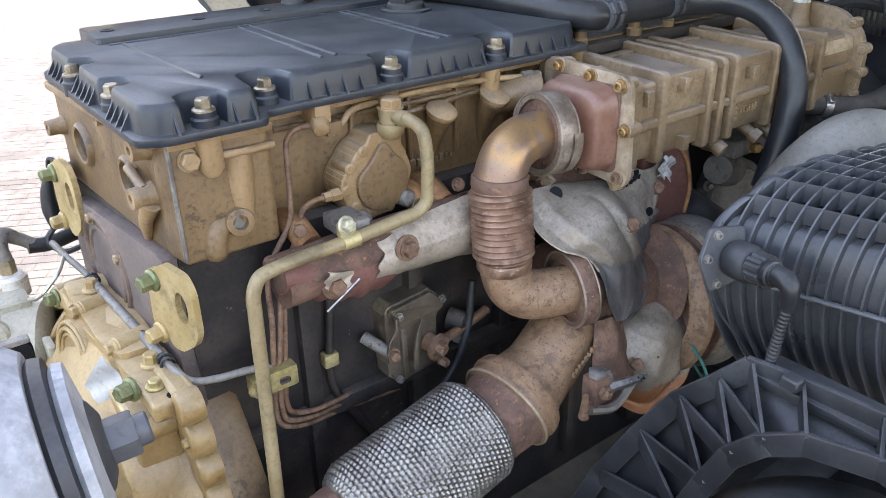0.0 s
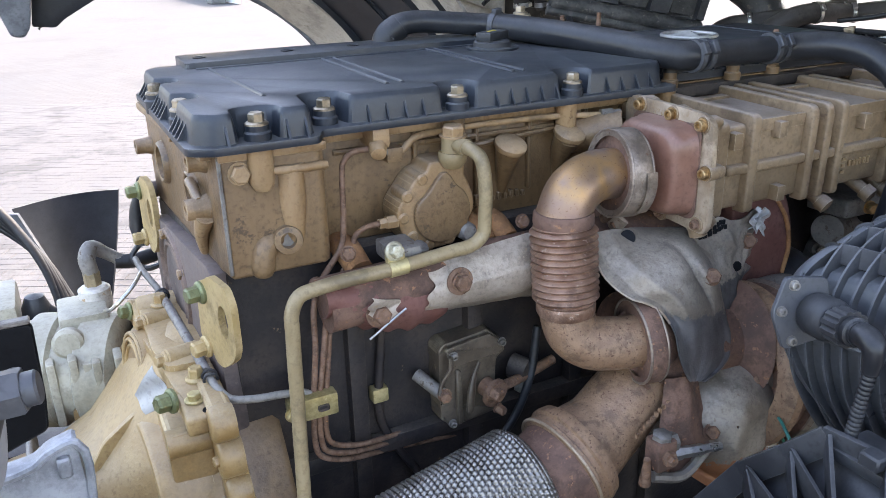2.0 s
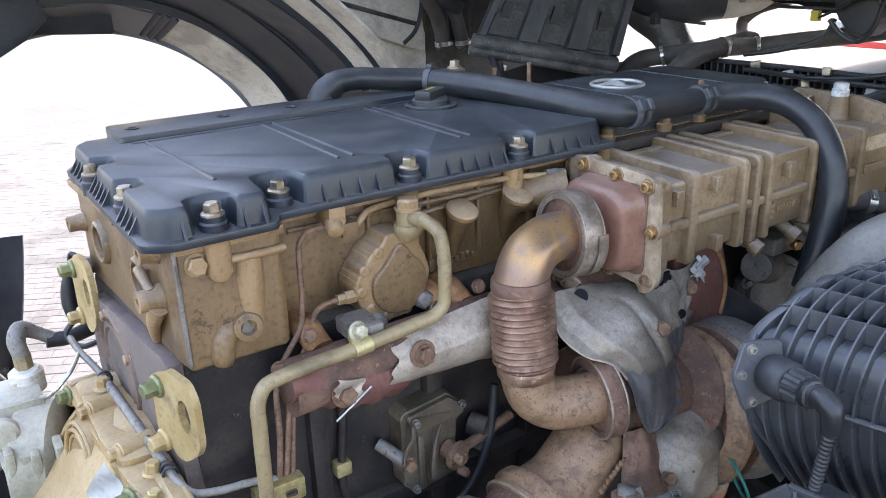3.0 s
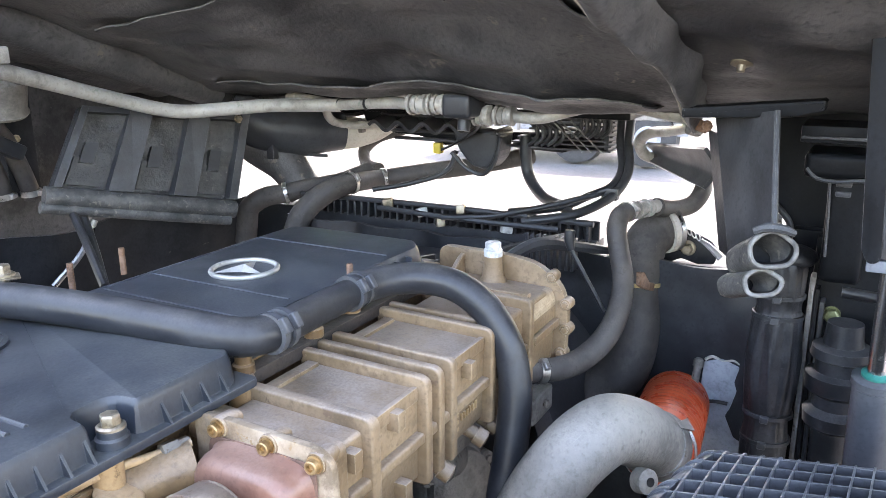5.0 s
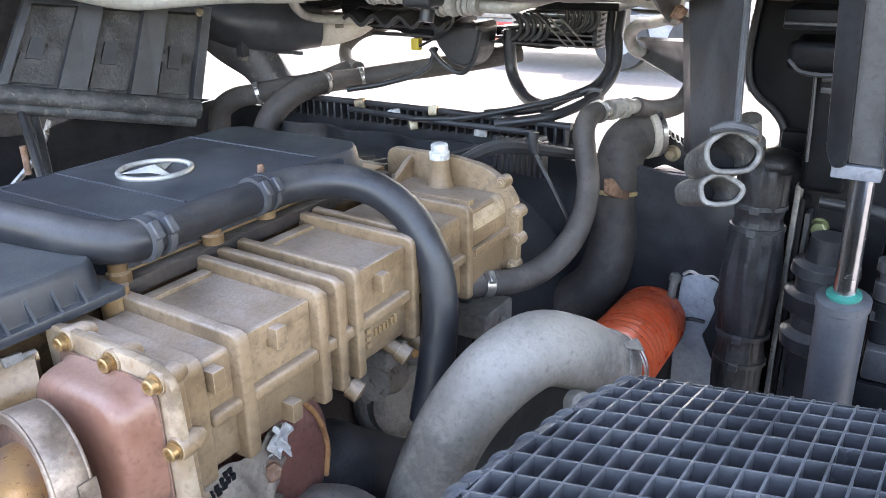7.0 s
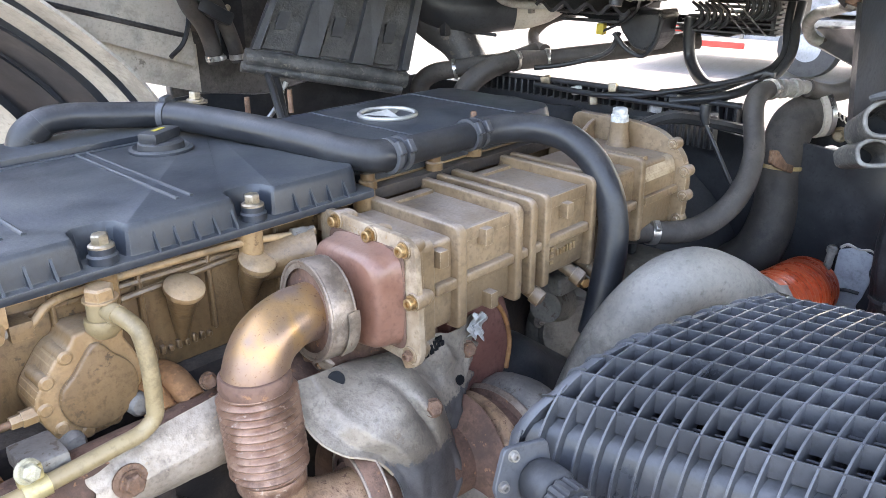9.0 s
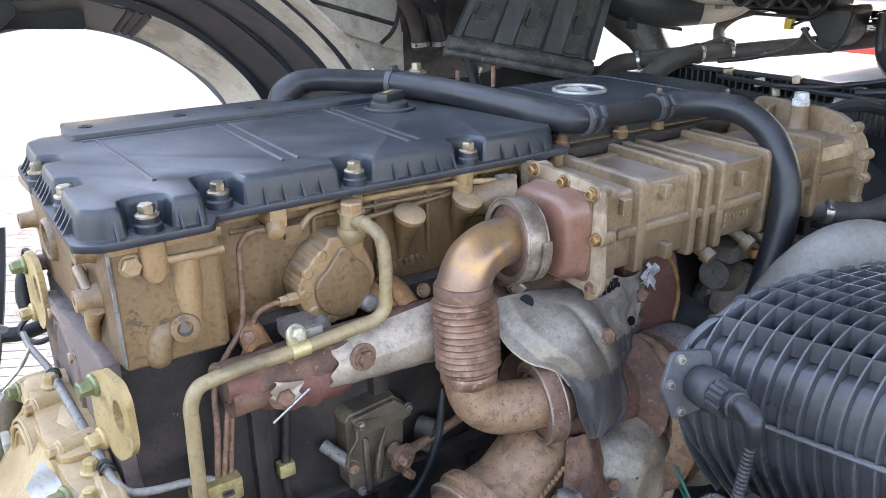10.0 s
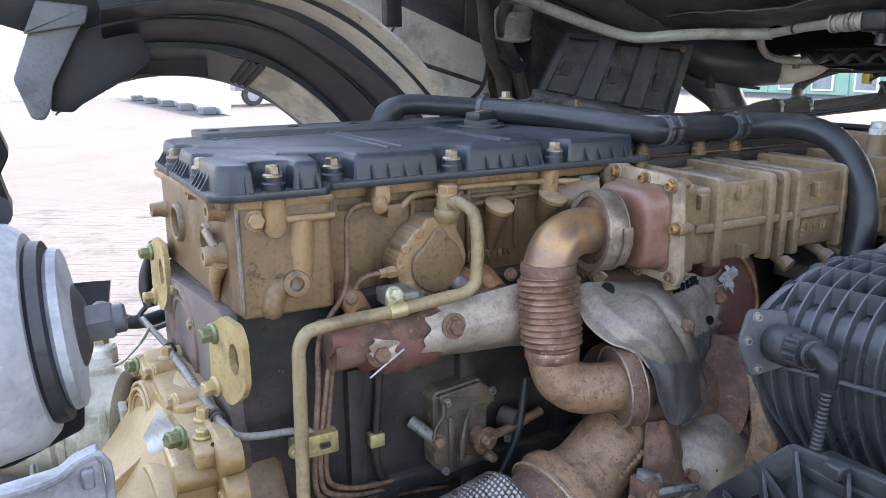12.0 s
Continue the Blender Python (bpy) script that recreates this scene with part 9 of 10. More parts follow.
for i, ((ya, ra), (yb, rb), mm) in enumerate(bands):
    a1 = A1 - (0.75 if i == 0 else 0.55 if i == 1 else 0.20 if i < 4 else 0)
    cuts = [(A0, a1, mm)] if i < 4 else [(A0, radians(66), mm), (radians(66), radians(72), m_arch), (radians(72), A1, m_archdark)]
    for c0, c1, mc in cuts:
        part("band", Shape().sheet(lambda u, v: arc_pt(c0 + (c1 - c0) * u, ra + (rb - ra) * v + 0.003 * math.sin(u * 17 + i), ya + (yb - ya) * v), 60, 3, 0.006), mc, ar, sharp=50)
    if i:
        (y0, r0) = bands[i - 1][1]
        part("step", Shape().sheet(lambda u, v: arc_pt(A0 + (a1 - A0) * u, r0 + (ra - r0) * v, ya), 60, 1, 0.005), m_arch, ar)
part("lip", Shape().tube([arc_pt(A0 + (A1 - A0) * k / 24, 0.462, 1.165) for k in range(25)], 0.008, 10, 4), m_archgrey, ar, "grey rolled lip")
# flared lower end of the arch
fe = Shape()
fe.prism(fillet([(-0.254, 1.697), (-0.229, 1.615), (-0.205, 1.612), (-0.192, 1.632), (-0.182, 1.683), (-0.139, 1.762), (-0.106, 1.819), (-0.112, 1.838), (-0.183, 1.846), (-0.215, 1.791)], 0.008, 3), "y", 0.93, 1.14, 0.006, 2)
part("flare", fe, m_archgrey, ar, "grey flared end")
part("flare_collar", Shape().prism(fillet([(-0.225, 1.785), (-0.195, 1.852), (-0.098, 1.842), (-0.108, 1.806)], 0.006, 3), "y", 0.915, 0.935, 0.004, 2), m_archgrey, ar)
part("inner_web", Shape().prism(fillet([(-0.190, 1.627), (-0.146, 1.623), (-0.127, 1.639), (-0.016, 1.70), (0.03, 1.74), (0.0, 1.80), (-0.103, 1.83), (-0.17, 1.75)], 0.006, 3), "y", 0.990, 0.998, 0.003, 2), m_arch, ar)
part("tail", Shape().prism(fillet([(-0.42, 1.93), (-0.42, 1.85), (-0.289, 1.815), (-0.178, 1.778), (-0.10, 1.80), (0.02, 1.84), (0.02, 1.88), (-0.20, 1.90)], 0.01, 3), "y", 0.985, 1.02, 0.004, 2), m_arch, ar)
fe = Shape().prism(fillet([(-0.18, 1.61), (-0.14, 1.64), (0.015, 1.70), (0.17, 1.69), (0.17, 1.82), (-0.08, 1.82)], 0.006, 3), "y", 1.095, 1.105, 0.003, 2)
part("inner_panel", fe, m_arch, ar)
part("upper_skin", Shape().sheet(lambda u, v: (-0.45 + 0.95 * u, 0.80 + 0.40 * v, 1.885 + 0.03 * math.sin(u * 3) + 0.05 * (1 - u)), 20, 6, 0.008), m_archtan, ar)
cbr = thing("cab_hinge_bracket", (0.55, 0.95, 1.80), "black bracket with a bolt hole above the wheel arch", "bracket")
part("plate", Shape().box((0.52, 0.80, 1.80), (0.56, 0.83, 1.95), 0.004, 2), m_frame, cbr)
part("hole", Shape().lathe((0.54, 0.799, 1.87), (0, -1, 0), [(0, 0.010), (0.0015, 0.010), (0.0015, 0.0)], 20), m_bolt, cbr)

# dark inner cab side closing the bay on the far side
cs = thing("inner_cab_side", (1.2, 1.2, 0.9), "dark inner cab side behind hoses and box", "panel", kind="structure")
part("wall", Shape().box((0.93, 1.16, 0.9), (1.62, 1.19, 1.95), 0.004, 1), m_cab, cs)
part("wall", Shape().box((0.40, 1.16, 1.74), (0.93, 1.19, 2.45), 0.004, 1), m_cab, cs)
part("return", Shape().box((1.52, 0.66, 1.655), (1.54, 1.16, 1.92), 0.004, 1), m_cab, cs)


# ---- flywheel housing and gearbox side ----
bell = thing("flywheel_housing", (-0.15, 0.15, 0.4), "ochre cast flywheel housing with bosses and green bolts", "flywheel housing")
BC = (0.15, 0.875)


def bell_ring(x, r, squash=1.0, n=72):
    return [(x, BC[0] + r * math.cos(2 * math.pi * k / n) * (1.0 if math.cos(2 * math.pi * k / n) > 0 else 0.62), BC[1] + r * math.sin(2 * math.pi * k / n) * squash) for k in range(n)]


s = Shape()
s.rings([bell_ring(x, r) for x, r in ((-0.060, 0.425), (-0.075, 0.428), (-0.120, 0.420), (-0.128, 0.408), (-0.15, 0.380), (-0.178, 0.342), (-0.215, 0.300), (-0.28, 0.265), (-0.42, 0.245), (-0.62, 0.24))])
part("bell", s, m_bell, bell, sharp=50)
part("adapter_plate", Shape().rings([bell_ring(x, r) for x, r in ((-0.066, 0.405), (-0.062, 0.418), (-0.012, 0.420), (-0.004, 0.412))]), m_head, bell, "oily brown adapter plate", sharp=50)
# ledge along the top edge
s = Shape()
s.prism(fillet([(-0.070, -0.018), (-0.110, -0.018), (-0.120, 0.03), (-0.138, 0.20), (-0.134, 0.31), (-0.070, 0.31)], 0.012, 3), "z", 1.235, 1.288, 0.006, 2)
part("ledge", s, m_bell, bell)
# webs that fan out over the housing
for k, y in enumerate((0.10, 0.23, 0.30)):
    s = Shape().prism(fillet([(-0.125, 1.262), (-0.150, 1.236), (-0.205, 1.196 - 0.02 * k), (-0.24, 1.14), (-0.24, 1.05), (-0.10, 1.05)], 0.008, 3), "y", y - 0.005, y + 0.005, 0.003, 2)
    part("web", s, m_bell, bell)
part("flange_edge", Shape().tube([(-0.128, BC[0] + 0.418 * math.cos(radians(a_)), BC[1] + 0.418 * math.sin(radians(a_))) for a_ in range(30, 81, 8)], 0.009, 10, 3), m_bell, bell)
for a_ in (58, 74):
    part("flange_ear", Shape().lathe((-0.062, BC[0] + 0.428 * math.cos(radians(a_)), BC[1] + 0.428 * math.sin(radians(a_))), (-1, 0, 0), [(0, 0.022), (0.062, 0.022), (0.068, 0.018)], 22), m_bell, bell)
# upright web with round port
pa = Vector((-1, -0.16, 0.14)).normalized()
pc = Vector((-0.150, 0.192, 1.238))
part("port_wall", Shape().lathe(pc - pa * 0.05, pa, [(0, 0.060), (0.040, 0.054), (0.050, 0.052)], 40), m_bell, bell)
for r_, h_ in ((0.049, 0.001), (0.041, 0.003), (0.033, 0.001)):
    part("port_ring", Shape().torus(pc + pa * h_, pa, r_, 0.0030, 48, 8), m_bell, bell)
part("port_floor", Shape().lathe(pc - pa * 0.002, pa, [(0, 0.032), (0.0026, 0.031), (0.0026, 0.0)], 32), m_tan, bell)
for p, r, h in (((-0.098, 0.092, 1.292), 0.013, 0.020), ((-0.106, 0.213, 1.292), 0.013, 0.022), ((-0.118, 0.318, 1.268), 0.016, 0.020)):
    d_ = Vector((-1, -0.30, 0.16)).normalized()
    part("boss", Shape().lathe(Vector(p) - d_ * 0.02, d_, [(0, r * 1.3), (0.02, r * 1.12), (0.02 + h, r), (0.021 + h, r * 0.9)], 22), m_bell, bell)
    bolt(bell, Vector(p) + d_ * (h + 0.001), d_, r * 0.85, m_green if r > 0.015 else m_bell, "flange", stretch=1.1)
part("crest", Shape().prism(fillet([(-0.072, 0.060), (-0.120, 0.064), (-0.130, 0.120), (-0.128, 0.30), (-0.072, 0.30)], 0.012, 3), "z", 1.285, 1.297, 0.004, 2), m_bell, bell)
for p, ax, r, m_ in (((-0.124, 0.004, 1.284), (-1, -0.35, 0.15), 0.0150, m_green), ((-0.092, 0.032, 1.288), (0.05, 0, 1), 0.0125, m_dullzinc), ((-0.100, 0.250, 1.298), (0.05, 0, 1), 0.013, m_bell)):
    bolt(bell, p, ax, r, m_, "flange", stretch=1.3)
# cover with lobes on the near side
nc = thing("housing_cover", (-0.08, -0.1, 1.0), "ochre lobed cast cover bolted beside the flywheel housing", "engine cover")
# box of the cover with a worn edge, then the lobed joint flange with bolts
o = fillet([(-0.140, 1.256), (-0.092, 1.256), (-0.066, 0.90), (-0.138, 0.90)], 0.008, 3)
part("body", Shape().prism(o, "y", -0.026, 0.10, 0.004, 3), m_bell, nc, sharp=50)
part("round_top", Shape().tube([(-0.140, -0.016, 1.240), (-0.12, -0.016, 1.240), (-0.085, -0.016, 1.240)], 0.017, 20, 4), m_bell, nc)
oa = Vector((-1, -0.06, 0)).normalized()
oc = Vector((-0.156, 0.045, 1.140))
part("starter_opening", Shape().lathe(oc - oa * 0.055, oa, [(0, 0.090), (0.055, 0.090), (0.060, 0.088), (0.062, 0.084), (0.060, 0.079), (0.052, 0.076), (0.010, 0.072)], 60, True, False), m_bell, nc, "round opening with a worn rim", sharp=50)
part("opening_floor", Shape().lathe(oc - oa * 0.050, oa, [(0, 0.074), (0.004, 0.074), (0.006, 0.04), (0.006, 0.0)], 40), m_tan, nc, "shaded floor of the opening")
for k, (z, r) in enumerate(((1.276, 0.021), (1.230, 0.026), (1.180, 0.023), (1.128, 0.027))):
    x0 = -0.096 + 0.004 * k
    part("lobe", Shape().lathe((x0, -0.078 + r, z), (1, 0, 0), [(0, r * 0.78), (0.002, r * 0.94), (0.005, r), (0.025, r), (0.028, r * 0.95)], 28), m_bell, nc)
    if k % 2:
        bolt(nc, (x0 + 0.001, -0.062, z + 0.002), (-1, -0.15, 0), 0.0075, m_bell, "hex", stretch=1.1)
s = Shape().prism(fillet([(-0.094, 1.292), (-0.068, 1.294), (-0.055, 1.16), (-0.048, 0.90), (-0.078, 0.90), (-0.086, 1.16)], 0.006, 3), "y", -0.060, 0.06, 0.004, 2)
part("joint_flange", s, m_bell, nc)
part("corner_boss", Shape().box((-0.118, -0.050, 1.262), (-0.068, 0.02, 1.286), 0.006, 3), m_bell, nc)
part("tapped_hole", Shape().lathe((-0.092, -0.038, 1.2855), (0, 0, 1), [(0, 0.0065), (0.0012, 0.006), (0.0006, 0.0)], 18), m_pit, nc, "dark tapped hole")
bolt(nc, (-0.102, -0.012, 1.287), (0.02, 0, 1), 0.0115, m_zinc, "flange", stretch=0.8)
fq = [Vector(p) for p in ((-0.120, 0.088, 1.296), (-0.107, 0.066, 1.262), (-0.131, 0.080, 1.222), (-0.146, 0.112, 1.248))]
fd_ = Vector((-0.75, -0.66, 0.1)).normalized()
solo("plastic_film", Shape().sheet(lambda u, v: fq[0].lerp(fq[1], u).lerp(fq[3].lerp(fq[2], u), v) + fd_ * (0.020 + 0.0025 * math.sin(u * 7 + v * 4)), 10, 10, 0.0006), m_film, "torn clear plastic film stuck on the housing", "film")
solo("paint_dot", Shape().lathe((-0.2115, 0.19, 1.135), (-0.8, -0.2, 0.6), [(0, 0.0042), (0.003, 0.003)], 12), m_yellow, "small yellow paint dot", "paint mark")

# rod line over the housing
sr = thing("breather_rod", (-0.09, 0.13, 1.29), "steel line clipped along the housing edge", "pipe")
part("tube", Shape().tube([(-0.112, 0.40, 1.318), (-0.110, 0.34, 1.322), (-0.095, 0.275, 1.308), (-0.090, 0.20, 1.304), (-0.083, 0.10, 1.299), (-0.078, 0.02, 1.295), (-0.074, -0.010, 1.292), (-0.064, -0.026, 1.285), (-0.040, -0.036, 1.283), (0.0, -0.046, 1.284), (0.020, -0.050, 1.280), (0.029, -0.052, 1.268)], 0.0047, 14, 8), m_alloy, sr)
part("sleeve", Shape().tube([(-0.0925, 0.235, 1.306), (-0.083, 0.10, 1.299), (-0.0787, 0.03, 1.2955)], 0.0062, 14, 6), m_dkalloy, sr, "grey sleeve")
for p in ((-0.094, 0.262, 1.307), (-0.078, 0.018, 1.2945)):
    for k in (-0.006, 0.004):
        part("ring", Shape().torus(Vector(p) + Vector((0.0004, k, 0.0002)), (0.06, 1, 0.03), 0.0078, 0.0019, 24, 8), m_frame, sr)
part("wire_stay", Shape().tube([(-0.112, 0.33, 1.322), (-0.13, 0.30, 1.312), (-0.16, 0.30, 1.286), (-0.17, 0.33, 1.272)], 0.003, 8, 5), m_steel, sr)
wv = thing("sensor_lead", (-0.10, 0.42, 1.28), "black sensor plug with a short lead at the engine's rear", "sensor")
part("plug", Shape().tube([(-0.095, 0.42, 1.33), (-0.098, 0.43, 1.36), (-0.096, 0.43, 1.39), (-0.090, 0.425, 1.415)], [0.011, 0.013, 0.010, 0.006], 12, 5), m_rubber, wv)
part("lead", Shape().tube([(-0.090, 0.425, 1.41), (-0.085, 0.42, 1.44), (-0.075, 0.40, 1.43), (-0.072, 0.39, 1.40)], 0.0035, 8, 6), m_rubber, wv)
part("lead", Shape().tube([(-0.095, 0.42, 1.34), (-0.115, 0.42, 1.315), (-0.10, 0.40, 1.30), (-0.075, 0.38, 1.31)], 0.0045, 8, 6), m_rubber, wv)

# gearbox actuator, pale casting
gb = thing("gearbox_actuator", (-0.24, 0.38, 1.0), "pale cast gearbox actuator with hose fittings", "gearbox part")
part("drum", Shape().lathe((-0.150, 0.345, 1.165), (-1, 0.42, 0.02), [(0, 0.070), (0.01, 0.085), (0.055, 0.088), (0.060, 0.080), (0.09, 0.080), (0.095, 0.088), (0.13, 0.088), (0.136, 0.078), (0.19, 0.074)], 40), m_gear, gb)
for k in range(5):
    part("rib", Shape().box((-0.172 - 0.030 * k, 0.262 + 0.012 * k, 1.115), (-0.160 - 0.030 * k, 0.30 + 0.012 * k, 1.225 - 0.006 * (k % 2)), 0.004, 2), m_gear, gb)
part("block", Shape().box((-0.235, 0.35, 1.215), (-0.165, 0.44, 1.262), 0.006, 2), m_gear, gb)
part("tower", Shape().lathe((-0.178, 0.42, 1.245), (0, 0, 1), [(0, 0.024), (0.03, 0.024), (0.034, 0.019)], 24), m_alu_edge, gb)
part("plug", Shape().lathe((-0.225, 0.33, 1.235), (-0.2, -1, 0.2), [(0, 0.022), (0.014, 0.022), (0.018, 0.017)], 24), m_gear, gb)
part("side_rib", Shape().box((-0.215, 0.285, 1.10), (-0.19, 0.31, 1.215), 0.006, 2), m_gear, gb)
part("end_block", Shape().box((-0.36, 0.43, 1.10), (-0.29, 0.56, 1.265), 0.008, 2), m_gear, gb)
part("fitting", Shape().lathe((-0.178, 0.425, 1.276), (0, 0.1, 1), [(0, 0.013), (0.024, 0.013), (0.024, 0.010)], 6), m_olive, gb, "brass elbow fitting")
part("elbow", Shape().tube([(-0.178, 0.427, 1.298), (-0.180, 0.43, 1.322), (-0.172, 0.44, 1.334), (-0.150, 0.45, 1.318), (-0.13, 0.45, 1.302)], [0.012, 0.013, 0.013, 0.010, 0.010], 14, 6), m_dkalloy, gb)
part("hose", Shape().tube([(-0.14, 0.45, 1.302), (-0.11, 0.45, 1.298), (-0.07, 0.46, 1.30)], 0.012, 14, 6), m_rubber, gb)
part("cone_cap", Shape().lathe((-0.268, 0.48, 1.205), (0.05, 0, 1), [(0, 0.021), (0.012, 0.022), (0.035, 0.021), (0.052, 0.014), (0.056, 0.0)], 24), m_greyplate, gb, "grey rubber cap")
part("hose", Shape().tube([(-0.262, 0.48, 1.240), (-0.245, 0.48, 1.222), (-0.225, 0.478, 1.205), (-0.18, 0.475, 1.200)], 0.012, 14, 6), m_greyplate, gb)
gx = thing("gearbox", (-0.6, 0.2, 0.3), "grey gearbox casing behind the housing", "gearbox")
part("case", Shape().box((-0.95, -0.05, 0.55), (-0.40, 0.55, 1.12), 0.05, 4), m_alloy, gx)
part("flange", Shape().lathe((-0.262, 0.02, 1.10), (-1, -0.1, 0.1), [(0, 0.10), (0.02, 0.10), (0.03, 0.09), (0.16, 0.08)], 28), m_alloy, gx)
for k in range(6):
    part("rib", Shape().box((-0.30 - 0.05 * k, -0.02, 1.10), (-0.292 - 0.05 * k, 0.30, 1.155), 0.003, 1), m_alloy, gx)

# ---- cab suspension mount beside the camera ----
cm = thing("cab_bush", (-0.30, -0.50, 1.2), "pale painted cab bush with rubber, grey washer and blue-zinc nut", "cab mount")
ba = Vector((0.985, -0.12, 0.08)).normalized()
nb = Vector((-0.2145, -0.5034, 1.6005))
part("nut", Shape().lathe(nb - ba * 0.018, ba, [(0, 0.0105), (0.011, 0.0105), (0.012, 0.0098)], 6), m_cyl, cm, "blue-grey zinc nut")
part("stud_end", Shape().lathe(nb - ba * 0.007, ba, [(0, 0.0075), (0.006, 0.0075), (0.007, 0.0065)], 20), m_cyl, cm)
part("nut_flange", Shape().lathe(nb - ba * 0.023, ba, [(0, 0.022), (0.002, 0.020), (0.005, 0.0135)], 28), m_greyplate, cm)
part("washer", Shape().lathe(nb - ba * 0.031, ba, [(0, 0.039), (0.002, 0.041), (0.006, 0.040), (0.009, 0.020)], 44), m_palesteel, cm, "pale grey steel washer")
part("rubber", Shape().lathe(nb - ba * 0.040, ba, [(0, 0.043), (0.003, 0.046), (0.008, 0.045), (0.009, 0.038)], 44), m_rubber, cm, "black rubber bush")
part("housing", Shape().lathe(nb - ba * 0.24, ba, [(0, 0.062), (0.02, 0.064), (0.17, 0.060), (0.194, 0.056), (0.201, 0.050)], 48), m_palesteel, cm, "pale bluish painted housing")
part("leg", Shape().box((-0.46, -0.54, 0.90), (-0.33, -0.44, 1.545), 0.012, 3), m_greyplate, cm)
lt = thing("cab_latch", (-0.25, -0.46, 1.64), "black cab latch above the rubber bush", "latch")
part("body", Shape().prism(fillet([(-0.36, 1.70), (-0.262, 1.70), (-0.257, 1.683), (-0.263, 1.672), (-0.260, 1.658), (-0.268, 1.646), (-0.36, 1.645)], 0.002, 2), "y", -0.47, -0.44, 0.001, 1), m_pit, lt)
part("roller", Shape().lathe((-0.268, -0.472, 1.655), (0, 1, 0), [(0, 0.009), (0.03, 0.009)], 18), m_rubber, lt)
part("post", Shape().box((-0.36, -0.48, 1.54), (-0.32, -0.43, 1.70), 0.004, 2), m_pit, lt)


fp = thing("frame_bracket", (-0.29, -0.245, 1.0), "dark steel bracket plate with holes beside the gearbox", "bracket")
o = fillet([(-0.36, 1.528), (-0.229, 1.521), (-0.231, 1.459), (-0.234, 1.432), (-0.29, 1.412), (-0.36, 1.41)], 0.004, 2)
part("plate", Shape().prism(o, "y", -0.249, -0.242, 0.0015, 1), m_pit, fp)
part("top_edge", Shape().box((-0.36, -0.250, 1.521), (-0.230, -0.241, 1.525), 0.001, 1), m_dkalloy, fp, "bare scraped edge")
for x, z, r in ((-0.248, 1.484, 0.0065), (-0.251, 1.457, 0.006)):
    part("hole", Shape().lathe((x, -0.2495, z), (0, -1, 0), [(0, r), (0.001, r), (0.001, r * 0.85), (0.0, r * 0.7)], 20), m_greyplate, fp, "worn round hole")
    part("bore", Shape().lathe((x, -0.2496, z), (0, -1, 0), [(0, r * 0.72), (0.0004, r * 0.70), (0.0004, 0.0)], 20), m_pit, fp)
part("arm", Shape().box((-0.40, -0.26, 1.0), (-0.33, -0.20, 1.43), 0.006, 2), m_pit, fp)
lp = thing("pale_bracket", (-0.26, -0.16, 1.0), "pale blue-grey painted cast bracket under the gearbox", "bracket")
o = fillet([(-0.222, 1.373), (-0.245, 1.367), (-0.258, 1.357), (-0.33, 1.350), (-0.36, 1.05), (-0.214, 1.05), (-0.219, 1.298)], 0.005, 3)
part("plate", Shape().prism(o, "y", -0.172, -0.150, 0.003, 2), m_palesteel, lp)
part("rim", Shape().tube([(-0.219, -0.172, 1.290), (-0.2225, -0.173, 1.370), (-0.245, -0.173, 1.365), (-0.258, -0.173, 1.356), (-0.33, -0.173, 1.348)], 0.004, 8, 5), m_palesteel, lp)
part("lug", Shape().box((-0.240, -0.180, 1.340), (-0.229, -0.170, 1.360), 0.002, 1), m_palesteel, lp)


# ---- what stands in the yard ----
mg = thing("mudguard", (0.0, 2.75, GROUND), "black plastic rear mudguard with a pale edge, beyond the truck", "mudguard")


def mgf(u, v):
    z = 0.78 - 0.98 * v
    x0 = -0.40 + 0.26 * v + 0.02 * math.sin(v * 3)
    x1 = 0.02 - 0.16 * v - 0.10 * v * v + 0.0
    return (x0 + (x1 - x0) * u, 2.72 + 0.10 * math.sin(u * 2.4), z)


part("skin", Shape().sheet(mgf, 16, 20, 0.012), m_arch, mg)
part("edge", Shape().sheet(lambda u, v: (-0.43 + 0.22 * v + 0.05 * u, 2.70 - 0.03 * u, 0.77 - 0.65 * v), 4, 12, 0.014), m_archgrey, mg, "pale scuffed edge")
part("stay", Shape().box((-0.20, 2.78, GROUND), (-0.15, 2.83, 0.2), 0.005, 2), m_frame, mg)
lo = thing("air_line_bundle", (-0.38, 1.0, 0.5), "bundle of black and clear air lines", "cable loom")
for k in range(5):
    d = 0.016 * k
    part("line", Shape().tube([(-0.42 - 0.02 * k, 1.25, 1.30 - d), (-0.36, 1.20, 1.24 - d), (-0.30 + d * 0.5, 1.15, 1.15 - d), (-0.26 + d * 0.6, 1.12, 1.04 - d), (-0.25 + d, 1.10, 0.90), (-0.27, 1.1, 0.6)], 0.010, 10, 8), m_rubber if k % 2 else m_greyplate, lo)
part("bracket", Shape().box((-0.52, 1.15, 0.55), (-0.40, 1.35, 1.36), 0.01, 2), m_frame, lo)
part("stand", Shape().box((-0.50, 1.2, GROUND), (-0.44, 1.3, 0.56), 0.005, 1), m_frame, lo)
part("tank", Shape().lathe((-0.55, 1.2, 0.75), (1, 0, 0), [(0, 0.12), (0.02, 0.16), (0.26, 0.16), (0.30, 0.12)], 32), m_alloy, lo, "grey air tank")

# white screen wall on block feet
wl = thing("white_screen", (6.4, 39, GROUND), "low white sheet wall standing on concrete feet", "wall")
w0, w1 = Vector((5.9, 48, GROUND)), Vector((6.9, 30, GROUND))
wd = (w1 - w0).normalized()
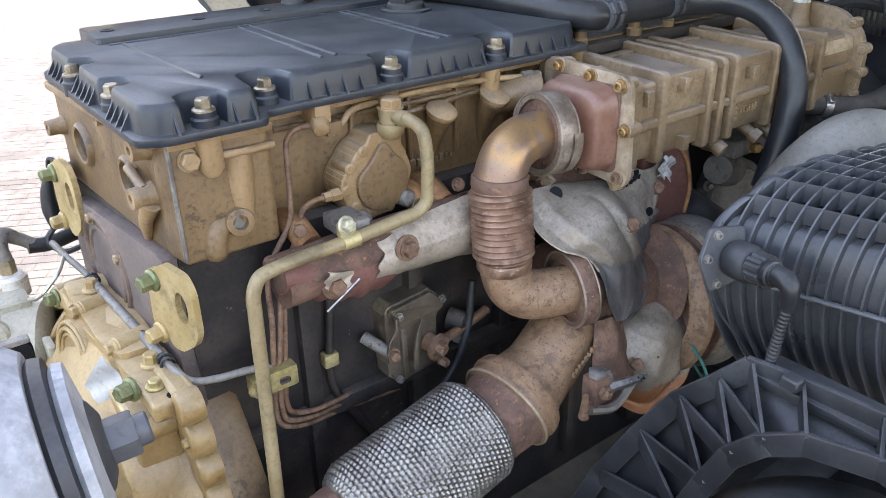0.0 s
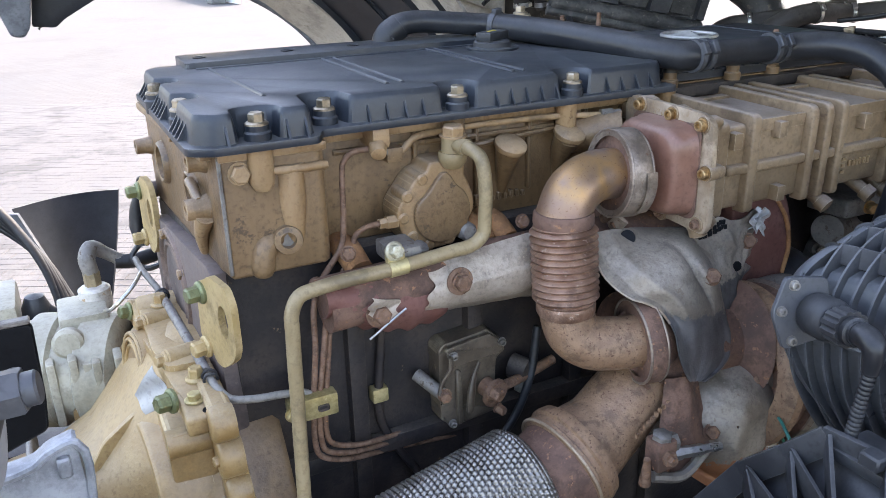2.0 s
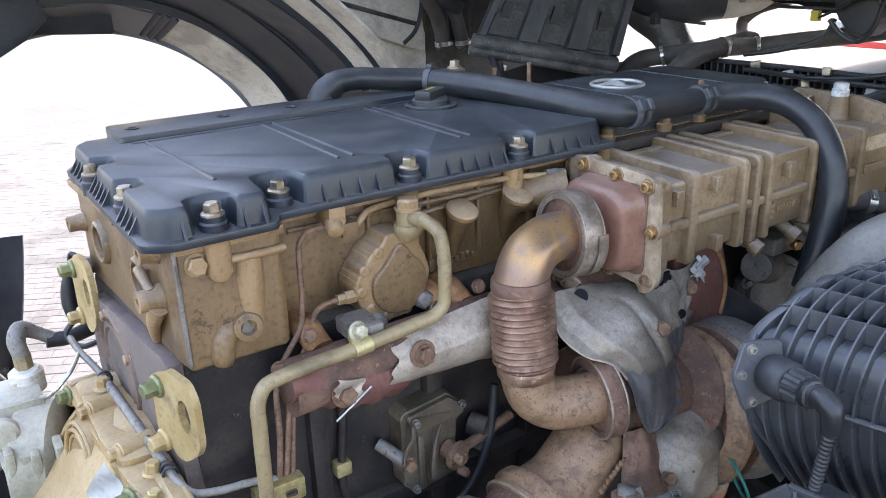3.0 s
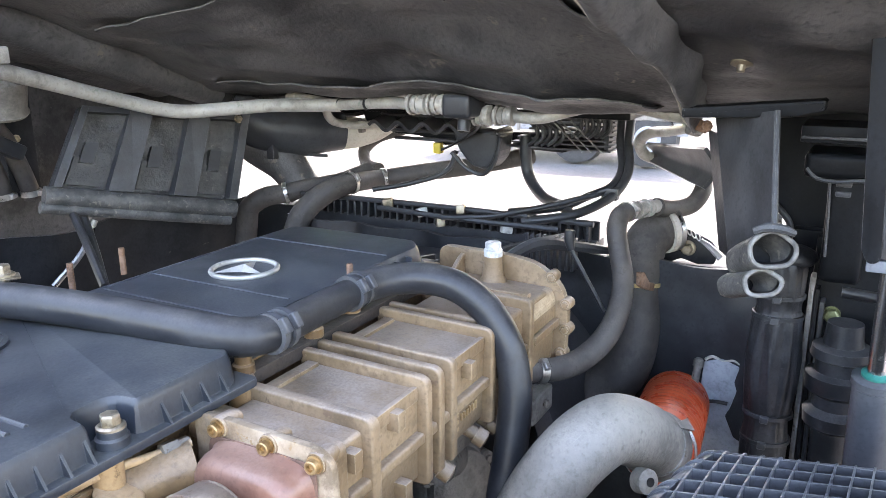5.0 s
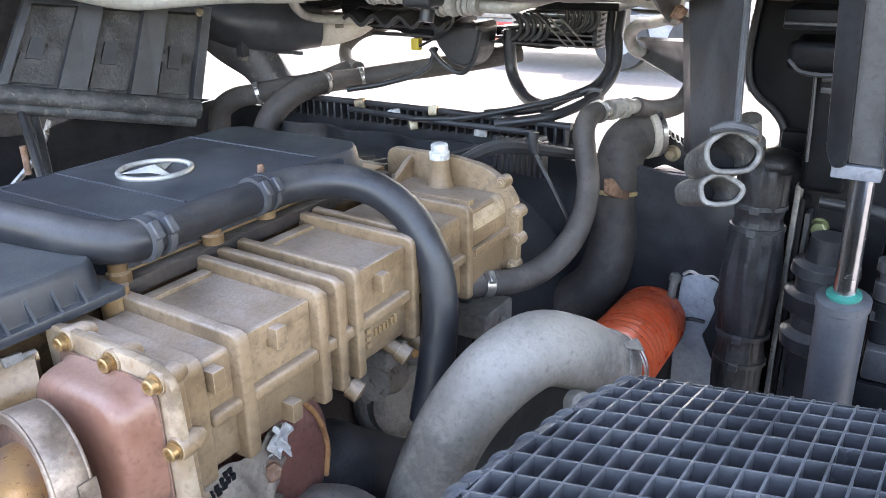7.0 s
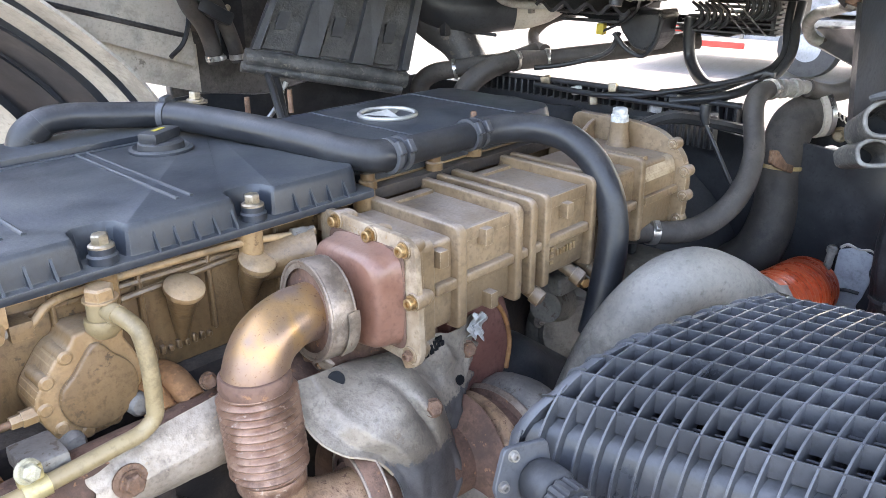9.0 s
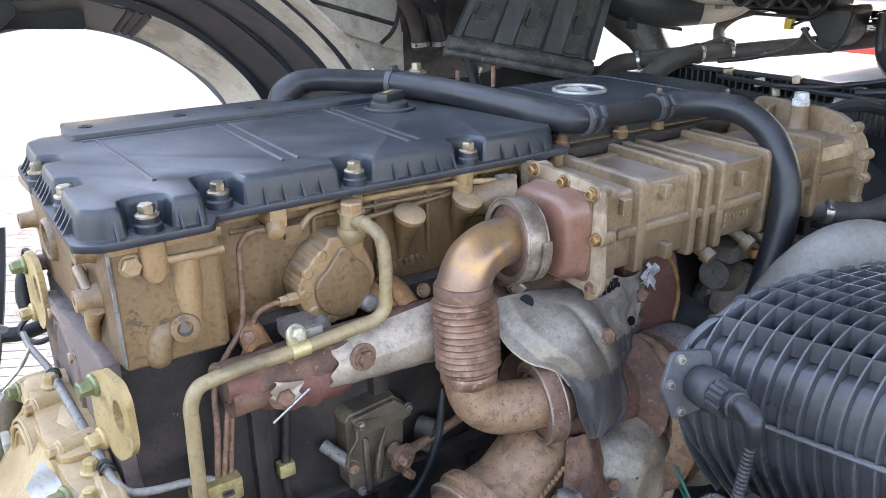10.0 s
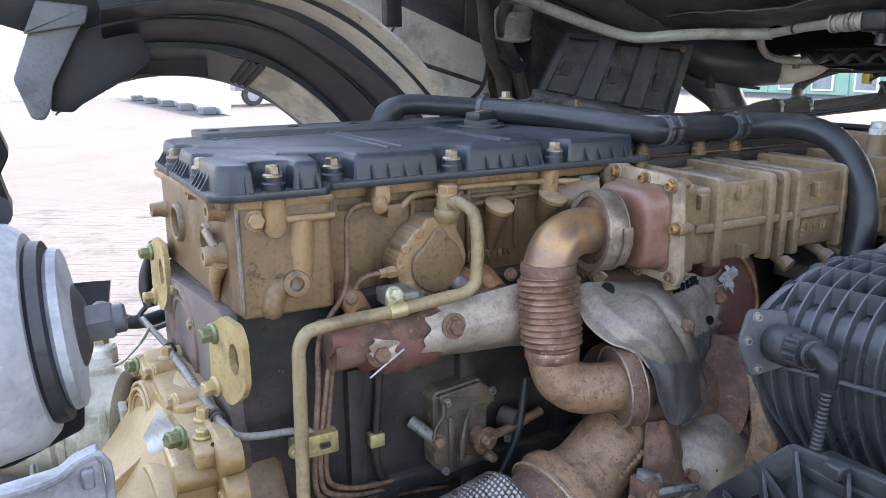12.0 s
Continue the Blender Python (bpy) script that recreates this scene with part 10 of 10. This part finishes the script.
wm = Matrix.Translation((w0 + w1) / 2) @ Euler((0, 0, math.atan2(wd.y, wd.x))).to_matrix().to_4x4()
wlen = (w1 - w0).length
for i in range(6):
    s = Shape().box((-wlen / 2 + wlen * i / 6 + 0.02, -0.06, 0.02), (-wlen / 2 + wlen * (i + 1) / 6 - 0.02, 0.06, 1.7), 0.015, 1)
    s.v = [tuple(wm @ Vector(p)) for p in s.v]
    part("panel", s, m_white, wl)
for i in range(5):
    p = w0.lerp(w1, 0.12 + 0.2 * i) + Vector((-0.45, 0, 0))
    solo("concrete_block", Shape().box(p - Vector((0.30, 0.45, 0)), p + Vector((0.25, 0.45, 0.28)), 0.03, 1), m_concrete, "low concrete block at the foot of the white wall", "concrete block", "row of blocks")


def fence(x0, y0, x1, y1, n, h, label):
    t = thing("picket_fence", ((x0 + x1) / 2, (y0 + y1) / 2, GROUND), label, "fence", "fences")
    d = Vector((x1 - x0, y1 - y0, 0)).normalized()
    me = mesh_of("picket", Shape().box((-0.045, -0.02, 0), (0.045, 0.02, h), 0.008, 1), m_white)
    for i in range(n):
        ob = new("picket", me)
        ob.parent = t
        p = Vector((x0 + (x1 - x0) * i / (n - 1), y0 + (y1 - y0) * i / (n - 1), GROUND))
        ob.location = p - ORIGIN[t]
        ob.rotation_euler = (0, 0, math.atan2(d.y, d.x))
    for z in (0.35, h - 0.3):
        s = Shape().box((-(Vector((x1 - x0, y1 - y0)).length) / 2, -0.03, z), (Vector((x1 - x0, y1 - y0)).length / 2, -0.02, z + 0.09))
        m = Matrix.Translation(((x0 + x1) / 2, (y0 + y1) / 2, GROUND)) @ Euler((0, 0, math.atan2(d.y, d.x))).to_matrix().to_4x4()
        s.v = [tuple(m @ Vector(p)) for p in s.v]
        part("rail", s, m_white, t)
    return t


fence(-14, 50, 18, 50, 140, 2.3, "white picket fence along the far side of the yard")
fence(18, 50, 52, 34, 150, 2.3, "white picket fence running toward the gate")
car = thing("parked_lorry", (11.0, 36, GROUND), "dark parked lorry by the fence", "lorry")
part("body", Shape().box((8.6, 36.0, GROUND + 0.7), (13.0, 38.3, 3.2), 0.1, 2), m_greypaint, car)
for x in (9.4, 10.7):
    w = part("wheel", Shape().lathe((x, 35.9, GROUND + 0.5), (0, 1, 0), [(0, 0.30), (0.02, 0.48), (0.28, 0.5), (0.3, 0.4)], 28), m_tyre, car)
    part("rim", Shape().lathe((x, 35.88, GROUND + 0.5), (0, 1, 0), [(0, 0.10), (0.01, 0.27), (0.05, 0.28)], 24), m_greypaint, w)
gbld = thing("green_shed", (40, 26, GROUND), "green clad shed beyond the yard", "building")
part("wall", Shape().box((36, 14, GROUND), (46, 44, 5.2), 0.05, 1), m_greenbld, gbld)
for i in range(12):
    part("cladding_rib", Shape().box((35.95, 15 + i * 2.4, GROUND), (36.0, 15.1 + i * 2.4, 5.15), 0.01, 1), m_greenbld, gbld)
for y in (23.0, 25.4, 27.4):
    w = part("window", Shape().box((35.90, y, -0.1), (35.99, y + 1.3, 1.0), 0.02, 1), m_white, gbld)
    part("pane", Shape().box((35.87, y + 0.12, 0.02), (35.90, y + 1.18, 0.88), 0.01, 1), m_greypaint, w)
part("roof", Shape().box((35.6, 13.6, 5.2), (46.4, 44.4, 5.45), 0.05, 1), m_greypaint, gbld)

# parked low trailer ahead of the truck
tl = thing("parked_trailer", (14.4, 5.6, GROUND), "grey trailer chassis with a red tail board", "trailer")
TM = Matrix.Translation((14.4, 5.6, GROUND)) @ Euler((0, 0, radians(-88))).to_matrix().to_4x4()


def tput(s):
    s.v = [tuple(TM @ Vector(p)) for p in s.v]
    return s


part("frame", tput(Shape().box((-1.6, -1.1, 0.55), (3.4, 1.1, 0.80), 0.04, 2)), m_greypaint, tl)
part("deck", tput(Shape().box((-1.5, -1.2, 0.81), (3.4, 1.2, 0.93), 0.03, 2)), m_alloy, tl)
part("red_board", tput(Shape().box((-1.55, -1.24, 0.40), (0.5, -1.18, 0.50), 0.01, 1)), m_redpaint, tl, "red and white tail board")
part("load", tput(Shape().box((0.4, -1.0, 1.0), (3.2, 1.0, 1.9), 0.08, 2)), m_greypaint, tl)
part("tail_lamp", tput(Shape().box((-0.9, -1.22, 0.62), (-0.5, -1.13, 0.74), 0.02, 1)), m_redpaint, tl)
for k in range(5):
    part("side_post", tput(Shape().box((-1.4 + 0.45 * k, -1.215, 0.56), (-1.34 + 0.45 * k, -1.17, 0.81), 0.005, 1)), m_alloy, tl)
for x in (1.5, 2.75):
    w = part("wheel", tput(Shape().lathe((x, -1.20, 0.5), (0, 1, 0), [(0, 0.30), (0.03, 0.47), (0.26, 0.5), (0.32, 0.42)], 32)), m_tyre, tl)
    part("rim", tput(Shape().lathe((x, -1.24, 0.5), (0, 1, 0), [(0, 0.09), (0.02, 0.12), (0.05, 0.28), (0.1, 0.3)], 28)), m_greypaint, w)

# ---- paving: each block by itself where the camera passes nearest, the rest joined ----
PW, PD, GAP = 0.20, 0.10, 0.004
pave = thing("paving", (0, 5, GROUND - 0.012), "pale worn concrete block paving in running bond", "paving", kind="structure")
PANG = radians(-28)
pm = Matrix.Translation((0.0, 5.0, 0)) @ Euler((0, 0, PANG)).to_matrix().to_4x4()
block_me = []
for k in range(3):
    rngp = random.Random(40 + k)
    s = Shape().box((-PW / 2 + GAP / 2, -PD / 2 + GAP / 2, -0.06), (PW / 2 - GAP / 2, PD / 2 - GAP / 2, 0.0), 0.003, 1)
    block_me.append(mesh_of("paver", s, m_paver, sharp=25))
rng = random.Random(21)
count = 0
far = Shape()
for j in range(-24, 60):
    for i in range(-22, 23):
        x, y = (i + (0.5 if j % 2 else 0)) * PW, j * PD
        p = pm @ Vector((x, y, 0))
        dz = (rng.random() - 0.5) * 0.0022
        near = -0.9 < p.x < 0.75 and 3.3 < p.y < 5.6
        if near and count < 290:
            ob = new("paver", block_me[count % 3])
            ob.parent = pave
            ob.location = Vector((p.x, p.y, GROUND + dz)) - ORIGIN[pave]
            ob.rotation_euler = (0, 0, PANG)
            count += 1
        else:
            c = [pm @ Vector((x + a * (PW - GAP) / 2, y + b * (PD - GAP) / 2, 0)) for a, b in ((-1, -1), (1, -1), (1, 1), (-1, 1))]
            t4 = [(q.x, q.y, GROUND + dz) for q in c]
            b4 = [(q.x + (q.x - p.x) * 0.05, q.y + (q.y - p.y) * 0.05, GROUND - 0.02) for q in c]
            far.add(t4 + b4, [(0, 1, 2, 3), (0, 4, 5, 1), (1, 5, 6, 2), (2, 6, 7, 3), (3, 7, 4, 0)])
ps = part("paving_field", far, m_paver, pave, sharp=25)
ps["kind"] = "stuff"
